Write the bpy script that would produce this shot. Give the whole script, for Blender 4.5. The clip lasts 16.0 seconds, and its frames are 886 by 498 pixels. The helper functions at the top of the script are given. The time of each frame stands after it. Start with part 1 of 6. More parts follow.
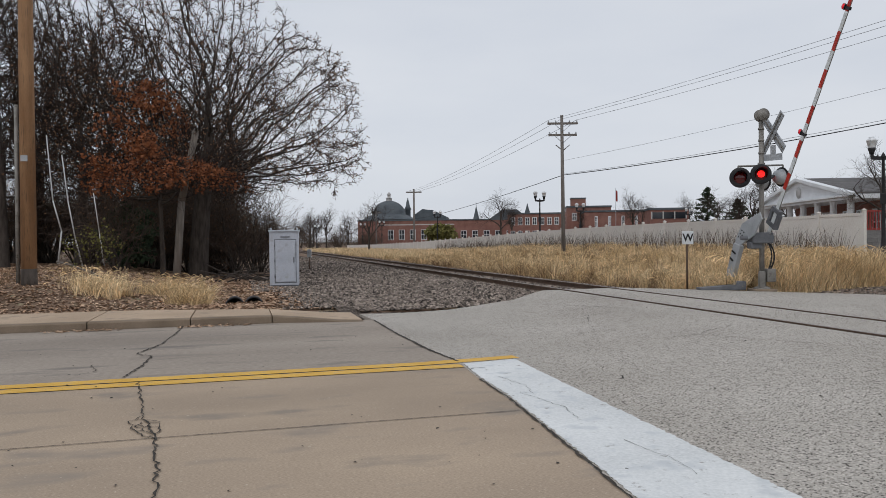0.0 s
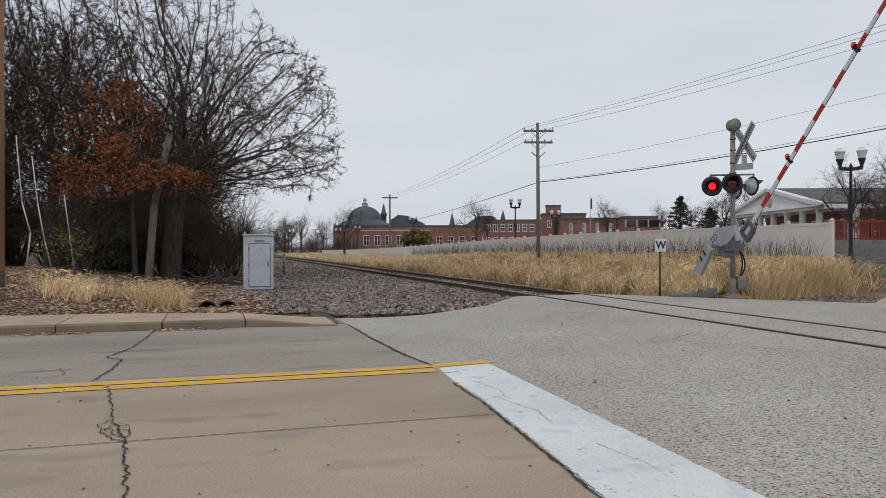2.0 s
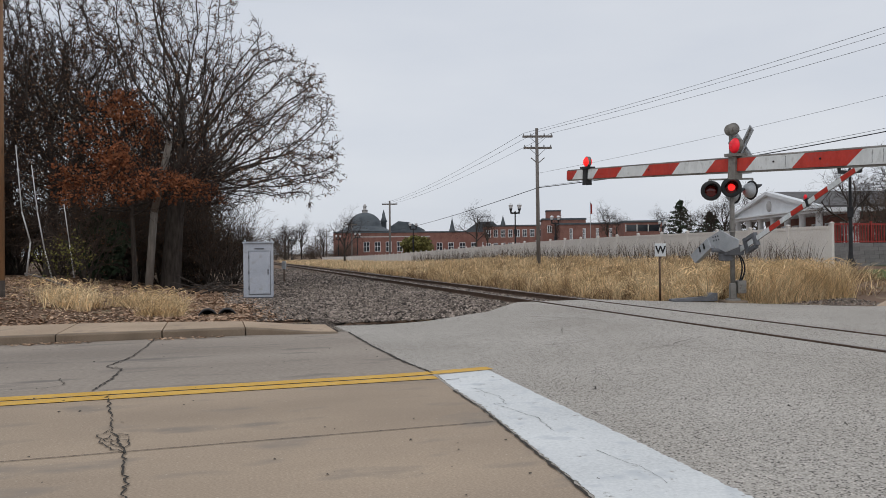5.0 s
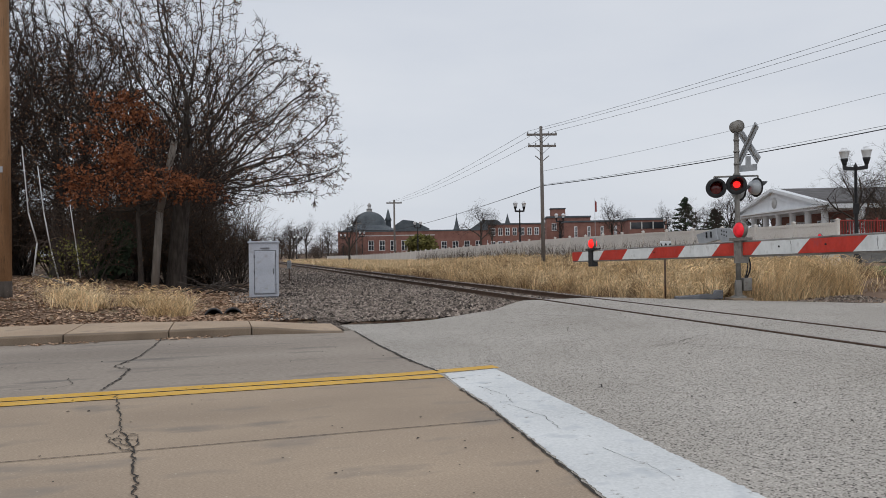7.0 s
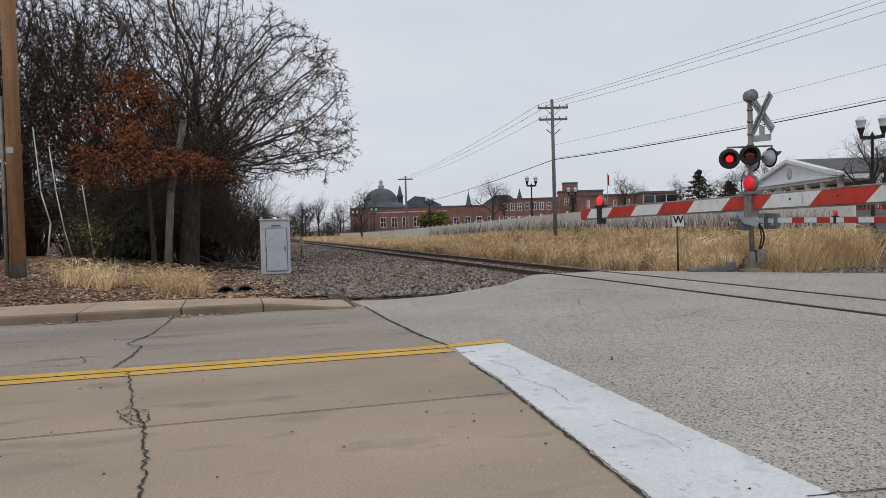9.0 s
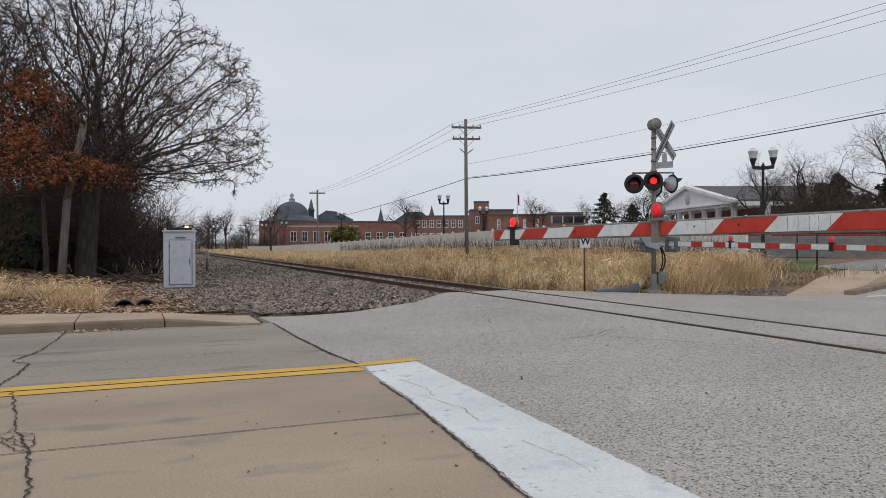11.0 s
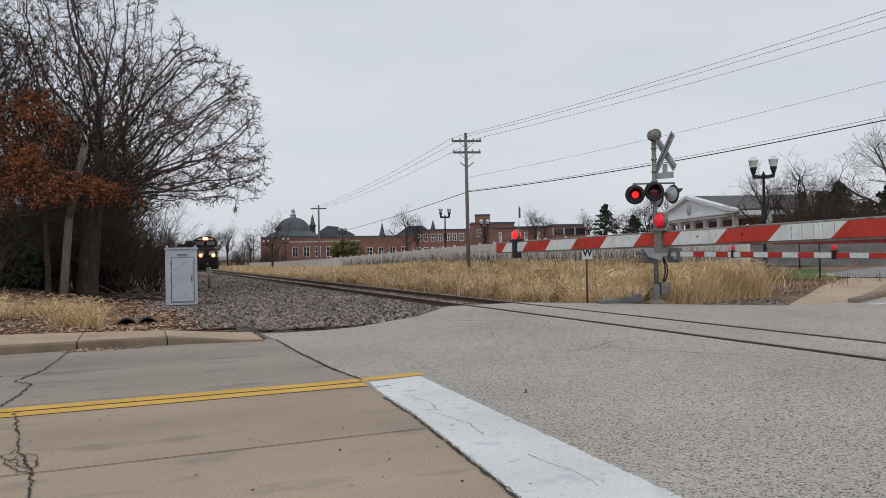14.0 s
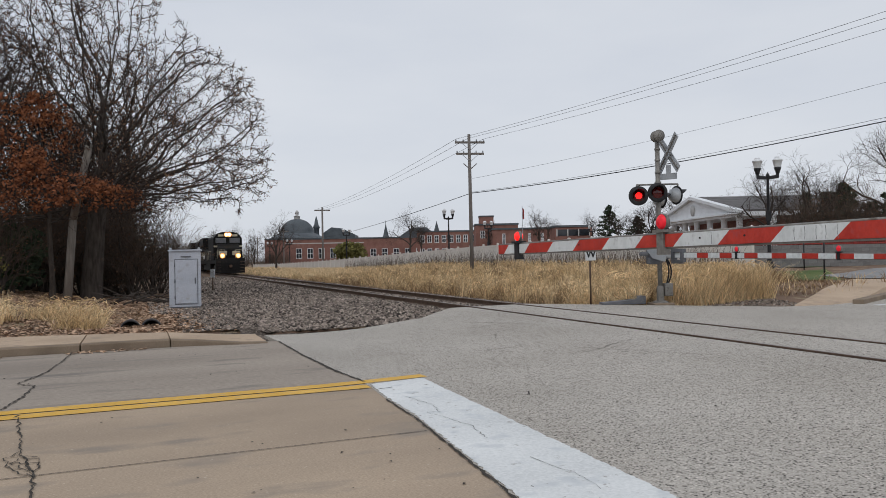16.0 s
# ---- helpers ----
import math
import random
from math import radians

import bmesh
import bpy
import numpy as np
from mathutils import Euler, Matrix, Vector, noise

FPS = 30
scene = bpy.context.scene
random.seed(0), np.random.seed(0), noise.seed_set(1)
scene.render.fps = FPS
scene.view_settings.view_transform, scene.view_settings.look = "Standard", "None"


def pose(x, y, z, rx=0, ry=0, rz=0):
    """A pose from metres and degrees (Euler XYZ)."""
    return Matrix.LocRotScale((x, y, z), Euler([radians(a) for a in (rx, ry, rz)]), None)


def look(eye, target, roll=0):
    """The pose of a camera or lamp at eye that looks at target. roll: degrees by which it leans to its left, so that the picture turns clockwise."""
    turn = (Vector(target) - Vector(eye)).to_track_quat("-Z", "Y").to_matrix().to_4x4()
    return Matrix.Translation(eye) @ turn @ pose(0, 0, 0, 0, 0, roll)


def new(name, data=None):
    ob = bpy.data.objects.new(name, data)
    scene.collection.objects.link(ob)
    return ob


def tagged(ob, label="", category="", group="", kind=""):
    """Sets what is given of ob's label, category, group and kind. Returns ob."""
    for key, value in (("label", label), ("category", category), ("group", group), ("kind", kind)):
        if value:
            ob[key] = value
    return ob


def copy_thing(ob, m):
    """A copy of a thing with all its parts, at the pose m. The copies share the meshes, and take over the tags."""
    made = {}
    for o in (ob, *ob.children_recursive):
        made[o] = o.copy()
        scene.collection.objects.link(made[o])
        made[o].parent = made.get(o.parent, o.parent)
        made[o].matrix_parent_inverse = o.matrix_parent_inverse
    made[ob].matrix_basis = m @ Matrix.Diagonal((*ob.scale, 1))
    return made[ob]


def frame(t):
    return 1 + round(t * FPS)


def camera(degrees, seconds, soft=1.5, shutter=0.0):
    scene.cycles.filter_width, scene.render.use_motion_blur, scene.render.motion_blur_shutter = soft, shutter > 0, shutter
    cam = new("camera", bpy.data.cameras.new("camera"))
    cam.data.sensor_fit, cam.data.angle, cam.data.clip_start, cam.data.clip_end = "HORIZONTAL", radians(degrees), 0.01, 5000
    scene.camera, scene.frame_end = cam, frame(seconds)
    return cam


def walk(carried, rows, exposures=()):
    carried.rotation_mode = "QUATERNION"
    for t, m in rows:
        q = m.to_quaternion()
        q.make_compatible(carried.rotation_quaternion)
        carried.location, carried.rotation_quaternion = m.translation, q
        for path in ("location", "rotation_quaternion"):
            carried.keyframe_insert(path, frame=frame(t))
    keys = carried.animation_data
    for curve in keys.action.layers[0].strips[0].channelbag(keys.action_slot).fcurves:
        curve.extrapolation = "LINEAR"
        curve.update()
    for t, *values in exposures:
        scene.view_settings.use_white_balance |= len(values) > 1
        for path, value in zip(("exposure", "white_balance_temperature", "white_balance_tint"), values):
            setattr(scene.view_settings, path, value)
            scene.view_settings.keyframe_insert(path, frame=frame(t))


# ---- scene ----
import collections

cam = camera(61.8, 16.0, soft=0.6)


PATH = [
    (0, (0.004, -0.035, 1.599), (0.002, 1.965, 1.577), -0.6),
    (0.5, (0.019, -0.051, 1.61), (0.042, 1.949, 1.616), -0.7),
    (1, (0.017, -0.035, 1.597), (0.055, 1.965, 1.598), -0.5),
    (1.5, (0.014, -0.049, 1.589), (0.053, 1.951, 1.61), -0.4),
    (2, (0.008, -0.055, 1.579), (0.072, 1.944, 1.573), -0.1),
    (2.5, (0.015, -0.035, 1.579), (0.086, 1.963, 1.59), -0.2),
    (3, (0.014, -0.054, 1.585), (0.096, 1.944, 1.616), -0.1),
    (3.5, (0.003, -0.061, 1.593), (0.067, 1.938, 1.616), -0.3),
    (4, (0.01, -0.052, 1.589), (0.075, 1.947, 1.6), -0.5),
    (6.3, (0.03, -0.069, 1.598), (0.074, 1.93, 1.607), -0.8),
    (6.5, (0.021, -0.061, 1.588), (0.058, 1.939, 1.594), -0.8),
    (7, (0.01, -0.08, 1.599), (0.061, 1.92, 1.605), -0.8),
    (7.5, (0.011, -0.05, 1.591), (0.029, 1.95, 1.59), -0.7),
    (8, (0.013, -0.055, 1.589), (0.047, 1.945, 1.577), -0.4),
    (8.5, (0.032, -0.078, 1.588), (0.021, 1.922, 1.571), -2.0),
    (9, (0.059, -0.027, 1.573), (0.075, 1.972, 1.515), -1.5),
    (9.5, (0.044, 0.036, 1.578), (0.174, 2.03, 1.479), -0.6),
    (10, (0.047, 0.034, 1.589), (0.241, 2.025, 1.556), -0.0),
    (10.2, (0.04, 0.014, 1.595), (0.26, 2.001, 1.574), 0.2),
    (12.3, (0.046, 0.06, 1.596), (0.312, 2.042, 1.582), -0.3),
    (12.5, (0.047, 0.041, 1.597), (0.309, 2.023, 1.605), -0.4),
    (13, (0.052, 0.07, 1.597), (0.314, 2.052, 1.61), -0.9),
    (13.5, (0.059, 0.039, 1.609), (0.282, 2.027, 1.631), -1.6),
    (14, (0.037, 0.043, 1.596), (0.288, 2.027, 1.615), -1.0),
    (14.5, (0.041, 0.045, 1.598), (0.298, 2.028, 1.602), -1.4),
    (15, (0.042, 0.032, 1.596), (0.305, 2.015, 1.605), -0.8),
    (15.5, (0.051, 0.053, 1.607), (0.311, 2.036, 1.62), -1.4),
    (16, (0.056, 0.057, 1.599), (0.297, 2.042, 1.622), -1.1),
]
walk(cam, [(t, look(eye, target, roll)) for t, eye, target, roll in PATH])

# ---- world and light: a flat overcast winter day ----
world = bpy.data.worlds.new("sky")
scene.world = world
world.use_nodes = True
wn, wl = world.node_tree.nodes, world.node_tree.links
wn.clear()
w_out = wn.new("ShaderNodeOutputWorld")
w_bg = wn.new("ShaderNodeBackground")
w_sky = wn.new("ShaderNodeTexSky")
w_sky.sky_type = "NISHITA"
w_sky.sun_disc = False
w_sky.sun_elevation, w_sky.sun_rotation = radians(38), radians(150)
w_sky.air_density, w_sky.dust_density = 1.0, 2.0
w_mix = wn.new("ShaderNodeMixRGB")
w_cloud = wn.new("ShaderNodeTexNoise")
w_coord = wn.new("ShaderNodeTexCoord")
w_map = wn.new("ShaderNodeMapping")
w_map.inputs["Scale"].default_value = (1.2, 1.2, 4.0)
w_cloud.inputs["Scale"].default_value = 1.6
w_cloud.inputs["Detail"].default_value = 5
w_ramp = wn.new("ShaderNodeValToRGB")
w_ramp.color_ramp.elements[0].position, w_ramp.color_ramp.elements[0].color = 0.3, (6.2, 6.6, 7.35, 1)
w_ramp.color_ramp.elements[1].position, w_ramp.color_ramp.elements[1].color = 0.75, (7.5, 7.75, 8.2, 1)
wl.new(w_coord.outputs["Generated"], w_map.inputs["Vector"])
wl.new(w_map.outputs["Vector"], w_cloud.inputs["Vector"])
wl.new(w_cloud.outputs["Fac"], w_ramp.inputs["Fac"])
wl.new(w_sky.outputs["Color"], w_mix.inputs[1])
wl.new(w_ramp.outputs["Color"], w_mix.inputs[2])
w_mix.inputs[0].default_value = 0.93
wl.new(w_mix.outputs["Color"], w_bg.inputs["Color"])
w_bg.inputs["Strength"].default_value = 0.1
wl.new(w_bg.outputs["Background"], w_out.inputs["Surface"])

sun_data = bpy.data.lights.new("sun", "SUN")
sun_data.energy, sun_data.angle, sun_data.color = 0.6, radians(25), (1.0, 0.96, 0.9)
sun = new("sun", sun_data)
sun.matrix_basis = look((0, 0, 50), (12, 25, 20))
scene.view_settings.exposure = 0.0


# ---- materials ----
def ramp_node(nt, stops):
    r = nt.nodes.new("ShaderNodeValToRGB")
    while len(r.color_ramp.elements) < len(stops):
        r.color_ramp.elements.new(0.5)
    for e, (pos, col) in zip(r.color_ramp.elements, stops):
        e.position, e.color = pos, (*col, 1)
    return r


def mat(name, c1, c2, scale=3.0, rough=0.85, bump=0.2, fine=60.0, metal=0.0, c3=None, rand=0.0, island=0.0, stretch=(1, 1, 1), fine_mix=0.35, spec=0.3, depth=0.01):
    """A two-scale material: patches from c1 to c2, fine grain, optional spots of c3, variation from piece to piece."""
    m = bpy.data.materials.new(name)
    m.use_nodes = True
    nt = m.node_tree
    bs = nt.nodes["Principled BSDF"]
    co = nt.nodes.new("ShaderNodeTexCoord")
    mp = nt.nodes.new("ShaderNodeMapping")
    mp.inputs["Scale"].default_value = stretch
    nt.links.new(co.outputs["Object"], mp.inputs["Vector"])
    big = nt.nodes.new("ShaderNodeTexNoise")
    big.inputs["Scale"].default_value, big.inputs["Detail"].default_value = scale, 6
    small = nt.nodes.new("ShaderNodeTexNoise")
    small.inputs["Scale"].default_value, small.inputs["Detail"].default_value = fine, 4
    for n in (big, small):
        nt.links.new(mp.outputs["Vector"], n.inputs["Vector"])
    r = ramp_node(nt, [(0.3, c1), (0.7, c2)])
    nt.links.new(big.outputs["Fac"], r.inputs["Fac"])
    mul = nt.nodes.new("ShaderNodeMixRGB")
    mul.blend_type = "OVERLAY"
    mul.inputs[0].default_value = fine_mix
    nt.links.new(r.outputs["Color"], mul.inputs[1])
    nt.links.new(small.outputs["Fac"], mul.inputs[2])
    col = mul.outputs["Color"]
    if c3:
        spot = nt.nodes.new("ShaderNodeTexNoise")
        spot.inputs["Scale"].default_value, spot.inputs["Detail"].default_value = scale * 4, 8
        nt.links.new(mp.outputs["Vector"], spot.inputs["Vector"])
        sr = ramp_node(nt, [(0.55, (0, 0, 0)), (0.68, (1, 1, 1))])
        nt.links.new(spot.outputs["Fac"], sr.inputs["Fac"])
        mx = nt.nodes.new("ShaderNodeMixRGB")
        nt.links.new(sr.outputs["Color"], mx.inputs[0])
        nt.links.new(col, mx.inputs[1])
        mx.inputs[2].default_value = (*c3, 1)
        col = mx.outputs["Color"]
    if rand or island:
        hs = nt.nodes.new("ShaderNodeHueSaturation")
        src = nt.nodes.new("ShaderNodeObjectInfo").outputs["Random"] if rand else nt.nodes.new("ShaderNodeNewGeometry").outputs["Random Per Island"]
        amount = rand or island
        mr = nt.nodes.new("ShaderNodeMapRange")
        mr.inputs["To Min"].default_value, mr.inputs["To Max"].default_value = 1 - amount, 1 + amount
        nt.links.new(src, mr.inputs["Value"])
        nt.links.new(mr.outputs["Result"], hs.inputs["Value"])
        nt.links.new(col, hs.inputs["Color"])
        col = hs.outputs["Color"]
    nt.links.new(col, bs.inputs["Base Color"])
    bs.inputs["Roughness"].default_value, bs.inputs["Metallic"].default_value = rough, metal
    bs.inputs["Specular IOR Level"].default_value = spec
    if bump:
        bp = nt.nodes.new("ShaderNodeBump")
        bp.inputs["Strength"].default_value, bp.inputs["Distance"].default_value = bump, depth
        nt.links.new(small.outputs["Fac"], bp.inputs["Height"])
        nt.links.new(bp.outputs["Normal"], bs.inputs["Normal"])
    return m


def glow(name, col, strength):
    m = bpy.data.materials.new(name)
    m.use_nodes = True
    bs = m.node_tree.nodes["Principled BSDF"]
    bs.inputs["Base Color"].default_value = (*col, 1)
    bs.inputs["Emission Color"].default_value = (*col, 1)
    bs.inputs["Emission Strength"].default_value = strength
    return m


def led(name, col, strength):
    """A red light made of many small bright cells."""
    m = glow(name, col, strength)
    nt = m.node_tree
    co = nt.nodes.new("ShaderNodeTexCoord")
    vo = nt.nodes.new("ShaderNodeTexVoronoi")
    vo.inputs["Scale"].default_value = 26
    nt.links.new(co.outputs["Object"], vo.inputs["Vector"])
    r = ramp_node(nt, [(0.1, (strength, strength, strength)), (0.75, (strength * 0.25, strength * 0.25, strength * 0.25))])
    nt.links.new(vo.outputs["Distance"], r.inputs["Fac"])
    nt.links.new(r.outputs["Color"], nt.nodes["Principled BSDF"].inputs["Emission Strength"])
    return m


def glass(name, col, rough=0.1):
    m = mat(name, col, col, rough=rough, bump=0, fine_mix=0.0, spec=0.6)
    return m


def aggregate(name, stops, scale, tint, rough=0.93, bump=0.8, depth=0.008):
    """Packed grains of many shades, with larger worn patches over them."""
    m = bpy.data.materials.new(name)
    m.use_nodes = True
    nt = m.node_tree
    bs = nt.nodes["Principled BSDF"]
    co = nt.nodes.new("ShaderNodeTexCoord")
    vo = nt.nodes.new("ShaderNodeTexVoronoi")
    vo.inputs["Scale"].default_value = scale
    no = nt.nodes.new("ShaderNodeTexNoise")
    no.inputs["Scale"].default_value, no.inputs["Detail"].default_value = 0.45, 8
    n2 = nt.nodes.new("ShaderNodeTexNoise")
    n2.inputs["Scale"].default_value, n2.inputs["Detail"].default_value = scale * 0.5, 6
    for n in (vo, no, n2):
        nt.links.new(co.outputs["Object"], n.inputs["Vector"])
    bw = nt.nodes.new("ShaderNodeRGBToBW")
    nt.links.new(vo.outputs["Color"], bw.inputs["Color"])
    av = nt.nodes.new("ShaderNodeMath")
    av.operation = "MULTIPLY_ADD"
    av.inputs[1].default_value = 0.6
    nt.links.new(bw.outputs["Val"], av.inputs[0])
    sc = nt.nodes.new("ShaderNodeMath")
    sc.operation = "MULTIPLY"
    sc.inputs[1].default_value = 0.4
    nt.links.new(n2.outputs["Fac"], sc.inputs[0])
    nt.links.new(sc.outputs["Value"], av.inputs[2])
    r = ramp_node(nt, stops)
    nt.links.new(av.outputs["Value"], r.inputs["Fac"])
    big = ramp_node(nt, [(0.3, tint), (0.7, (1, 1, 1))])
    nt.links.new(no.outputs["Fac"], big.inputs["Fac"])
    mx = nt.nodes.new("ShaderNodeMixRGB")
    mx.blend_type = "MULTIPLY"
    mx.inputs[0].default_value = 1.0
    nt.links.new(r.outputs["Color"], mx.inputs[1])
    nt.links.new(big.outputs["Color"], mx.inputs[2])
    nt.links.new(mx.outputs["Color"], bs.inputs["Base Color"])
    bs.inputs["Roughness"].default_value = rough
    bs.inputs["Specular IOR Level"].default_value = 0.25
    bp = nt.nodes.new("ShaderNodeBump")
    bp.inputs["Strength"].default_value, bp.inputs["Distance"].default_value = bump, depth
    nt.links.new(av.outputs["Value"], bp.inputs["Height"])
    nt.links.new(bp.outputs["Normal"], bs.inputs["Normal"])
    return m


M_earth = mat("earth", (0.12, 0.075, 0.05), (0.23, 0.152, 0.105), 0.5, 0.95, 0.6, 25, c3=(0.30, 0.25, 0.16), depth=0.04)
M_concrete = mat("road_concrete", (0.315, 0.247, 0.186), (0.455, 0.355, 0.26), 0.5, 0.9, 0.3, 95, c3=(0.285, 0.236, 0.19), rand=0.04, depth=0.004, stretch=(0.5, 1.1, 1), fine_mix=0.5)
M_concrete_grey = mat("worn_road_concrete", (0.255, 0.217, 0.183), (0.35, 0.30, 0.252), 0.5, 0.9, 0.3, 45, c3=(0.20, 0.176, 0.155), rand=0.04, depth=0.005, stretch=(0.3, 1.3, 1), fine_mix=0.6)
M_asphalt = aggregate("pale_asphalt", [(0.25, (0.06, 0.053, 0.046)), (0.41, (0.43, 0.398, 0.356)), (0.62, (0.51, 0.475, 0.43)), (0.8, (0.72, 0.675, 0.615))], 72, (0.82, 0.81, 0.795))
M_pave = mat("pavement_concrete", (0.385, 0.288, 0.205), (0.485, 0.37, 0.268), 0.8, 0.9, 0.2, 60, c3=(0.34, 0.265, 0.20), rand=0.05, depth=0.003)
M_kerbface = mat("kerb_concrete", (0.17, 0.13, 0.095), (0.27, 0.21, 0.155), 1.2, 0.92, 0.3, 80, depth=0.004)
M_yellow = mat("yellow_paint", (0.62, 0.36, 0.06), (0.72, 0.44, 0.09), 2, 0.75, 0.2, 80, c3=(0.55, 0.36, 0.14), depth=0.003)
M_white_line = mat("white_line_paint", (0.60, 0.615, 0.615), (0.755, 0.77, 0.765), 0.9, 0.7, 0.4, 40, c3=(0.56, 0.585, 0.60), fine_mix=0.5, depth=0.004)
def worn(m, scale, lo, hi, under):
    """Lets the surface below show through chips and pits in a paint."""
    nt = m.node_tree
    bs = nt.nodes["Principled BSDF"]
    old = bs.inputs["Base Color"].links[0].from_socket
    co = nt.nodes.new("ShaderNodeTexCoord")
    no = nt.nodes.new("ShaderNodeTexNoise")
    no.inputs["Scale"].default_value, no.inputs["Detail"].default_value, no.inputs["Roughness"].default_value = scale, 10, 0.72
    nt.links.new(co.outputs["Object"], no.inputs["Vector"])
    r = ramp_node(nt, [(lo, (0, 0, 0)), (hi, (1, 1, 1))])
    nt.links.new(no.outputs["Fac"], r.inputs["Fac"])
    mx = nt.nodes.new("ShaderNodeMixRGB")
    nt.links.new(r.outputs["Color"], mx.inputs[0])
    nt.links.new(old, mx.inputs[1])
    mx.inputs[2].default_value = (*under, 1)
    nt.links.new(mx.outputs["Color"], bs.inputs["Base Color"])


worn(M_white_line, 7.0, 0.60, 0.67, (0.30, 0.285, 0.265))
worn(M_yellow, 9.0, 0.61, 0.68, (0.36, 0.28, 0.18))
worn(M_concrete, 26.0, 0.60, 0.67, (0.56, 0.48, 0.38))
worn(M_concrete_grey, 26.0, 0.62, 0.68, (0.46, 0.40, 0.33))
M_crack = mat("crack_filler", (0.035, 0.03, 0.026), (0.075, 0.065, 0.055), 6, 0.95, 0.4, 60)
M_rail = mat("rusty_rail_steel", (0.085, 0.056, 0.042), (0.15, 0.10, 0.074), 8, 0.7, 0.2, 60, metal=0.3)
M_railtop = mat("worn_rail_head", (0.20, 0.17, 0.15), (0.30, 0.26, 0.23), 6, 0.4, 0.1, 60, metal=0.7)
M_tie = mat("weathered_tie_wood", (0.06, 0.045, 0.035), (0.12, 0.09, 0.07), 5, 0.95, 0.4, 40, rand=0.2)
M_stone = mat("ballast_stone", (0.075, 0.058, 0.048), (0.31, 0.262, 0.224), 8, 0.95, 0.4, 60, island=0.9)
M_ballast = aggregate("ballast_bed", [(0.25, (0.025, 0.019, 0.015)), (0.5, (0.10, 0.078, 0.064)), (0.75, (0.28, 0.24, 0.21))], 24, (0.7, 0.66, 0.62), depth=0.05)
M_galv = mat("painted_aluminium", (0.34, 0.36, 0.385), (0.46, 0.48, 0.50), 3, 0.5, 0.08, 60, metal=0.2)
M_box = mat("pale_grey_cabinet_paint", (0.41, 0.44, 0.50), (0.51, 0.54, 0.60), 1.5, 0.55, 0.1, 40, c3=(0.40, 0.41, 0.45))
M_boxdark = mat("cabinet_side_grey", (0.10, 0.105, 0.115), (0.16, 0.165, 0.18), 3, 0.6, 0.1, 40)
M_mast = mat("weathered_mast_aluminium", (0.165, 0.155, 0.142), (0.28, 0.268, 0.25), 4, 0.55, 0.15, 60, metal=0.3, c3=(0.13, 0.118, 0.10))
M_black = mat("black_painted_metal", (0.012, 0.012, 0.014), (0.03, 0.03, 0.032), 4, 0.5, 0.1, 60)
M_gatewhite = mat("gate_white_sheeting", (0.56, 0.585, 0.59), (0.74, 0.77, 0.775), 5, 0.45, 0.1, 40, c3=(0.52, 0.54, 0.54), stretch=(1, 1.5, 1), fine_mix=0.2)
M_gatered = mat("gate_red_sheeting", (0.38, 0.026, 0.016), (0.54, 0.05, 0.032), 5, 0.45, 0.1, 40, c3=(0.40, 0.05, 0.045), stretch=(1, 1.5, 1), fine_mix=0.2)
M_redlens = glass("dark_red_lens", (0.10, 0.006, 0.006))
M_redglow = led("lit_red_lamp", (1.0, 0.018, 0.016), 1.9)
M_reddim = led("dim_red_lamp", (0.78, 0.012, 0.028), 0.34)
M_pole = mat("weathered_pole_wood", (0.20, 0.107, 0.054), (0.33, 0.192, 0.102), 1.2, 0.9, 0.5, 30, stretch=(6, 6, 0.5), c3=(0.16, 0.10, 0.06))
M_fargrey = mat("grey_pole_wood", (0.14, 0.125, 0.115), (0.22, 0.20, 0.185), 2, 0.9, 0.3, 30, stretch=(6, 6, 0.5))
M_bark = mat("dark_bark", (0.035, 0.028, 0.024), (0.085, 0.07, 0.06), 3, 0.95, 0.6, 30, stretch=(3, 3, 0.7))
M_barkpale = mat("pale_dead_wood", (0.12, 0.105, 0.09), (0.22, 0.19, 0.165), 2, 0.95, 0.5, 30, stretch=(4, 4, 0.6))
M_twig = mat("twig_bark", (0.026, 0.018, 0.015), (0.058, 0.040, 0.032), 2, 0.95, 0, 30, fine_mix=0.1)
M_thicket = mat("thicket_stems", (0.058, 0.042, 0.034), (0.12, 0.09, 0.072), 2, 0.95, 0, 30, fine_mix=0.1)
M_russet = mat("russet_leaves", (0.14, 0.045, 0.018), (0.25, 0.09, 0.036), 0.8, 0.85, 0, 30, island=0.4)
M_brownleaf = mat("withered_leaves", (0.10, 0.055, 0.03), (0.17, 0.09, 0.05), 0.8, 0.85, 0, 30, island=0.35)
M_litter = mat("leaf_litter", (0.30, 0.18, 0.11), (0.58, 0.42, 0.30), 0.8, 0.9, 0, 30, island=0.4)
M_straw = mat("straw_grass", (0.52, 0.365, 0.19), (0.84, 0.665, 0.42), 0.7, 0.9, 0, 30, island=0.5)
M_strawdark = mat("brown_weeds", (0.15, 0.09, 0.05), (0.34, 0.225, 0.13), 0.4, 0.9, 0, 30, island=0.35)
M_stalk = mat("dark_weed_stalks", (0.07, 0.052, 0.04), (0.15, 0.115, 0.09), 0.5, 0.9, 0, 30, island=0.3)
M_vinyl = mat("cream_vinyl_fence", (0.62, 0.585, 0.545), (0.70, 0.665, 0.625), 0.6, 0.6, 0.05, 20, rand=0.03)
M_brick = mat("red_brick_wall", (0.20, 0.098, 0.078), (0.285, 0.148, 0.122), 0.6, 0.9, 0.3, 8, rand=0.06)
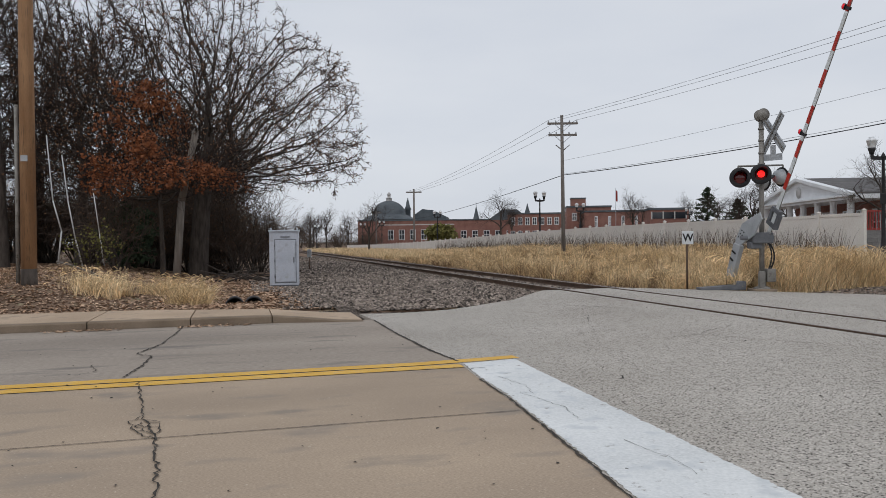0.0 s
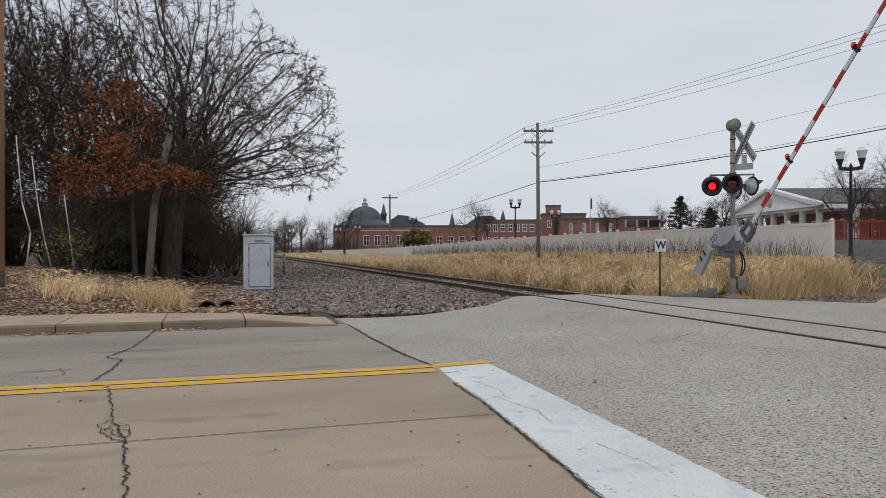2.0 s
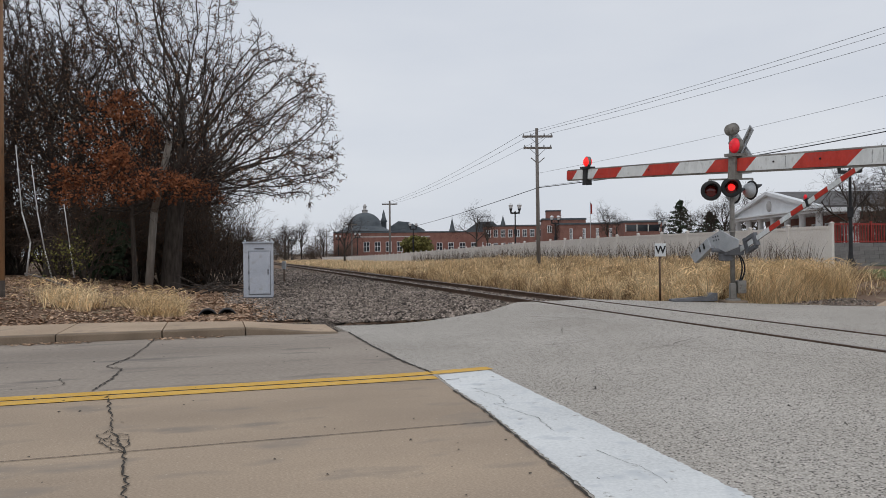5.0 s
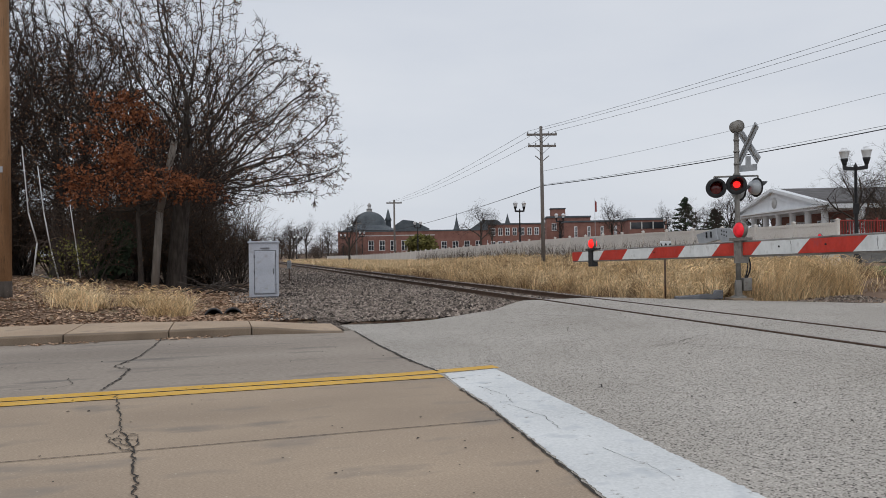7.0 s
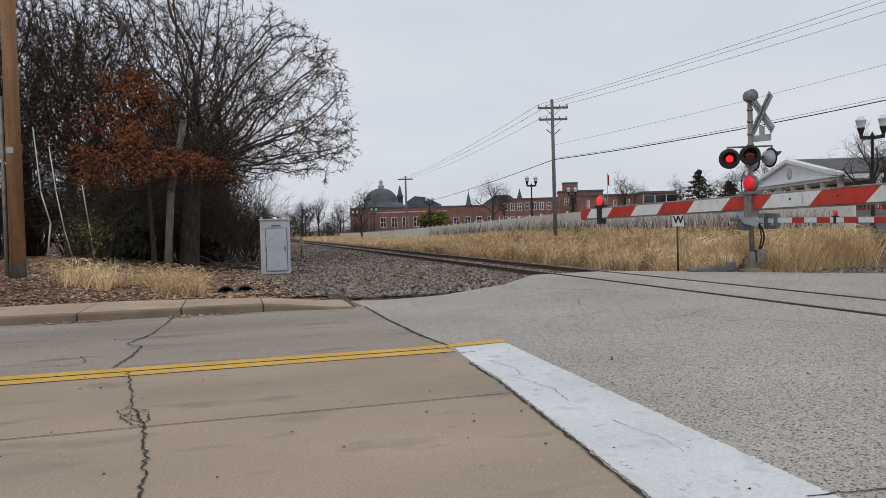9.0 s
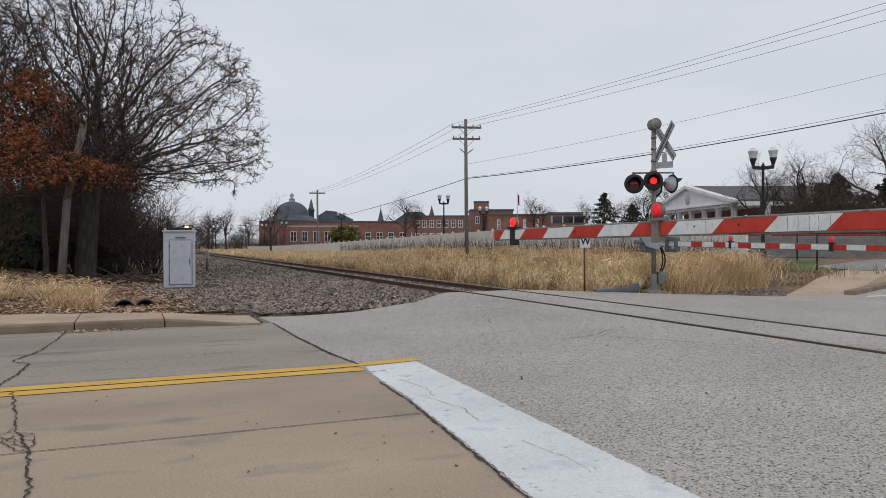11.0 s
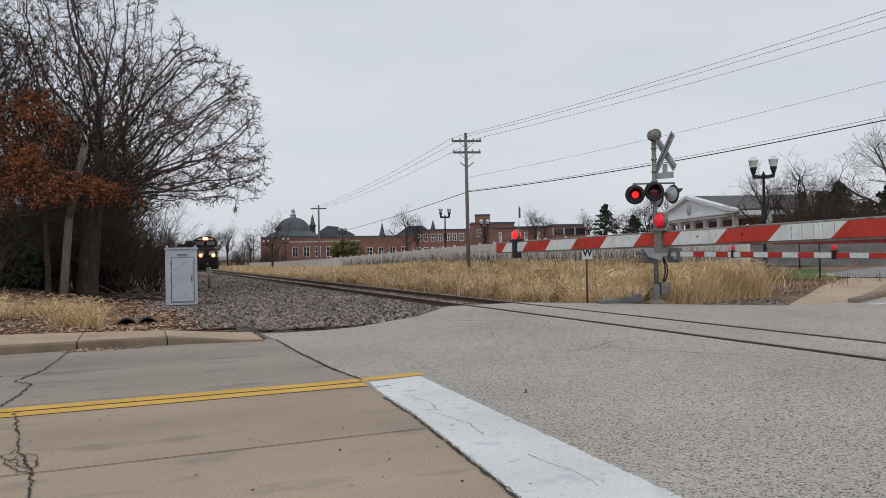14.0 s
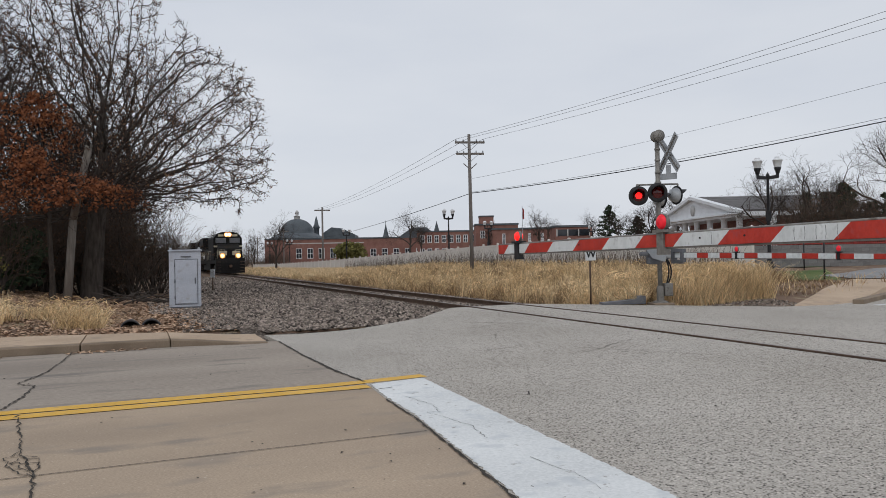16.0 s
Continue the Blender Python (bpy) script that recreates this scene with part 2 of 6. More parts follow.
M_slate = mat("grey_green_slate", (0.068, 0.08, 0.092), (0.115, 0.13, 0.142), 0.5, 0.7, 0.2, 5)
M_roofgrey = mat("grey_shingles", (0.09, 0.085, 0.085), (0.15, 0.145, 0.145), 1.2, 0.9, 0.3, 12)
M_trim = mat("white_trim_paint", (0.66, 0.68, 0.70), (0.78, 0.80, 0.82), 1, 0.6, 0.05, 20)
M_stoneband = mat("pale_stone_band", (0.42, 0.41, 0.40), (0.54, 0.53, 0.52), 1, 0.85, 0.1, 20)
M_pane = mat("dark_window_glass", (0.02, 0.023, 0.028), (0.05, 0.055, 0.065), 0.4, 0.08, 0, 20, spec=0.6)
M_evergreen = mat("evergreen_needles", (0.018, 0.03, 0.016), (0.045, 0.065, 0.034), 1.5, 0.9, 0, 20, island=0.4)
M_olive = mat("olive_shrub_leaves", (0.09, 0.085, 0.02), (0.165, 0.15, 0.05), 1.5, 0.9, 0, 20, island=0.4)
M_grass = mat("green_lawn", (0.06, 0.10, 0.025), (0.13, 0.16, 0.055), 0.6, 0.95, 0.6, 40, depth=0.03)
M_redrail = mat("red_rail_paint", (0.24, 0.025, 0.02), (0.34, 0.045, 0.035), 2, 0.5, 0.05, 20)
M_loco = mat("black_engine_paint", (0.006, 0.006, 0.007), (0.014, 0.013, 0.012), 1.2, 0.6, 0.05, 20, c3=(0.02, 0.018, 0.016), spec=0.15)
M_cream = mat("cream_stripe_paint", (0.42, 0.38, 0.28), (0.52, 0.47, 0.36), 2, 0.5, 0.05, 20)
M_headlight = glow("headlight_warm_white", (1.0, 0.80, 0.48), 2.6)
# weak orange emission that imitates the glare around the engine's lamps
M_halo = glow("amber_lamp_halo", (1.0, 0.42, 0.12), 0.9)
M_ditch = glow("ditch_light_amber", (1.0, 0.66, 0.32), 2.4)
M_wire = mat("black_cable", (0.025, 0.025, 0.028), (0.045, 0.045, 0.05), 2, 0.8, 0, 20)
M_sidewall = mat("grey_block_wall", (0.17, 0.165, 0.16), (0.25, 0.245, 0.24), 1.2, 0.9, 0.3, 12, rand=0.12)
M_lampglass = mat("frosted_lamp_glass", (0.66, 0.68, 0.70), (0.8, 0.82, 0.84), 4, 0.3, 0, 20)
M_asphaltdark = mat("grey_side_road", (0.20, 0.20, 0.20), (0.28, 0.28, 0.28), 0.6, 0.9, 0.2, 40)


# ---- building helpers ----
TURN = 15.5
CA, SA = math.cos(radians(TURN)), math.sin(radians(TURN))


def at(p, s, z=0.0, rz=0.0, rx=0.0, ry=0.0):
    """A pose in the railway's own axes: p across the track, s along it."""
    return pose(p * CA - s * SA, p * SA + s * CA, z, rx, ry, TURN + rz)


def to_ps(x, y):
    return x * CA + y * SA, -x * SA + y * CA


def cuboid(bm, lo, hi, m=None):
    vs = [bm.verts.new((x, y, z)) for x in (lo[0], hi[0]) for y in (lo[1], hi[1]) for z in (lo[2], hi[2])]
    if m is not None:
        for v in vs:
            v.co = m @ v.co
    fs = [(0, 1, 3, 2), (4, 6, 7, 5), (0, 4, 5, 1), (2, 3, 7, 6), (0, 2, 6, 4), (1, 5, 7, 3)]
    return [bm.faces.new([vs[i] for i in f]) for f in fs]


def tube(bm, a, b, r0, r1=None, n=12, caps=True):
    r1 = r0 if r1 is None else r1
    a, b = Vector(a), Vector(b)
    d = (b - a).normalized()
    u = d.orthogonal().normalized()
    v = d.cross(u)
    rings = []
    for c, r in ((a, r0), (b, r1)):
        rings.append([bm.verts.new(c + (u * math.cos(2 * math.pi * i / n) + v * math.sin(2 * math.pi * i / n)) * r) for i in range(n)])
    for i in range(n):
        f = bm.faces.new((rings[0][i], rings[0][(i + 1) % n], rings[1][(i + 1) % n], rings[1][i]))
        f.smooth = True
    if caps:
        bm.faces.new(rings[0][::-1])
        bm.faces.new(rings[1])


def lathe(bm, profile, n=24, m=None):
    """Turns a profile of (radius, height) round z."""
    rings = []
    for r, z in profile:
        ring = [bm.verts.new((max(r, 0.0005) * math.cos(2 * math.pi * i / n), max(r, 0.0005) * math.sin(2 * math.pi * i / n), z)) for i in range(n)]
        if m is not None:
            for v in ring:
                v.co = m @ v.co
        rings.append(ring)
    for a, b in zip(rings, rings[1:]):
        for i in range(n):
            f = bm.faces.new((a[i], a[(i + 1) % n], b[(i + 1) % n], b[i]))
            f.smooth = True


def prism(bm, outline, d0, d1, m=None):
    """Extrudes an outline of (x, z) from y = d0 to y = d1."""
    a = [bm.verts.new((x, d0, z)) for x, z in outline]
    b = [bm.verts.new((x, d1, z)) for x, z in outline]
    if m is not None:
        for v in a + b:
            v.co = m @ v.co
    n = len(outline)
    bm.faces.new(a)
    bm.faces.new(b[::-1])
    for i in range(n):
        bm.faces.new((a[i], b[i], b[(i + 1) % n], a[(i + 1) % n]))


def part(name, bm, material, parent, label="", bevel=0.0, m=None, kind=""):
    """Links a bmesh as one mesh object under a thing or a part."""
    if bevel:
        bmesh.ops.bevel(bm, geom=list(bm.edges), offset=bevel, segments=2, affect="EDGES", profile=0.5)
    bmesh.ops.recalc_face_normals(bm, faces=list(bm.faces))
    me = bpy.data.meshes.new(name)
    bm.to_mesh(me)
    bm.free()
    me.materials.append(material)
    ob = new(name, me)
    if parent is not None:
        ob.parent = parent
    if m is not None:
        ob.matrix_basis = m
    if label:
        ob["label"] = label
    if kind:
        ob["kind"] = kind
    return ob


def data_part(name, verts, faces, material, parent=None, label="", kind="", m=None):
    me = bpy.data.meshes.new(name)
    me.from_pydata(verts, [], faces)
    me.materials.append(material)
    ob = new(name, me)
    if parent is not None:
        ob.parent = parent
    if m is not None:
        ob.matrix_basis = m
    if label:
        ob["label"] = label
    if kind:
        ob["kind"] = kind
    return ob


def thing(name, m, label, category, group=""):
    ob = new(name)
    ob.empty_display_size = 0.2
    ob.matrix_basis = m
    return tagged(ob, label, category, group)


def box_part(name, lo, hi, material, parent, label="", bevel=0.0, m=None):
    bm = bmesh.new()
    cuboid(bm, lo, hi)
    return part(name, bm, material, parent, label, bevel, m)


def tube_part(name, a, b, r0, r1, material, parent, label="", n=12):
    bm = bmesh.new()
    tube(bm, a, b, r0, r1, n)
    return part(name, bm, material, parent, label)


def smooth(a, b, x):
    t = min(1.0, max(0.0, (x - a) / (b - a)))
    return t * t * (3 - 2 * t)


# ---- ground ----
RAIL_TOP = 0.25


def road_z(p):
    return 0.23 * smooth(3.2, 8.0, p) - 0.10 * smooth(11.0, 18.0, p)


EDGE = [(-200, 15.0), (2.4, 15.0), (2.41, 16.2), (4.6, 16.0), (6.3, 16.6), (7.9, 18.5), (10.3, 18.7), (11.6, 17.3), (13.2, 15.9), (15.4, 14.4), (18.4, 14.3), (27, 18.4), (200, 18.4)]


def road_edge(p):
    for (p0, s0), (p1, s1) in zip(EDGE, EDGE[1:]):
        if p <= p1:
            return s0 + (s1 - s0) * (p - p0) / (p1 - p0)
    return 18.4


def ground_z(p, s):
    """Height of the earth, in the railway's axes."""
    lump = 0.05 * noise.noise((p * 0.6, s * 0.6, 0)) + 0.12 * noise.noise((p * 0.13, s * 0.13, 4))
    left = 0.62 * smooth(-0.5, -6.5, p) * smooth(17.4, 20.5, s) + 0.35 * smooth(-5, -18, p) * smooth(18, 30, s)
    bed = 0.02 + 0.05 * smooth(2.0, 7.5, p)
    right = -0.10 * smooth(10.8, 12, p) * smooth(16.9, 19, s) + 0.75 * smooth(12.5, 24, p) * (1 - 0.95 * smooth(45, 110, s))
    right *= smooth(13.6, 17.5, s) * (1 - 0.5 * smooth(25.5, 21, s) * smooth(15, 19, p))
    z = bed + left + right + (lump * smooth(17.5, 21, s) if not 1.0 < p < 11 else 0.3 * lump * smooth(17.5, 21, s))
    if s < 18.8 and s < road_edge(p) + 0.35:
        z = min(z, -0.25)
    elif p < 2.6 and s < 17.6:
        z = -0.1
    return z


def grid_sheet(name, ps, ss, height, material, label, category):
    verts = [tuple(at(p, s, height(p, s)).translation) for s in ss for p in ps]
    n = len(ps)
    faces = [(j * n + i, j * n + i + 1, (j + 1) * n + i + 1, (j + 1) * n + i) for j in range(len(ss) - 1) for i in range(n - 1)]
    ob = data_part(name, verts, faces, material)
    ob.data.polygons.foreach_set("use_smooth", [True] * len(faces))
    return tagged(ob, label, category, kind="structure")


def spaced(lo, fine_lo, fine_hi, hi, step):
    out = list(np.arange(fine_lo, fine_hi + step / 2, step))
    d, x = step, fine_hi
    while x < hi:
        d *= 1.35
        x += d
        out.append(x)
    d, x = step, fine_lo
    while x > lo:
        d *= 1.35
        x -= d
        out.insert(0, x)
    return [float(v) for v in out]


grid_sheet("ground", spaced(-2500, -24, 30, 2500, 0.6), spaced(-2500, 13, 60, 3000, 0.6), ground_z, M_earth, "brown winter earth with leaf litter and dead grass", "ground")


# ---- road ----
def strip_mesh(pts, widths, z_of, lift):
    """A ribbon along (p, s) points that lies on the road."""
    verts, faces = [], []
    for i, (p, s) in enumerate(pts):
        p0, s0 = pts[max(i - 1, 0)]
        p1, s1 = pts[min(i + 1, len(pts) - 1)]
        d = math.hypot(p1 - p0, s1 - s0) or 1
        nx, ny = -(s1 - s0) / d, (p1 - p0) / d
        w = widths[i] if isinstance(widths, list) else widths
        for k in (-0.5, 0.5):
            q, r = p + nx * w * k, s + ny * w * k
            verts.append(tuple(at(q, r, z_of(q) + lift).translation))
        if i:
            b = 2 * i
            faces.append((b - 2, b - 1, b + 1, b))
    return verts, faces


def line_points(p0, s0, p1, s1, step=0.5):
    n = max(2, int(math.hypot(p1 - p0, s1 - s0) / step) + 1)
    return [(p0 + (p1 - p0) * i / (n - 1), s0 + (s1 - s0) * i / (n - 1)) for i in range(n)]


def jagged(pts, amount, seed, step=0.06):
    rnd = random.Random(seed)
    out = []
    for (p0, s0), (p1, s1) in zip(pts, pts[1:]):
        seg = line_points(p0, s0, p1, s1, step)[:-1]
        out += [(p + rnd.uniform(-amount, amount), s + rnd.uniform(-amount, amount)) for p, s in seg]
    return out + [pts[-1]]


road = thing("road", pose(0, 0, 0), "worn concrete road running up to a level crossing", "road")
road["kind"] = "structure"
# concrete slabs of the approach, with open joints between them
JOINT = [(2.1, -9), (2.12, 2.0), (2.32, 4.19), (2.44, 5.3), (2.61, 7.0), (2.65, 8.04), (2.77, 9.35), (2.67, 10.46), (2.61, 12.6), (2.63, 14.84), (2.55, 16.4), (2.5, 30)]


def joint_p(s):
    """Where the concrete meets the asphalt of the crossing."""
    for (p0, s0), (p1, s1) in zip(JOINT, JOINT[1:]):
        if s <= s1:
            return p0 + (p1 - p0) * (s - s0) / (s1 - s0)
    return 2.5


SLAB_P = [-80, -55, -35, -22, -12.5, 2.86]
SLAB_S = [-9.0, -2.0, 2.2, 6.44, 9.32, 15.0]
for i in range(len(SLAB_P) - 1):
    for j in range(len(SLAB_S) - 1):
        bm = bmesh.new()
        cuboid(bm, (SLAB_P[i] + 0.008, SLAB_S[j] + (0.006 if j != 3 else 0), -0.2), (SLAB_P[i + 1] - 0.008, SLAB_S[j + 1] - (0.006 if j != 2 else 0), 0.0))
        part("slab", bm, M_concrete_grey if j == 4 else M_concrete, road, m=at(0, 0, 0))
# pale rolled asphalt of the crossing
NA = 40
ap = sorted(set([2.46, 2.9, 3.1, 3.5, 4, 4.6, 5.2, 5.8, 6.3, 7, 7.9, 8.2, 8.39, 8.57, 9, 9.5, 9.93, 10.11, 10.3, 10.9, 11.6, 12.4, 13.2, 14, 15.4, 17, 20, 25, 35, 50, 80]))
av, af = [], []
for p in ap:
    e = road_edge(p)
    for k in range(NA):
        s = -9 + (e + 9) * k / (NA - 1)
        ragged = 0.12 * noise.noise((p * 1.7, 3, 0)) if k == NA - 1 else 0
        q = max(p, joint_p(s)) if p > ap[0] else joint_p(s)
        av.append(tuple(at(q, s + ragged, road_z(q) + 0.004).translation))
for i in range(len(ap) - 1):
    if ap[i] in (8.39, 9.93):
        continue
    for k in range(NA - 1):
        a0 = i * NA + k
        af.append((a0, a0 + NA, a0 + NA + 1, a0 + 1))
asphalt = data_part("asphalt_surface", av, af, M_asphalt, road, "pale grey coarse asphalt")
thick = asphalt.modifiers.new("depth", "SOLIDIFY")
thick.thickness, thick.offset = 0.15, -1


def flat_z(p):
    return max(0.0, road_z(p)) + 0.004


def marking(name, pts, widths, material, label, category, lift=0.004):
    v, f = strip_mesh(pts, widths, flat_z, lift)
    ob = data_part(name, v, f, material)
    return tagged(ob, label, category, kind="structure")


marking("yellow_line", line_points(-60, 9.29, 2.0, 9.29) + line_points(2.2, 9.29, 3.62, 9.42), 0.24, M_yellow, "yellow road centre line of a worn double stripe", "road marking")
marking("yellow_line", line_points(-60, 8.99, 2.72, 8.99), 0.24, M_yellow, "yellow road centre line of a worn double stripe", "road marking")
stop_v, stop_f = [], []
rnd = random.Random(5)
for i in range(601):
    s = -2.5 + 11.52 * i / 600
    chip = 0.03 * max(0.0, noise.noise((s * 6.0, 1, 0))) + 0.02 * noise.noise((s * 17.0, 2, 0))
    chip_r = 0.03 * max(0.0, noise.noise((s * 5.0, 8, 0))) + 0.018 * noise.noise((s * 19.0, 9, 0))
    left = joint_p(s) + 0.04 + chip + 0.006 * rnd.uniform(-1, 1)
    right = 3.31 + 0.044 * (s - 3.8) - chip_r + 0.006 * rnd.uniform(-1, 1)
    for k in range(4):
        p = left + (right - left) * k / 3
        stop_v.append(tuple(at(p, s + (0.14 * k / 3 + 0.1), flat_z(p) + 0.005).translation))
    if i:
        for k in range(3):
            b = 4 * i + k
            stop_f.append((b - 4, b - 3, b + 1, b))
tagged(data_part("stop_line", stop_v, stop_f, M_white_line), "wide white painted stop line, scuffed and cracked", "road marking", kind="structure")

for seed, pts, w in ((1, [(-1.05, 15.0), (-1.08, 14.1), (-1.21, 12.48), (-1.46, 11.45), (-1.20, 11.2), (-1.24, 10.27), (-1.36, 9.5)], 0.026),
                     (2, [(-1.14, 9.05), (-1.02, 8.34), (-0.88, 7.25), (-0.79, 6.89), (-0.68, 6.38), (-0.58, 5.57), (-0.54, 4.95), (-0.5, 3.2), (-0.62, 1)], 0.017),
                     (3, [(-0.88, 7.3), (-0.96, 7.1), (-0.93, 6.85), (-0.82, 6.6), (-0.68, 6.38)], 0.012),
                     (4, [(-0.84, 7.1), (-0.72, 6.95), (-0.66, 6.7), (-0.74, 6.5)], 0.012),
                     (9, [(-0.92, 7.15), (-0.80, 7.12), (-0.70, 7.0)], 0.010),
                     (10, [(-0.93, 6.82), (-0.84, 6.7), (-0.72, 6.66)], 0.010),
                     (11, [(-0.86, 7.05), (-0.90, 6.9), (-0.80, 6.74), (-0.74, 6.6)], 0.011),
                     (5, [(-0.95, 6.95), (-0.8, 6.85), (-0.68, 6.82)], 0.010),
                     (6, [(-1.9, 10.6), (-1.75, 10.1), (-1.95, 9.8)], 0.010),
                     (7, [(p, s) for p, s in JOINT[9:5:-1]], 0.045),
                     (8, [(p, s) for p, s in JOINT[5:0:-1]], 0.026)):
    rnd = random.Random(seed)
    pts = jagged(pts, 0.009 if seed in (7, 8) else 0.022, seed)
    marking("crack", pts, [w * rnd.uniform(0.35, 1.4) for _ in pts], M_crack, "dark irregular crack in the road surface", "crack", 0.0065)
marking("road_joint", line_points(-40, 6.44, 2.52, 6.44), 0.012, M_crack, "dark longitudinal joint between concrete slabs", "road joint", 0.003)
for seed, pts, w in ((21, [(2.9, 8.1), (3.0, 7.5), (2.92, 7.1)], 0.006), (22, [(2.8, 7.2), (2.95, 6.4), (2.88, 5.9)], 0.005), (23, [(2.9, 5.2), (3.0, 4.7), (2.95, 4.3)], 0.004),
                     (24, [(2.75, 8.7), (2.95, 8.75)], 0.015), (25, [(4.1, 7.4), (4.22, 7.6)], 0.014), (26, [(6.1, 9.5), (6.4, 9.45), (7.4, 9.9)], 0.012), (27, [(5.2, 14.0), (6.5, 13.6), (7.6, 13.9)], 0.012),
                     (30, [(6.43, 15.0), (6.9, 14.1), (7.4, 13.1)], 0.022), (31, [(6.3, 9.87), (6.9, 8.5), (7.5, 7.2)], 0.013), (32, [(5.0, 10.9), (5.6, 10.7), (6.0, 10.9)], 0.012),
                     (29, [(3.11, 3.37), (3.51, 3.32), (3.95, 3.25)], 0.016), (28, [(5.9, 11.8), (6.3, 12.6), (7.9, 12.9)], 0.015)):
    rnd = random.Random(seed)
    pts = jagged(pts, 0.018, seed)
    marking("crack", pts, [w * rnd.uniform(0.3, 1.4) for _ in pts], M_crack, "hairline crack in the road surface", "crack", 0.0085)

# kerb stones and pavement slabs on the wooded side
pavement = thing("pavement", at(0, 0, 0), "tan concrete pavement with a raised kerb", "pavement")
pavement["kind"] = "structure"
KERB_P = [-60, -45, -30, -20, -13, -8.2, -4.9, -2.75, -0.92, 0.62, 2.40]
for i in range(len(KERB_P) - 1):
    p0, p1 = KERB_P[i] + 0.012, KERB_P[i + 1] - 0.012
    drop = lambda p: 0.15 - 0.13 * smooth(0.4, 2.4, p)
    bend = lambda p: 15.02 - 0.35 * smooth(0.5, 2.4, p)
    back = lambda p: 17.35 - 0.9 * smooth(-3, 1.5, p)
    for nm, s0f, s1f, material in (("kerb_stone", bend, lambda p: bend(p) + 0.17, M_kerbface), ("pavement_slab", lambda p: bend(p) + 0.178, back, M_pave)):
        bm = bmesh.new()
        n = 5
        rows = []
        for k in range(n):
            p = p0 + (p1 - p0) * k / (n - 1)
            zt = drop(p) + (0.0 if nm == "kerb_stone" else 0.004)
            rows.append([bm.verts.new(c) for c in ((p, s0f(p) + (0.02 if nm == "kerb_stone" else 0), zt), (p, s1f(p), zt), (p, s1f(p), -0.2), (p, s0f(p), -0.2), (p, s0f(p), zt - 0.025))])
        for r0, r1 in zip(rows, rows[1:]):
            for q in range(5):
                bm.faces.new((r0[q], r0[(q + 1) % 5], r1[(q + 1) % 5], r1[q]))
        bm.faces.new(rows[0])
        bm.faces.new(rows[-1][::-1])
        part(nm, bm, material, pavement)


# ---- railway ----
track = thing("railway_track", at(9.25, 0, 0), "single railway track of rusty rails on worn timber ties", "railway track")
track["kind"] = "structure"
RAIL_OUT = [(-0.076, -0.172), (0.076, -0.172), (0.076, -0.16), (0.012, -0.135), (0.01, -0.045), (0.036, -0.035), (0.036, -0.006), (0.03, 0.0), (-0.03, 0.0), (-0.036, -0.006), (-0.036, -0.035), (-0.01, -0.045), (-0.012, -0.135), (-0.076, -0.16)]
for x in (-0.7525, 0.7525):
    bm = bmesh.new()
    prism(bm, [(x + a, RAIL_TOP + b) for a, b in RAIL_OUT], -60, 900)
    rail = part("rail", bm, M_rail, track)
    box_part("rail_head", (x - 0.028, -60, RAIL_TOP - 0.002), (x + 0.028, 900, RAIL_TOP + 0.003), M_railtop, rail, "worn bright running surface")
tie_bm = bmesh.new()
cuboid(tie_bm, (-1.3, -0.11, RAIL_TOP - 0.32), (1.3, 0.11, RAIL_TOP - 0.174))
first_tie = part("tie", tie_bm, M_tie, track, bevel=0.012)
first_tie.location = (0, 18.9, 0)
for i in range(1, 150):
    o = first_tie.copy()
    scene.collection.objects.link(o)
    o.location = (0.03 * math.sin(i * 2.1), 18.9 + 0.55 * i, 0)


def bed_z(p, s):
    return max(RAIL_TOP - 0.21 - 0.10 * smooth(1.5, 4.5, abs(p - 9.25)) + 0.02 * noise.noise((p * 2, s * 2, 0)), ground_z(p, s) + 0.015)


# ballast bed
bp = [2.2, 3, 4, 5, 5.8, 6.6, 7.2, 7.7, 8.2, 8.5, 9.25, 10, 10.4, 10.9, 11.4, 11.9]
bs_ = [15.6, 16.2, 17, 17.6, 18.3] + [float(v) for v in np.arange(19, 60, 1.0)] + [70, 90, 120, 180, 300, 900]
bv = [tuple(at(p, max(s, road_edge(p) - 0.12), (bed_z(p, s) if s > road_edge(p) + 0.4 else min(bed_z(p, s), road_z(p) - 0.02))).translation) for s in bs_ for p in bp]
bf = [(j * 16 + i, j * 16 + i + 1, (j + 1) * 16 + i + 1, (j + 1) * 16 + i) for j in range(len(bs_) - 1) for i in range(15)]
tagged(data_part("ballast_bed", bv, bf, M_ballast), "brown-grey crushed stone bed under the track", "ballast", kind="structure")


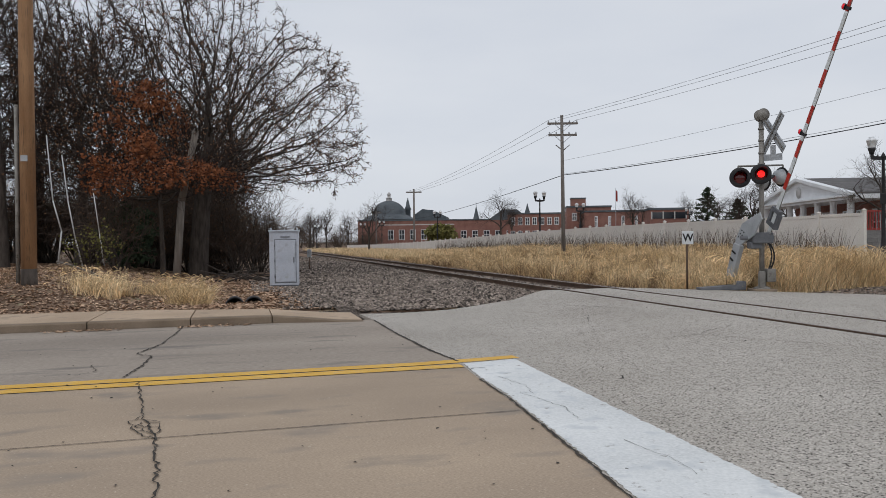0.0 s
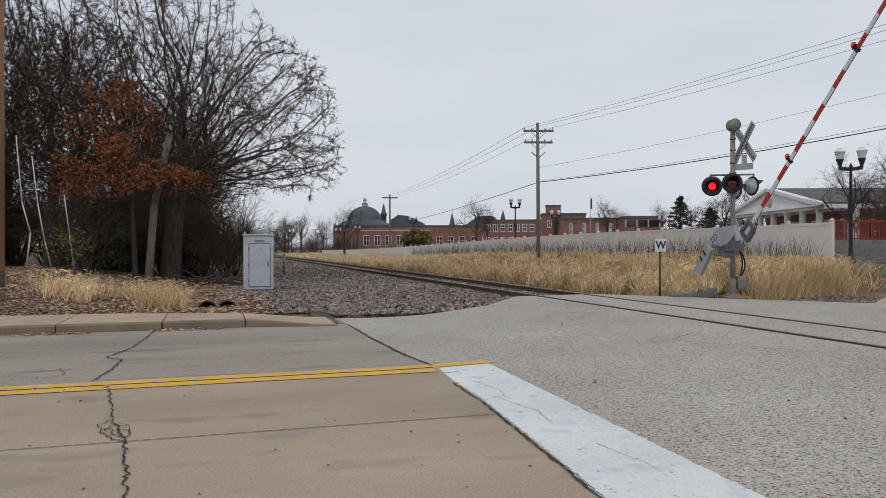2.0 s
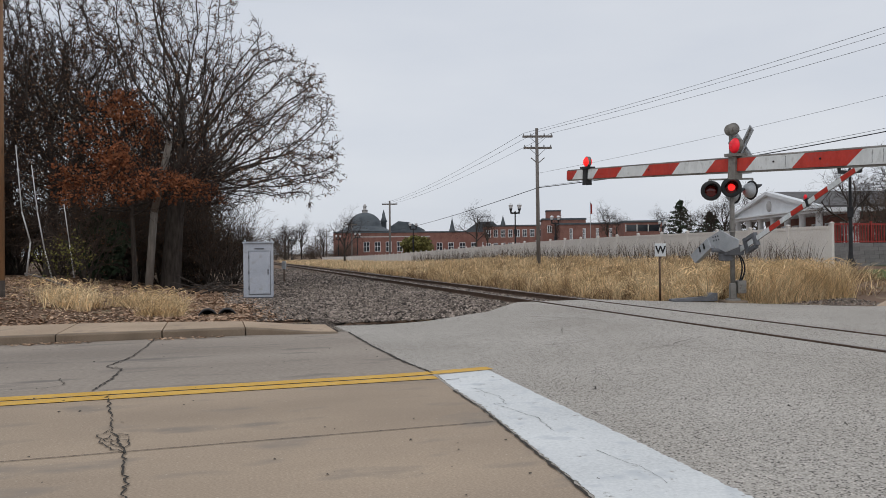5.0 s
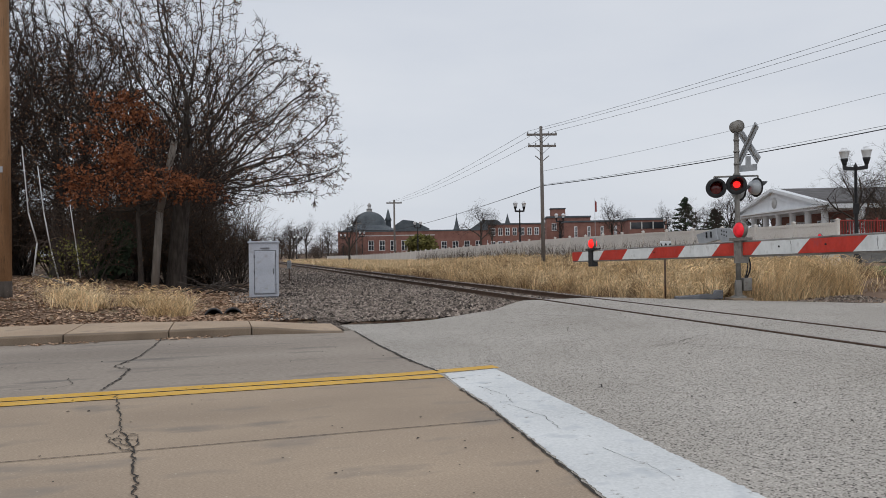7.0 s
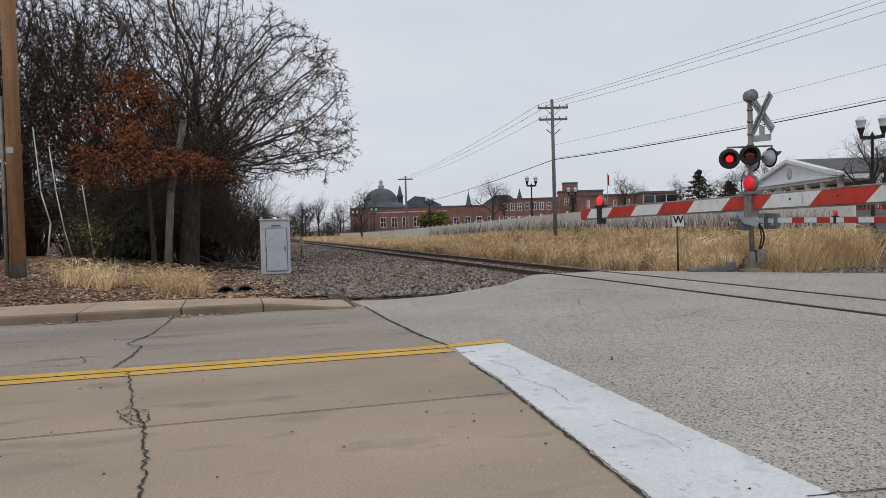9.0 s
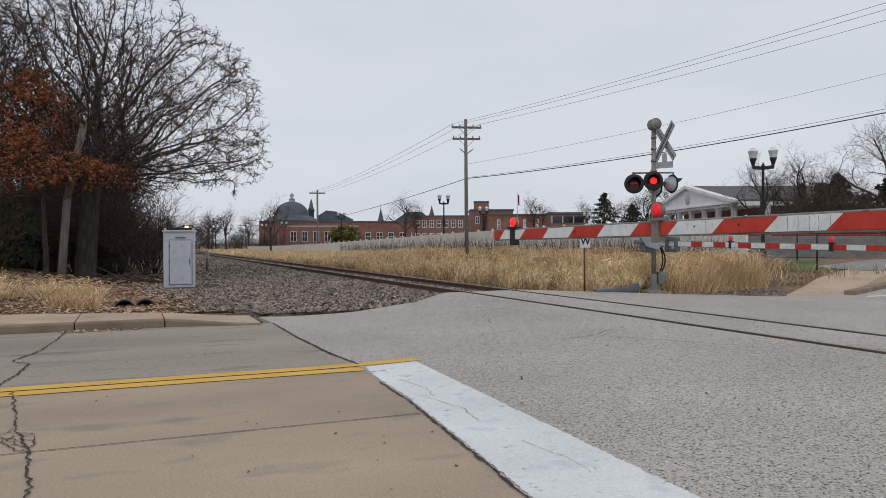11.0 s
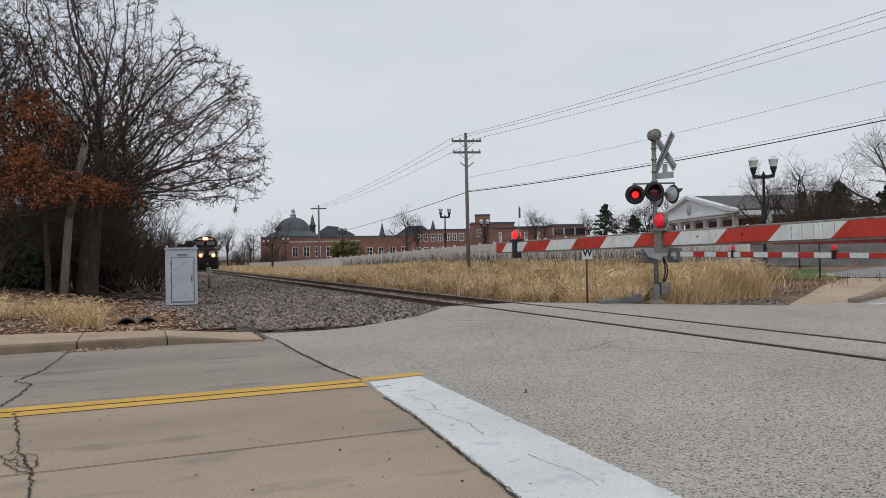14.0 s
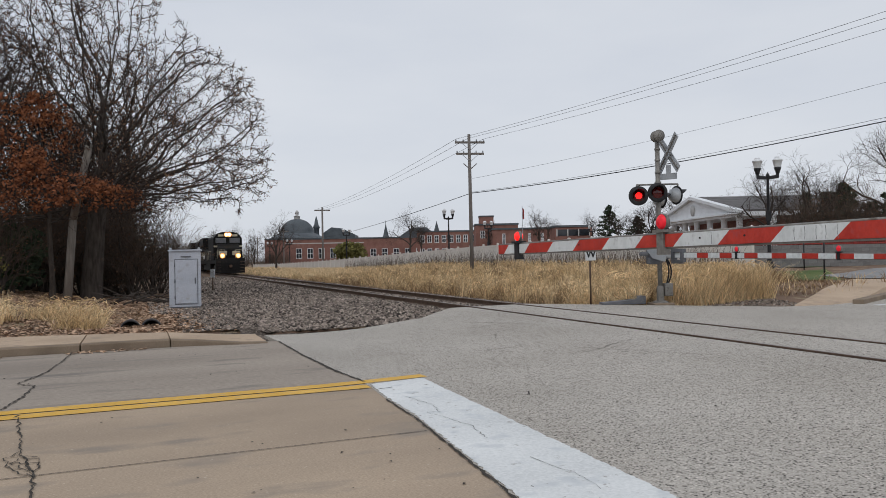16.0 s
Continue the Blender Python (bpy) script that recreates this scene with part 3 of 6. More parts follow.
# ---- signal cabinet ----
def signal_cabinet(m):
    t = thing("signal_cabinet", m, "pale grey steel signal cabinet with closed door on the ballast", "cabinet")
    w, d, h = 1.0, 0.75, 1.92
    box_part("body", (-w / 2, 0, 0.05), (w / 2, d, h), M_box, t, bevel=0.012)
    # added dark strip standing for the shadow under the cabinet
    box_part("plinth", (-w / 2 + 0.02, 0.02, -0.15), (w / 2 - 0.02, d - 0.02, 0.055), M_boxdark, t)
    box_part("roof", (-w / 2 - 0.035, -0.05, h), (w / 2 + 0.035, d + 0.04, h + 0.05), M_box, t, bevel=0.012)
    door = box_part("door", (-0.30, -0.03, 0.17), (0.39, 0.0, 1.62), M_box, t, "grey steel door", bevel=0.008)
    bm = bmesh.new()
    for lo, hi in (((-0.325, -0.012, 0.14), (-0.31, 0.003, 1.65)), ((0.40, -0.012, 0.14), (0.415, 0.003, 1.65)), ((-0.325, -0.012, 1.64), (0.415, 0.003, 1.655)), ((-0.325, -0.012, 0.135), (0.415, 0.003, 0.15))):
        cuboid(bm, lo, hi)
    part("door_seal", bm, M_boxdark, t, "dark rubber seal round the door")
    for z in (0.38, 0.92, 1.45):
        tube_part("hinge", (-0.315, -0.035, z - 0.06), (-0.315, -0.035, z + 0.06), 0.017, 0.017, M_boxdark, door, n=8)
    bm = bmesh.new()
    cuboid(bm, (0.31, -0.045, 0.86), (0.35, -0.03, 1.02))
    tube(bm, (0.33, -0.07, 0.95), (0.33, -0.07, 0.82), 0.013, 0.013, 8)
    tube(bm, (0.33, -0.03, 0.95), (0.33, -0.07, 0.95), 0.013, 0.013, 8)
    part("handle", bm, M_boxdark, door, "dark latch handle")
    box_part("vent", (-0.12, -0.036, 1.72), (0.2, -0.004, 1.75), M_boxdark, t)
    bm = bmesh.new()
    cuboid(bm, (0.02, -0.034, 0.30), (0.14, -0.03, 0.36))
    part("label_plate", bm, M_galv, door)
    for x in (-w / 2 + 0.05, w / 2 - 0.05):
        bm = bmesh.new()
        lathe(bm, [(0.028, 0), (0.04, 0.02), (0.04, 0.06), (0.028, 0.08)], 10, pose(x, 0.1, h + 0.045))
        part("lifting_eye", bm, M_galv, t)
    return t


signal_cabinet(pose(-5.56, 25.75, 0.06, 0, 0, 10))


# ---- crossing signal ----
def lamp_head(parent, name, m, back):
    """A round flasher with a black hood and disc, facing -y; the lit disc behind the lens swings away when off."""
    bm = bmesh.new()
    lathe(bm, [(0.0, 0.22), (0.10, 0.21), (0.17, 0.15), (0.21, 0.013)], 24, pose(0, 0, 0, -90, 0, 0))
    head = part(name, bm, back, parent, "round red flasher with a black hood", m=m)
    bm = bmesh.new()
    lathe(bm, [(0.158, -0.005), (0.25, -0.01), (0.262, 0.0), (0.25, 0.012), (0.158, 0.008)], 32, pose(0, 0, 0, -90, 0, 0))
    part("backing_disc", bm, M_black, head)
    bm = bmesh.new()
    n = 18
    prev = None
    for i in range(n + 1):
        a = radians(-30 + 240 * i / n)
        cur = [bm.verts.new((r * math.cos(a), y, r * math.sin(a))) for r, y in ((0.168, 0), (0.172, -0.30 * max(0.15, math.sin(a)) - 0.03), (0.164, -0.30 * max(0.15, math.sin(a)) - 0.03), (0.160, 0))]
        if prev:
            for q in range(4):
                bm.faces.new((prev[q], cur[q], cur[(q + 1) % 4], prev[(q + 1) % 4]))
        prev = cur
    part("hood", bm, M_black, head)
    bm = bmesh.new()
    lathe(bm, [(0.157, -0.002), (0.13, 0.018), (0.07, 0.032), (0.0, 0.037)], 24, pose(0, 0, 0, 90, 0, 0))
    part("lens", bm, M_redlens, head, "dark red glass lens")
    bm = bmesh.new()
    lathe(bm, [(0.092, 0.0), (0.08, 0.012), (0.045, 0.022), (0.0, 0.026)], 24, pose(0, 0, 0, 90, 0, 0))
    bulb = part("lit_disc", bm, M_redglow, head, "glowing red signal light", m=pose(0, -0.02, 0))
    return head, bulb


def gate_arm(parent, length, taper, stripe, phase, lamp_at, m, board=0.1, thick=0.03, lean=0.1):
    """A tapering striped arm along -y from its pivot, one panel per stripe."""
    arm = new("gate_arm")
    arm.parent = parent
    arm.matrix_basis = m
    arm["label"] = "long red and white striped gate arm"
    edges = [0.0]
    x = phase
    while x < length - 0.02:
        if x > 0.02:
            edges.append(x)
        x += stripe
    edges.append(length)
    for i in range(len(edges) - 1):
        y0, y1 = edges[i], edges[i + 1]
        def h(y):
            return (board * (1 - taper * y / length)) / 2
        l0, l1 = (0 if i == 0 else lean), (0 if i == len(edges) - 2 else lean)
        bm = bmesh.new()
        vs = []
        for x in (-thick / 2, thick / 2):
            for y, l, sg in ((y0, l0, -1), (y1, l1, -1), (y1, l1, 1), (y0, l0, 1)):
                yy = y - l * sg * 0.5
                vs.append(bm.verts.new((x, -yy, sg * h(yy))))
        for f in ((0, 1, 2, 3), (4, 7, 6, 5), (0, 4, 5, 1), (1, 5, 6, 2), (2, 6, 7, 3), (3, 7, 4, 0)):
            bm.faces.new([vs[k] for k in f])
        red = (len(edges) - i) % 2 == 0
        part("stripe_panel", bm, M_gatered if red else M_gatewhite, arm, "red reflective panel" if red else "white reflective panel")
    bm = bmesh.new()
    for sg in (-1, 1):
        n = 8
        for k in range(n):
            ya, yb = length * k / n, length * (k + 1) / n
            za, zb = sg * (board * (1 - taper * ya / length) / 2 + 0.004), sg * (board * (1 - taper * yb / length) / 2 + 0.004)
            tube(bm, (0, -ya, za), (0, -yb, zb), 0.009, 0.009, 6)
    part("edge_rail", bm, M_mast, arm, "thin aluminium edge of the arm")
    return arm


def arm_lamp(arm, y, z, radius, material, name="arm_lamp", metal=None):
    bm = bmesh.new()
    cuboid(bm, (-0.03, -y - 0.035, z - 0.15), (0.03, -y + 0.035, z + 0.01))
    cuboid(bm, (-0.045, -y - 0.06, z), (0.045, -y + 0.06, z + 0.02))
    base = part("lamp_bracket", bm, metal or M_black, arm, "clamp bracket of the lamp")
    bm = bmesh.new()
    lathe(bm, [(0.0, -0.035), (radius * 0.7, -0.03), (radius, -0.012), (radius, 0.012), (radius * 0.7, 0.03), (0, 0.035)], 20, pose(0, -y, z + 0.02 + radius, 0, 90, 0))
    part(name, bm, material, base, "red warning light on the arm")
    bm = bmesh.new()
    lathe(bm, [(radius * 1.02, -0.014), (radius * 1.1, -0.014), (radius * 1.1, 0.014), (radius * 1.02, 0.014)], 20, pose(0, -y, z + 0.02 + radius, 0, 90, 0))
    part("lamp_rim", bm, M_mast, base)
    return base


PIVOT_S, MAST_P, MAST_S, MAST_Z = 16.62, 13.12, 16.32, 0.17
signal = thing("crossing_signal", at(MAST_P, MAST_S, MAST_Z, -TURN), "aluminium level crossing signal mast with crossbuck, bell and four red flashers", "crossing signal")
box_part("foundation", (-0.28, -0.28, -0.4), (0.28, 0.28, 0.10), M_kerbface, signal, "concrete footing", bevel=0.02)
bm = bmesh.new()
lathe(bm, [(0.20, 0.10), (0.20, 0.13), (0.10, 0.17), (0.095, 0.5), (0.07, 0.52)], 20)
part("mast_base", bm, M_mast, signal)
tube_part("mast", (0, 0, 0.15), (0, 0, 4.45), 0.065, 0.062, M_mast, signal, n=20)
for z in (3.3, 3.62, 3.95, 4.25, 1.9, 1.2):
    tube_part("mast_clamp", (0, 0, z - 0.025), (0, 0, z + 0.025), 0.076, 0.076, M_mast, signal, n=16)
box_part("junction_box", (0.07, -0.16, 0.28), (0.30, 0.12, 0.62), M_mast, signal, "weathered aluminium junction box", bevel=0.02)
bm = bmesh.new()
lathe(bm, [(0, 0), (0.06, 0.01), (0.13, 0.05), (0.16, 0.09), (0.16, 0.10), (0.0, 0.10)], 24, pose(0, -0.05, 4.60, 90, 0, 0))
bell = part("bell", bm, M_mast, signal, "round grey warning bell")
bm = bmesh.new()
lathe(bm, [(0, 0), (0.15, 0.0), (0.16, 0.05), (0.1, 0.12), (0, 0.13)], 24, pose(0, 0.02, 4.60, -90, 0, 0))
part("bell_housing", bm, M_mast, bell)
for ang in (45, -45):
    bm = bmesh.new()
    cuboid(bm, (-0.66, -0.012, -0.115), (0.66, 0.012, 0.115))
    blade = part("crossbuck_blade", bm, M_galv, signal, "bare aluminium back of the crossbuck board", bevel=0.005, m=pose(0.36, 0.12, 4.14, 0, 0, -83) @ pose(0, 0.02 if ang > 0 else -0.02, 0, 0, ang, 0))
    bm = bmesh.new()
    cuboid(bm, (-0.64, -0.035, -0.02), (0.64, -0.012, 0.02))
    part("stiffener", bm, M_mast, blade)
bm = bmesh.new()
prism(bm, [(-0.24, 0.0), (0.24, 0.0), (0.24, 0.17), (0.07, 0.17), (0.07, 0.40), (-0.07, 0.40), (-0.07, 0.17), (-0.24, 0.17)], -0.01, 0.01, pose(0.36, 0.12, 3.44, 0, 0, -50))
part("track_count_sign", bm, M_galv, signal, "back of a small inverted T sign")
bm = bmesh.new()
tube(bm, (-0.62, -0.05, 3.28), (0.72, 0.35, 3.34), 0.025, 0.025, 10)
tube(bm, (0.0, 0.0, 3.25), (0.0, 0.0, 3.37), 0.09, 0.09, 12)
tube(bm, (-0.62, -0.05, 3.28), (-0.62, -0.05, 3.0), 0.025, 0.025, 8)
tube(bm, (0.72, 0.35, 3.34), (0.72, 0.35, 3.05), 0.025, 0.025, 8)
part("cross_arm", bm, M_mast, signal)
flashers = []
for nm, m in (("flasher", pose(-0.62, -0.16, 2.98, 0, 0, -14)), ("flasher", pose(-0.10, -0.20, 3.06, 0, 0, -14)), ("flasher", pose(0.20, 0.30, 2.92, 0, 0, 106)), ("flasher", pose(0.68, 0.36, 3.03, 0, 0, 106))):
    flashers.append(lamp_head(signal, nm, m, M_black if len(flashers) < 2 else M_galv))
# gate mechanism
bm = bmesh.new()
cuboid(bm, (-0.30, -0.22, 1.28), (0.22, 0.24, 1.56))
mech = part("gate_mechanism", bm, M_boxdark, signal, "dark grey cast gate machine housing", bevel=0.03)
ARM_LEN = 1.45 + 0.435 * 13
far_arm = gate_arm(signal, ARM_LEN, 0.25, 0.435, 1.45, None, pose(0, 0, 1.4), board=0.13, lean=0.0)
for y in (2.92, 5.87):
    arm_lamp(far_arm, y, 0.07, 0.06, M_reddim)
# pivot casting with its opening, then the plates and weights on the other side of the mast
bm = bmesh.new()
for y0, y1, z0, z1 in ((0.40, 0.50, -0.22, 0.18), (0.80, 0.90, -0.18, 0.16), (0.50, 0.80, -0.22, -0.13), (0.50, 0.80, 0.08, 0.17)):
    cuboid(bm, (-0.06, -y1, z0), (0.05, -y0, z1))
part("pivot_casting", bm, M_boxdark, far_arm, "dark cast pivot bracket with an opening")
bm = bmesh.new()
prism(bm, [(-0.80, 0.0), (-0.70, -0.16), (-0.17, -0.08), (0.37, 0.33), (0.42, 0.58), (-0.17, 0.54)], -0.02, 0.02, pose(-0.45, 0, 0, 0, 0, 90))
cw = part("counterweight_arm", bm, M_galv, far_arm, "grey drilled counterweight arm plate", bevel=0.008)
for k in range(3):
    for j in range(2):
        tube_part("bolt_hole", (-0.475, -0.02 + 0.11 * k, 0.34 + 0.10 * j + 0.03 * k), (-0.428, -0.02 + 0.11 * k, 0.34 + 0.10 * j + 0.03 * k), 0.026, 0.026, M_black, cw, n=8)
bm = bmesh.new()
prism(bm, [(0.36, 0.26), (1.27, 0.17), (1.42, 0.47), (0.44, 0.58)], -0.07, 0.05, pose(-0.45, 0, 0, 0, 0, 90))
weight = part("counterweight", bm, M_galv, cw, "thick grey counterweight plate", bevel=0.012)
for k in range(2):
    box_part("slot", (-0.53, 0.62 + 0.22 * k, 0.34), (-0.505, 0.66 + 0.22 * k, 0.50), M_black, weight)
bm = bmesh.new()
cuboid(bm, (-0.34, -0.12, 1.14), (-0.04, 0.12, 1.32))
part("gear_case", bm, M_boxdark, signal, "dark gear case below the gate shaft", bevel=0.03)
tube_part("gate_shaft", (-0.55, 0, 1.42), (0.30, 0, 1.42), 0.055, 0.055, M_boxdark, signal, n=12)
for a, b, c in (((0.16, -0.05, 1.3), (0.42, -0.1, 0.95), (0.16, -0.05, 0.55)), ((0.10, -0.08, 1.35), (0.30, -0.14, 1.0), (0.12, -0.08, 0.55))):
    bm = bmesh.new()
    last = Vector(a)
    for k in range(1, 9):
        f = k / 8
        q = Vector(a) * (1 - f) ** 2 + Vector(b) * 2 * f * (1 - f) + Vector(c) * f * f
        tube(bm, last, q, 0.022, 0.022, 8)
        last = q
    part("cable", bm, M_black, signal, "black flexible cable")
box_part("cable_box", (-0.13, -0.17, 0.14), (0.02, -0.07, 0.56), M_mast, signal, "grey cable entry box", bevel=0.015)

# the near gate, whose mast stands outside the picture
NEAR_PIVOT = (3.35, -1.8, 1.73)
near_gate = thing("gate_mast", at(NEAR_PIVOT[0] + 0.25, NEAR_PIVOT[1] - 0.1, 0.0), "aluminium gate mast with a long striped crossing gate arm", "crossing gate")
tube_part("mast", (0, 0, -0.1), (0, 0, 2.2), 0.065, 0.062, M_mast, near_gate, n=16)
box_part("foundation", (-0.25, -0.25, -0.2), (0.25, 0.25, 0.10), M_kerbface, near_gate, bevel=0.02)
box_part("gate_mechanism", (-0.2, -0.25, 1.35), (0.2, 0.25, 1.85), M_mast, near_gate, bevel=0.03)
NEAR_LEN = 8.33
near_arm = gate_arm(near_gate, NEAR_LEN, 0.05, 0.4064, 7.757 + 0.4064 - 0.4064 * 20, None, pose(0, 0, 0), board=0.088)
arm_lamp(near_arm, NEAR_LEN - 0.39, 0.05, 0.045, M_redglow)
near_flash = arm_lamp(near_arm, NEAR_LEN - 2.44, 0.055, 0.052, M_reddim, metal=M_mast)


# cracked sheeting and bolts on the near arm
for k, y in enumerate((4.53, 4.60, 4.66, 4.73, 4.80, 5.42)):
    bm = bmesh.new()
    z = -0.036
    while z < 0.03:
        z1 = z + 0.018
        w = 0.004 * math.sin(k * 3.1 + z * 160)
        cuboid(bm, (-0.0158, -y + w - 0.0012, z), (0.0158, -y + w + 0.0012, z1))
        z = z1
    part("sheeting_crack", bm, M_boxdark, near_arm, "fine dark crack in the sheeting")
for y in (5.15, 5.52, 6.9):
    tube_part("bolt", (-0.02, -y, 0.005), (0.02, -y, 0.005), 0.006, 0.006, M_black, near_arm, n=8)


# ---- trees ----
class Twigs:
    """Collects tapering tubes, thick ones for the trunk mesh and thin ones for the crown mesh."""

    def __init__(self, cut):
        self.cut, self.big, self.thin, self.leaf = cut, ([], []), ([], []), ([], [])
        self.tips = []

    def tube(self, pts, radii):
        verts, faces = self.big if radii[0] > self.cut else self.thin
        n = 7 if radii[0] > 0.08 else (4 if radii[0] > 0.02 else 3)
        base = len(verts)
        d = (pts[-1] - pts[0]).normalized()
        u = d.orthogonal().normalized()
        v = d.cross(u)
        ring = [(math.cos(2 * math.pi * i / n), math.sin(2 * math.pi * i / n)) for i in range(n)]
        for p, r in zip(pts, radii):
            for c, s in ring:
                verts.append((p.x + (u.x * c + v.x * s) * r, p.y + (u.y * c + v.y * s) * r, p.z + (u.z * c + v.z * s) * r))
        for k in range(len(pts) - 1):
            for i in range(n):
                a = base + k * n + i
                b = base + k * n + (i + 1) % n
                faces.append((a, b, b + n, a + n))

    def add_leaf(self, p, size, rnd):
        verts, faces = self.leaf
        b = len(verts)
        d = Vector((rnd.gauss(0, 1), rnd.gauss(0, 1), rnd.gauss(0, 1) - 0.4)).normalized()
        s = d.orthogonal().normalized() * size * 0.42
        d = d * size
        m = p + d * 0.5
        verts.extend([tuple(p), tuple(m + s), tuple(p + d), tuple(m - s)])
        faces.append((b, b + 1, b + 2, b + 3))


def grow(tw, rnd, pos, way, length, radius, level, levels, bend, up, spread, kids):
    segs = 5 if level < 2 else (4 if level < levels else 3)
    pts, radii = [pos.copy()], [radius]
    d = way.normalized()
    p = pos.copy()
    end = radius * (0.55 if level == 0 else 0.3)
    for i in range(segs):
        d = (d + Vector((rnd.gauss(0, bend), rnd.gauss(0, bend), rnd.gauss(0, bend) + up)) ).normalized()
        p = p + d * (length / segs)
        pts.append(p.copy())
        radii.append(radius + (end - radius) * (i + 1) / segs)
    tw.tube(pts, radii)
    if level >= levels:
        tw.tips.append(pts[-1])
        tw.tips.append(pts[-2])
        return
    n = kids[min(level, len(kids) - 1)]
    for k in range(n):
        f = (k + rnd.uniform(0.2, 0.9)) / n
        f = 0.25 + 0.75 * f if level else 0.35 + 0.65 * f
        i = min(int(f * segs), segs - 1)
        w = f * segs - i
        at_p = pts[i].lerp(pts[i + 1], w)
        r_here = radii[i] + (radii[i + 1] - radii[i]) * w
        along = (pts[i + 1] - pts[i]).normalized()
        side = along.orthogonal().normalized()
        side.rotate(Matrix.Rotation(k * 2.4 + rnd.uniform(-0.6, 0.6), 3, along))
        a = spread * rnd.uniform(0.7, 1.25)
        nd = along * math.cos(a) + side * math.sin(a)
        grow(tw, rnd, at_p, nd, length * rnd.uniform(0.5, 0.78) * (1.1 - 0.35 * f), max(r_here * rnd.uniform(0.45, 0.66), 0.0085), level + 1, levels, bend * 1.12, up * 0.9, spread, kids)


def bare_tree(name, m, label, seed, limbs, levels=4, kids=(5, 6, 6, 5), cut=0.03, leaf=None, trunk=None, bark=None, category="tree", group="", bend=0.16, up=0.03, spread=0.75, leaf_box=None):
    """limbs: (start height, direction, length, radius) of each main limb; trunk: (height, radius, lean)."""
    rnd = random.Random(seed)
    tw = Twigs(cut)
    if trunk:
        h, r, lean = trunk
        pts = [Vector((lean[0] * (i / 6) ** 1.3 + rnd.gauss(0, 0.03), lean[1] * (i / 6) ** 1.3, -0.3 + (h + 0.3) * i / 6)) for i in range(7)]
        tw.tube(pts, [r * (1.35 if i == 0 else 1.05 - 0.09 * i) for i in range(7)])
    for z, way, length, radius in limbs:
        f = z / trunk[0] if trunk else 0
        start = Vector((trunk[2][0] * f ** 1.3, trunk[2][1] * f ** 1.3, z)) if trunk else Vector((rnd.uniform(-0.1, 0.1), rnd.uniform(-0.1, 0.1), -0.1))
        grow(tw, rnd, start, Vector(way), length, radius, 0, levels, bend, up, spread, kids)
    t = thing(name, m, label, category, group)
    trunk_ob = data_part("trunk", *tw.big, bark or M_bark, t, "dark furrowed trunk and limbs")
    trunk_ob.data.polygons.foreach_set("use_smooth", [True] * len(tw.big[1]))
    if tw.thin[1]:
        data_part("crown", *tw.thin, M_twig, t, "crown of fine bare twigs")
    if leaf:
        count, size, material = leaf
        pool = [q for q in tw.tips if leaf_box is None or leaf_box(q)]
        for _ in range(count):
            q = rnd.choice(pool)
            tw.add_leaf(q + Vector((rnd.gauss(0, 0.07), rnd.gauss(0, 0.07), rnd.gauss(0, 0.06))), size * rnd.uniform(0.6, 1.3), rnd)
        data_part("leaves", *tw.leaf, material, t, "withered brown leaves still hanging")
    return t


def colonise(seed, inside, lo, hi, count, stem, step=0.32, reach=3.2, kill=0.6, jitter=0.18):
    """Grows limbs from the stem towards points strewn through a crown's volume. Returns places and parents."""
    rs = np.random.RandomState(seed)
    goal = rs.uniform(lo, hi, (count * 4, 3))
    goal = goal[[inside(*q) for q in goal]][:count]
    node = [np.array(q, float) for q in stem]
    parent = [-1] + list(range(len(stem) - 1))
    near = np.full(len(goal), 1e9)
    who = np.zeros(len(goal), int)

    def see(first):
        for k in range(first, len(node)):
            d = np.linalg.norm(goal - node[k], axis=1)
            m = d < near
            near[m], who[m] = d[m], k
    see(len(node) // 2)
    forks = collections.Counter()
    for turn in range(160):
        far = max(reach, near.min() + 0.5) if len(near) else 0
        live = near < far
        if not live.any():
            break
        src = who[live]
        way = goal[live] - np.array(node)[src]
        way /= np.linalg.norm(way, axis=1)[:, None]
        pull = collections.defaultdict(lambda: np.zeros(3))
        for k, w in zip(src, way):
            pull[k] += w
        first = len(node)
        for k, w in pull.items():
            if forks[k] >= 3:
                continue
            old = node[k] - node[parent[k]] if parent[k] >= 0 else np.array((0, 0, step))
            d = w / (np.linalg.norm(w) + 1e-6) + 0.55 * old / (np.linalg.norm(old) + 1e-6) + rs.normal(0, jitter, 3)
            node.append(node[k] + step * d / np.linalg.norm(d))
            parent.append(k)
            forks[k] += 1
        if len(node) == first:
            break
        see(first)
        keep = near > kill
        goal, near, who = goal[keep], near[keep], who[keep]
    return node, parent


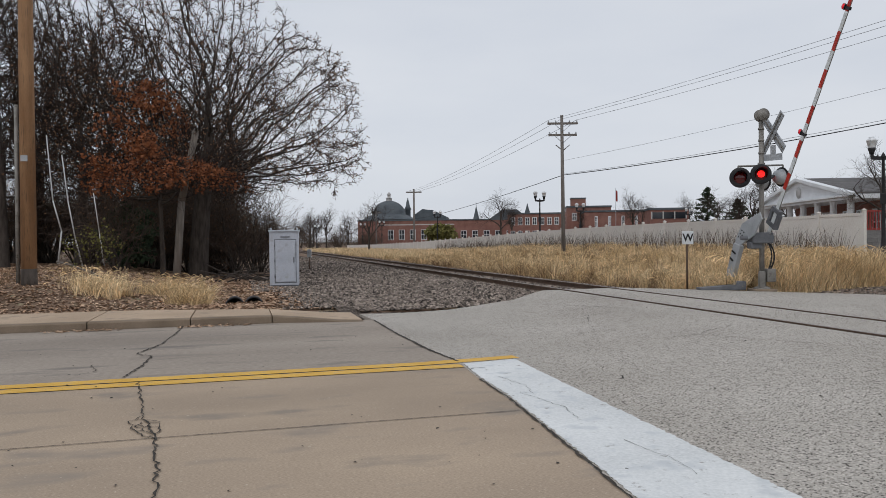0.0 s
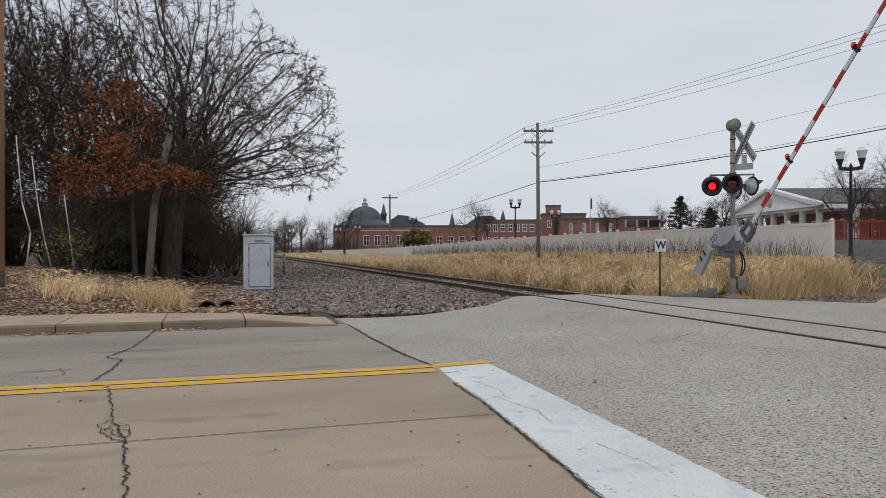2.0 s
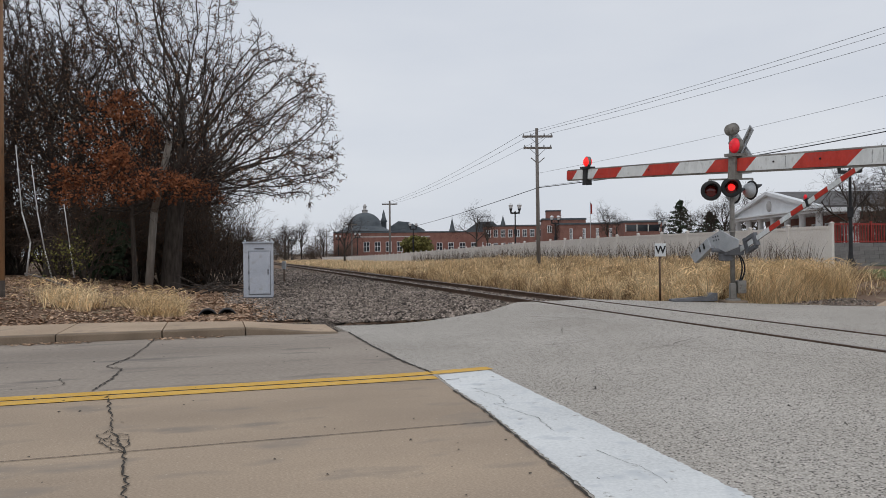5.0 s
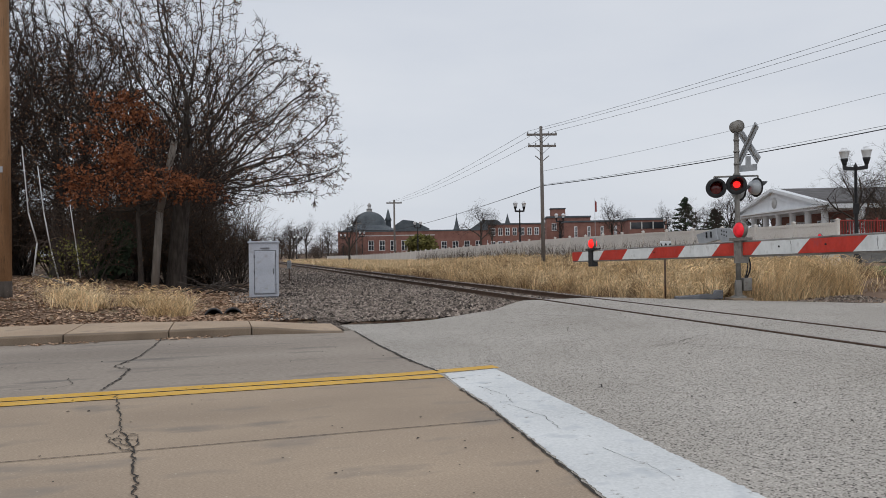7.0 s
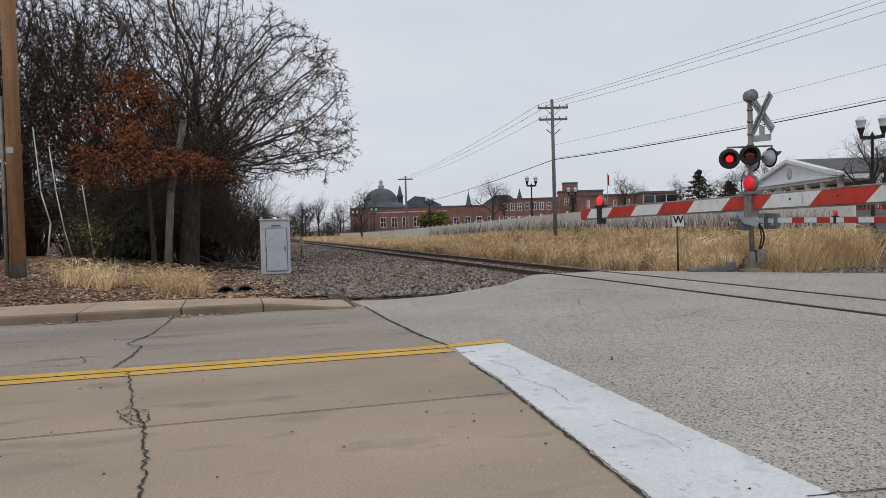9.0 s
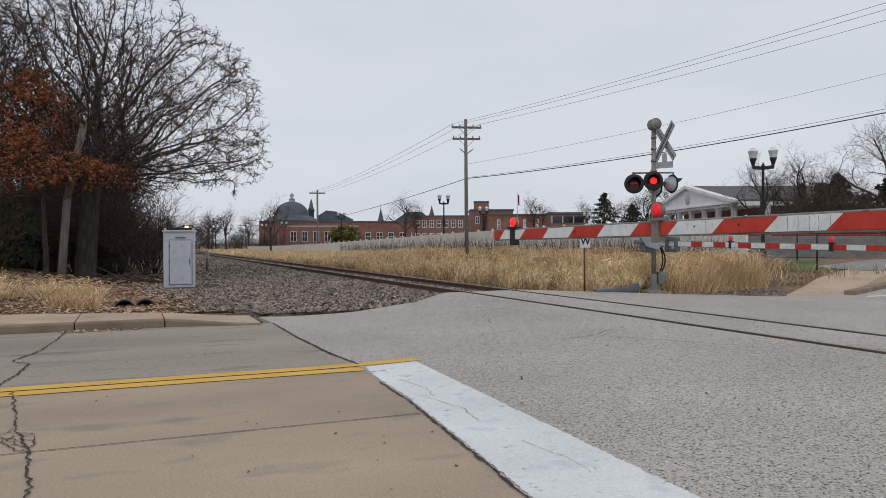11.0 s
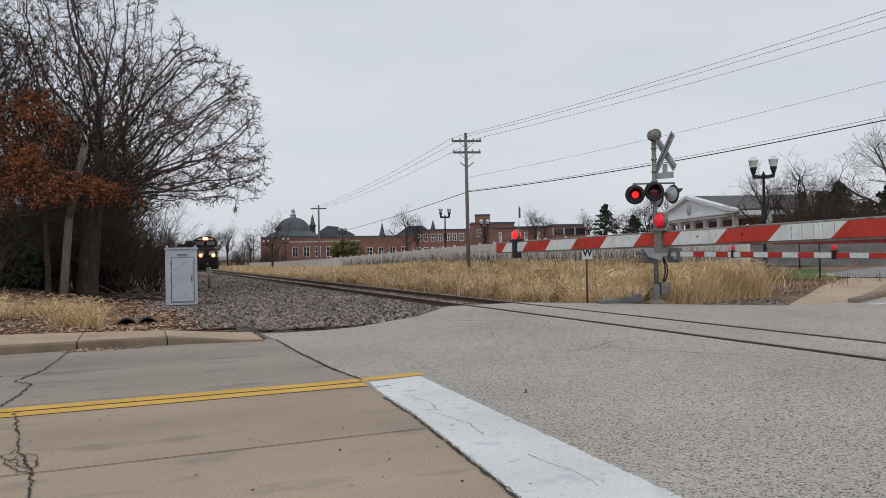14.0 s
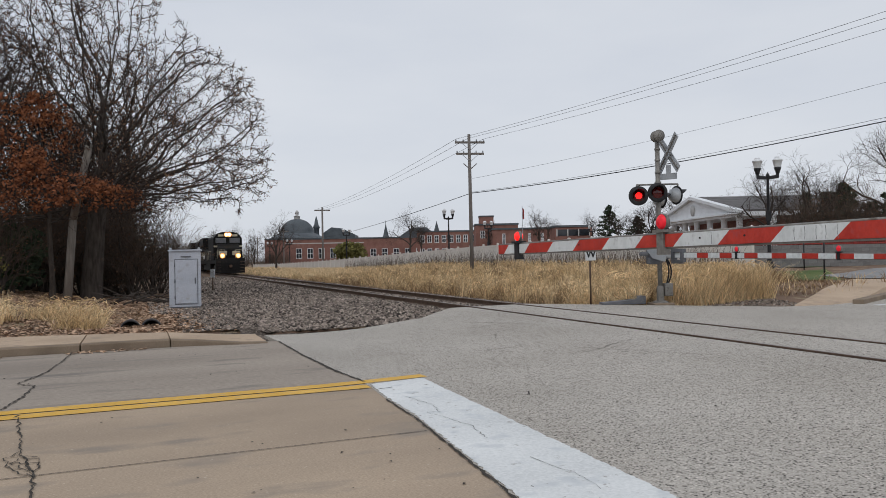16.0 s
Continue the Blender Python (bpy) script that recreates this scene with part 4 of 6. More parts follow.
def crown_tree(name, m, label, seed, inside, lo, hi, count, trunk, tip=0.009, power=2.15, twigs=3, twig_length=0.55, leaf=None, group="", bark=None, step=0.32, kill=0.6):
    """A bare tree whose limbs fill a crown of a given shape. trunk: (height, radius, lean)."""
    h, r, lean = trunk
    stem = [(lean[0] * (i / 9) ** 1.4, lean[1] * (i / 9) ** 1.4, -0.3 + (h + 0.3) * i / 9) for i in range(10)]
    node, parent = colonise(seed, inside, lo, hi, count, stem, step, kill=kill)
    n = len(node)
    load = np.zeros(n)
    kids = collections.defaultdict(list)
    for i in range(n - 1, -1, -1):
        load[i] = max(load[i], tip ** power)
        if parent[i] >= 0:
            load[parent[i]] += load[i]
            kids[parent[i]].append(i)
    rad = load ** (1 / power)
    rad = np.minimum(rad, r * 0.8)
    for i in range(10):
        rad[i] = max(rad[i], r * (1.3 if i == 0 else 1.05 - 0.03 * i))
    rnd = random.Random(seed)
    tw = Twigs(0.03)
    todo = [(0, None)]
    while todo:
        i, before = todo.pop()
        pts, radii = ([Vector(node[before])], [min(rad[before], rad[i] * 1.25)]) if before is not None else ([], [])
        while True:
            pts.append(Vector(node[i]))
            radii.append(rad[i])
            ch = sorted(kids[i], key=lambda k: -rad[k])
            for k in ch[1:]:
                todo.append((k, i))
            if not ch:
                break
            if len(pts) >= 6:
                todo.append((ch[0], i))
                break
            i = ch[0]
        if len(pts) > 1:
            tw.tube(pts, radii)
    for i in range(10, n):
        if rad[i] < 0.035:
            base = Vector(node[i])
            along = (base - Vector(node[parent[i]])).normalized()
            for _ in range(twigs if kids[i] else twigs + 2):
                d = (along + Vector((rnd.gauss(0, 0.55), rnd.gauss(0, 0.55), rnd.gauss(0.05, 0.5)))).normalized()
                k = twig_length * rnd.uniform(0.4, 1.25)
                mid = base + d * k * 0.5 + Vector((rnd.gauss(0, 0.03), rnd.gauss(0, 0.03), rnd.gauss(0, 0.03)))
                end = mid + (d + Vector((0, 0, rnd.uniform(-0.5, 0.4)))).normalized() * k * 0.5
                tw.tube([base, mid, end], [tip * 0.95, tip * 0.8, tip * 0.45])
                tw.tips += [mid, end]
    t = thing(name, m, label, "tree", group)
    trunk_ob = data_part("trunk", *tw.big, bark or M_bark, t, "dark furrowed trunk and limbs")
    trunk_ob.data.polygons.foreach_set("use_smooth", [True] * len(tw.big[1]))
    data_part("crown", *tw.thin, M_twig, t, "crown of fine bare twigs")
    if leaf:
        amount, size, material = leaf
        for _ in range(amount):
            q = rnd.choice(tw.tips)
            tw.add_leaf(q + Vector((rnd.gauss(0, 0.06), rnd.gauss(0, 0.06), rnd.gauss(0, 0.05))), size * rnd.uniform(0.6, 1.3), rnd)
        data_part("leaves", *tw.leaf, material, t, "withered brown leaves still hanging")
    return t


def ground_at(x, y):
    p, s = to_ps(x, y)
    return ground_z(p, s)


# the big spreading tree by the track
def oak_crown(x, y, z):
    if z < (3.8 + 0.10 * x if x > 0 else 4.3) or noise.noise((x * 0.45, y * 0.45, z * 0.5)) < -0.22:
        return False
    shelf = (abs(x - 1.0) / 6.9) ** 3 + (abs(y) / 5.5) ** 3 + (abs(z - 4.6) / 7.0) ** 3
    dome = ((x + 0.3) / 5.6) ** 2 + (y / 4.8) ** 2 + ((z - 7.2) / 8.0) ** 2
    left = ((x + 4.2) / 3.6) ** 2 + (y / 4.2) ** 2 + ((z - 7.0) / 5.5) ** 2
    return min(shelf, dome, left) < 1


crown_tree("tree", pose(-11.3, 34.0, ground_at(-11.3, 34.0)), "large bare spreading oak with a few withered leaves beside the track", 11, oak_crown, (-8, -6, 3.5), (8, 6, 15.3), 7600, (4.3, 0.46, (0.35, 0)),
           tip=0.0115, power=1.86, twigs=3, twig_length=0.40, leaf=(13000, 0.085, M_brownleaf), step=0.3, kill=0.5)
# the russet-leaved young oak in front of it
bare_tree("tree", pose(-11.6, 30.6, ground_at(-11.6, 30.6)), "young oak still holding dense russet-brown leaves", 12,
          [(3.2, (1, -0.2, 0.12), 3.0, 0.05), (3.4, (1, 0.1, 0.18), 3.2, 0.05), (3.3, (-1, -0.1, 0.14), 3.4, 0.05), (3.0, (0.8, -0.4, 0.25), 2.8, 0.05), (3.3, (-0.8, 0.3, 0.2), 3.2, 0.05), (3.5, (0.6, -0.5, 0.25), 2.6, 0.05), (4.0, (-0.5, -0.4, 0.5), 2.4, 0.04), (4.6, (0.2, 0.2, 1.0), 2.2, 0.04), (3.2, (0.0, -0.8, 0.25), 2.6, 0.04), (5.0, (-0.2, 0, 1), 2.2, 0.04)],
          levels=3, kids=(6, 6, 5), trunk=(5.6, 0.11, (-0.2, 0)), leaf=(6500, 0.11, M_russet), leaf_box=lambda q: -3.1 < q.x < 3.1 and 3.5 + 0.3 * noise.noise((q.x, q.y, 0)) < q.z < 5.2 - 0.25 * abs(q.x + 0.4) or (abs(q.x + 0.5) < 1.3 and 3.3 < q.z < 8))
# dead leaning snag
bm = bmesh.new()
tube(bm, (0, 0, -0.3), (0.28, 0, 3.2), 0.16, 0.14, 12)
tube(bm, (0.28, 0, 3.15), (0.9, 0, 6.0), 0.142, 0.125, 12)
tube(bm, (0.6, 0, 5.0), (0.95, 0.1, 5.5), 0.05, 0.02, 8)
snag = thing("dead_trunk", pose(-10.85, 29.9, ground_at(-10.85, 29.9)), "pale broken-off dead tree trunk leaning slightly", "tree trunk")
part("trunk", bm, M_barkpale, snag)

wood_a = crown_tree("tree", pose(-16.5, 33.5, ground_at(-16.5, 33.5)), "tall bare tree at the edge of the wood", 21, lambda x, y, z: (x * x + y * y) / 12.5 + ((z - 8.2) / 5.8) ** 2 < 1 and noise.noise((x * 0.5, y * 0.5, z * 0.5)) > -0.25, (-4, -4, 2), (4, 4, 14), 2000, (4.6, 0.26, (0.3, 0)), tip=0.0135, power=1.9, twigs=3, twig_length=0.5, group="trees of the wood", leaf=(1100, 0.09, M_brownleaf), kill=0.6)
wood_b = crown_tree("tree", pose(-20.0, 31.0, ground_at(-20.0, 31.0)), "slender bare tree at the edge of the wood", 22, lambda x, y, z: (x * x + y * y) / 7.5 + ((z - 8.0) / 6.2) ** 2 < 1 and noise.noise((x * 0.5, y * 0.5, z * 0.5)) > -0.25, (-3, -3, 1.5), (3, 3, 14.3), 1400, (5.4, 0.19, (-0.4, 0)), tip=0.0135, power=1.9, twigs=3, twig_length=0.5, group="trees of the wood", leaf=(600, 0.09, M_brownleaf), kill=0.6)
wood_c = bare_tree("shrub", pose(-13.5, 30.5, ground_at(-13.5, 30.5)), "dense leafless thicket of thin stems", 23,
                   [(0, (math.cos(a) * 0.5, math.sin(a) * 0.5, 1.0), 2.6 + 0.8 * math.sin(a * 5), 0.034) for a in np.linspace(0, 6.0, 13)],
                   levels=2, kids=(7, 6), cut=0.02, category="shrub", group="thicket of the wood", leaf=(400, 0.07, M_brownleaf))
for o in wood_c.children:
    if o.name.startswith("crown"):
        o.data.materials[0] = M_thicket
rnd = random.Random(77)
for i in range(34):
    s = 36 + 3.2 * i + (i * i) * 0.09
    p = -2.0 - rnd.uniform(0, 8.0) - (1.5 if i < 3 else 0)
    copy_thing(wood_a if i % 2 else wood_b, at(p, s, ground_z(p, s), rnd.uniform(0, 360)) @ Matrix.Scale(rnd.uniform(0.8, 1.15), 4).to_3x3().to_4x4())
for x, y, k in ((-23, 29, 1), (-14.5, 40, 1), (-28, 36, 1), (-17.6, 29.6, 1), (-20.2, 37, 0), (-25.5, 33, 0), (-12.2, 42.5, 0)):
    copy_thing(wood_b if k else wood_a, pose(x, y, ground_at(x, y), 0, 0, rnd.uniform(0, 360)))
for x, y, k in ((-13.2, 46, 0.8), (-15.6, 54, 0.8), (-19.3, 67, 0.85), (-23.2, 80, 0.9), (-27.5, 95, 0.9), (-12.6, 39.5, 0.75)):
    copy_thing(wood_b, pose(x, y, ground_at(x, y), 0, 0, 31 * y) @ Matrix.Diagonal((k, k, k, 1)))
for i in range(46):
    x = rnd.uniform(-27, -9.5)
    y = rnd.uniform(34.4, 40) + 0.1 * (x + 18)
    copy_thing(wood_c, pose(x, y, ground_at(x, y) - 0.05, 0, 0, rnd.uniform(0, 360)))
for i in range(34):
    s = 38 + 3.0 * i
    p = -1.2 - rnd.uniform(0, 3.0) - (1.2 if i < 3 else 0)
    copy_thing(wood_c, at(p, s, ground_z(p, s) - 0.05, rnd.uniform(0, 360)))


# ---- poles and wires ----
def cable(name, a, b, sag, r, label, group="overhead wires"):
    cu = bpy.data.curves.new(name, "CURVE")
    cu.dimensions = "3D"
    cu.bevel_depth, cu.bevel_resolution = r, 1
    sp = cu.splines.new("POLY")
    n = 24
    sp.points.add(n)
    for i in range(n + 1):
        f = i / n
        q = Vector(a).lerp(Vector(b), f)
        sp.points[i].co = (q.x, q.y, q.z - sag * 4 * f * (1 - f), 1)
    cu.materials.append(M_wire)
    ob = new(name, cu)
    return tagged(ob, label, "cable", group)


left_pole = thing("utility_pole", pose(-10.62, 18.9, ground_at(-10.62, 18.9)), "weathered brown wooden utility pole with a grey conduit", "utility pole")
tube_part("pole", (0, 0, -0.6), (0.03, 0, 11.0), 0.19, 0.16, M_pole, left_pole, n=24)
tube_part("dark_butt", (0, 0, -0.4), (0, 0, 0.42), 0.194, 0.192, M_bark, left_pole, "tarred dark pole butt", n=24)
tube_part("conduit", (-0.25, -0.06, -0.4), (-0.23, -0.06, 4.6), 0.05, 0.05, M_mast, left_pole, "grey riser conduit", n=10)
box_part("number_tag", (-0.06, -0.20, 3.15), (0.11, -0.178, 3.30), M_galv, left_pole, "small metal tag")

util = thing("utility_pole", pose(7.3, 45.0, 0.4), "grey wooden utility pole with two crossarms and insulators", "utility pole")
tube_part("pole", (0, 0, -0.8), (-0.05, 0, 8.75), 0.13, 0.09, M_fargrey, util, n=14)
for z, w in ((8.25, 0.92), (7.55, 0.86)):
    arm_ob = box_part("crossarm", (-w, -0.06, z - 0.06), (w, 0.06, z + 0.06), M_fargrey, util)
    for x in (-w + 0.06, -w * 0.45, w * 0.45, w - 0.06):
        bm = bmesh.new()
        lathe(bm, [(0.02, 0), (0.05, 0.03), (0.03, 0.07), (0.05, 0.1), (0.0, 0.15)], 8, pose(x, 0, z + 0.06))
        part("insulator", bm, M_galv, arm_ob)
    for sx in (-1, 1):
        tube_part("brace", (sx * 0.5, -0.07, z - 0.05), (0, -0.1, z - 0.5), 0.018, 0.018, M_galv, arm_ob, n=6)
for sx in (-1, 1):
    tube_part("bracket", (0, 0, 6.6), (sx * 0.42, 0, 6.95), 0.03, 0.03, M_fargrey, util, n=6)
pole2 = thing("utility_pole", pose(-4.55, 115, -0.2), "distant grey utility pole with crossarm", "utility pole", "far utility poles")
tube_part("pole", (0, 0, -0.5), (0, 0, 9.9), 0.17, 0.13, M_fargrey, pole2, n=10)
box_part("crossarm", (-1.2, -0.08, 9.3), (1.2, 0.08, 9.5), M_fargrey, pole2)
for x, y, h in ((-15, 165, 8.8), (-30, 240, 9.5), (-46, 330, 10), (-40, 300, 10), (-68, 430, 11)):
    q = copy_thing(pole2, pose(x, y, h - 10.2))
for dx, dz in ((-0.85, 0.0), (-0.1, 0.05), (0.85, 0.0)):
    cable("power_line", (7.3 + dx, 45.0, 8.86 + dz), (26.5 + dx * 1.4, 15.5, 11.3 + dz), 0.35, 0.008, "thin black overhead power line")
    cable("power_line", (7.3 + dx, 45.0, 8.86 + dz), (-4.55 + dx, 115, 9.4), 0.5, 0.010, "thin black overhead power line")
cable("telephone_cable", (7.3, 45, 5.52), (30.0, 20.5, 8.45), 0.55, 0.024, "thick black overhead telephone cable")
cable("telephone_cable", (7.3, 45, 5.52), (-4.55, 115, 5.0), 0.3, 0.02, "thick black overhead telephone cable")
cable("telephone_cable", (7.3, 45, 5.58), (30.0, 20.5, 8.66), 0.55, 0.009, "thin black overhead telephone wire")
cable("power_line", (7.3, 45, 6.4), (32.0, 22.0, 10.9), 0.45, 0.007, "thin black overhead power line")


# ---- white fence ----
fence = thing("vinyl_fence", pose(0, 0, 0), "long cream-white vinyl privacy fence with capped posts", "fence")
FENCE = [(24.6, 24.5, 2.56), (24.6, 29.4, 2.50), (24.6, 40, 2.50), (24.6, 53, 2.38), (24.6, 75, 1.95), (24.6, 105, 1.38), (24.6, 140, 0.95), (24.6, 175, 0.7)]


def fence_top(s):
    for (p0, s0, z0), (p1, s1, z1) in zip(FENCE, FENCE[1:]):
        if s <= s1:
            return z0 + (z1 - z0) * (s - s0) / (s1 - s0)
    return FENCE[-1][2]


post_bm = bmesh.new()
cuboid(post_bm, (-0.065, -0.065, -2.3), (0.065, 0.065, 0.10))
post0 = part("post", post_bm, M_vinyl, fence)
cap_bm = bmesh.new()
cuboid(cap_bm, (-0.085, -0.085, 0.10), (0.085, 0.085, 0.13))
vs = [cap_bm.verts.new(c) for c in ((-0.07, -0.07, 0.13), (0.07, -0.07, 0.13), (0.07, 0.07, 0.13), (-0.07, 0.07, 0.13), (0, 0, 0.19))]
for i in range(4):
    cap_bm.faces.new((vs[i], vs[(i + 1) % 4], vs[4]))
cap0 = part("post_cap", cap_bm, M_vinyl, post0)
post0.matrix_basis = at(24.6, 24.5, fence_top(24.5))
panel_bm = bmesh.new()
cuboid(panel_bm, (-0.022, 0.06, -2.0), (0.022, 2.38, -0.02))
cuboid(panel_bm, (-0.04, 0.06, -0.10), (0.04, 2.38, 0.03))
panel0 = part("fence_panel", panel_bm, M_vinyl, fence)
panel0.matrix_basis = at(24.6, 24.5, fence_top(25.7))
for i in range(1, 62):
    s = 24.5 + 2.44 * i
    o = post0.copy()
    c = cap0.copy()
    scene.collection.objects.link(o)
    scene.collection.objects.link(c)
    c.parent = o
    o.matrix_basis = at(24.6, s, fence_top(s))
    if i < 61:
        q = panel0.copy()
        scene.collection.objects.link(q)
        tilt = math.degrees(math.atan2(fence_top(s + 2.44) - fence_top(s), 2.44))
        q.matrix_basis = at(24.6, s, fence_top(s), 0, tilt)


# ---- vegetation on the ground ----
def blades(name, spots, heights, material, label, category, width=0.012, lean=0.45, seed=1, droop=0.0, m=None):
    """Thin curved blades rooted at the spots, joined into one object."""
    rs = np.random.RandomState(seed)
    n = len(spots)
    root = np.array(spots)
    h = np.array(heights)[:, None]
    yaw = rs.uniform(0, 2 * math.pi, n)
    side = np.stack([np.cos(yaw), np.sin(yaw), np.zeros(n)], 1)
    tilt = rs.normal(0, lean, (n, 2))
    out = np.concatenate([tilt, np.zeros((n, 1))], 1)
    w = (width * rs.uniform(0.6, 1.5, n))[:, None]
    rows = []
    for f, g, k in ((0.0, 1.0, 0.0), (0.4, 0.85, 0.3), (0.75, 0.55, 0.75), (1.0, 0.0, 1.3)):
        c = root + out * h * k * 0.8 + np.array([0, 0, 1]) * h * (f - droop * max(0, f - 0.7) * 2)
        rows += [c - side * w * g, c + side * w * g] if g else [c]
    verts = np.stack(rows, 1).reshape(-1, 3)
    b = (np.arange(n) * 7)[:, None]
    quads = np.concatenate([b + np.array([0, 1, 3, 2]), b + np.array([2, 3, 5, 4])], 0).tolist()
    tris = (b + np.array([4, 5, 6])).tolist()
    ob = data_part(name, verts.tolist(), quads + tris, material)
    return tagged(ob, label, category, kind="stuff")


def scatter(count, region, keep, seed, bias=1.0):
    """Random (p, s) spots in a region, nearer ones more often with a larger bias."""
    rnd = random.Random(seed)
    out = []
    p0, p1, s0, s1 = region
    while len(out) < count:
        p, s = rnd.uniform(p0, p1), s0 + (s1 - s0) * rnd.random() ** bias
        if keep(p, s, rnd):
            out.append((p, s))
    return out


def rooted(spots):
    return [tuple(at(p, s, ground_z(p, s) - 0.03).translation) for p, s in spots]


def clumpy(k, offset, cut):
    return lambda p, s, rnd: noise.noise((p * k, s * k, offset)) + rnd.uniform(-0.35, 0.35) > cut


def bank_dense(p, s, rnd):
    return not (16.6 < p < 26 and s < 21.8 + (p - 16.8) * 0.1) and bank_keep(p, s, rnd)


def tussocks(name, spots, each, radius, height, material, label, seed, width=0.007, droop=0.35):
    """Tufts of blades that fan out from each spot, joined into one object."""
    rs = np.random.RandomState(seed)
    root = np.repeat(np.array(rooted(spots)), each, 0)
    n = len(root)
    size = np.repeat(rs.uniform(0.6, 1.25, len(spots)), each)
    yaw, far = rs.uniform(0, 2 * math.pi, n), rs.uniform(0, 1, n) ** 0.6
    out = np.stack([np.cos(yaw), np.sin(yaw), np.zeros(n)], 1) * far[:, None]
    h = (height * size * rs.uniform(0.55, 1.15, n))[:, None]
    w = (width * rs.uniform(0.6, 1.5, n))[:, None]
    side = np.stack([-np.sin(yaw + 0.6), np.cos(yaw + 0.6), np.zeros(n)], 1)
    root = root + out * radius * 0.5
    spread = (radius * size)[:, None]
    rows = []
    for f, g, k in ((0.0, 1.0, 0.0), (0.5, 0.9, 0.3), (0.85, 0.7, 0.9), (1.0, 0.0, 1.6)):
        drop = droop * max(0.0, f - 0.5) * 1.4
        c = root + out * spread * k + np.array([0, 0, 1]) * h * (f - drop * far[:, None]) + rs.normal(0, 0.02, (n, 3)) * f
        rows += [c - side * w * g, c + side * w * g] if g else [c]
    verts = np.stack(rows, 1).reshape(-1, 3)
    b = (np.arange(n) * 7)[:, None]
    faces = np.concatenate([b + np.array([0, 1, 3, 2]), b + np.array([2, 3, 5, 4])], 0).tolist() + (b + np.array([4, 5, 6])).tolist()
    return tagged(data_part(name, verts.tolist(), faces, material), label, "dry grass", kind="stuff")


def bank_keep(p, s, rnd):
    if s < road_edge(p) + 0.5:
        return False
    if 16.8 < p < 26 and s < 20 + (p - 16.8) * 0.1:
        return rnd.random() < 0.03
    return p > 12.1 + 0.5 * noise.noise((s * 0.3, 0, 0)) and noise.noise((p * 0.7, s * 0.7, 7)) + rnd.uniform(-0.22, 0.4) > 0.02


def foxtails(name, spots, lo, hi, material, label, seed):
    """Thin arching stems, each with a drooping plump seed head, joined into one object."""
    rnd = random.Random(seed)
    verts, faces = [], []
    for x, y, z in rooted(spots):
        h, a = rnd.uniform(lo, hi), rnd.uniform(0, 6.28)
        out, side = Vector((math.cos(a), math.sin(a), 0)), Vector((-math.sin(a), math.cos(a), 0))
        reach = h * rnd.uniform(0.15, 0.5)
        pts = [Vector((x, y, z)) + out * reach * f * f + Vector((0, 0, h * g)) for f, g in ((0, 0), (0.5, 0.6), (0.85, 0.95), (1.05, 1.0), (1.22, 0.95), (1.35, 0.84))]
        for k, way in enumerate((side, Vector((0, 0, 1)))):
            b = len(verts)
            for p, w in zip(pts, (0.003, 0.0025, 0.0025, 0.010, 0.011, 0.002)):
                verts.extend([tuple(p - way * w), tuple(p + way * w)])
            faces.extend([(b + 2 * j, b + 2 * j + 1, b + 2 * j + 3, b + 2 * j + 2) for j in range(0 if k == 0 else 2, 5)])
    return tagged(data_part(name, verts, faces, material), label, "dry grass", kind="stuff")


rs = random.Random(3)
sp = scatter(20000, (11.8, 24.3, 16.2, 60), bank_keep, 31, 1.6)
blades("dry_grass", rooted(sp), [rs.uniform(0.25, 0.7) for _ in sp], M_straw, "tall straw-coloured dead grass on the bank", "dry grass", 0.007, 0.75, 31, 0.3)
sp = scatter(1500, (11.9, 24.0, 16.6, 60), bank_dense, 61, 1.5)
tussocks("dry_grass", sp, 34, 0.30, 0.72, M_straw, "fluffy tussocks of straw-coloured dead grass on the bank", 61)
sp = scatter(380, (11.9, 24.0, 16.8, 60), lambda p, s, r: bank_dense(p, s, r) and noise.noise((p * 0.4, s * 0.4, 29)) > 0.0, 62, 1.4)
tussocks("brown_weeds", sp, 34, 0.28, 0.62, M_strawdark, "brown withered tussocks among the pale grass", 62)
sp = scatter(46, (-4.2, -0.9, 19.6, 23.0), lambda p, s, r: noise.noise((p * 0.6, s * 0.5, 3)) + r.uniform(-0.3, 0.35) > 0.0, 63)
tussocks("dry_grass", sp, 30, 0.30, 0.6, M_straw, "arching tufts of yellow dead grass before the wood", 63, 0.006, 0.8)
sp = scatter(5200, (11.9, 23.5, 16.6, 48), bank_dense, 64, 1.4)
foxtails("seed_grass", sp, 0.3, 0.68, M_straw, "pale drooping seed heads of dead grass on the bank", 64)
sp = scatter(900, (13.7, 17.2, 16.5, 19.6), lambda p, s, r: s > road_edge(p) + 0.9, 65)
foxtails("seed_grass", sp, 0.5, 1.15, M_straw, "tall pale seed heads beside the signal", 65)
sp = scatter(380, (-4.8, -0.7, 19.8, 24.5), lambda p, s, r: noise.noise((p * 0.6, s * 0.5, 3)) + r.uniform(-0.4, 0.4) > -0.05, 66)
foxtails("seed_grass", sp, 0.25, 0.62, M_straw, "drooping pale seed heads in front of the wood", 66)
sp = scatter(17000, (11.8, 24.3, 55, 150), bank_keep, 32, 1.3)
blades("dry_grass", rooted(sp), [rs.uniform(0.35, 0.8) for _ in sp], M_straw, "tall straw-coloured dead grass farther along the bank", "dry grass", 0.018, 0.7, 32, 0.3)
sp = scatter(9000, (13.6, 17.3, 16.3, 19.8), lambda p, s, r: s > road_edge(p) + 0.9 and r.random() < 1.3 - abs(p - 15.4) * 0.4, 33)
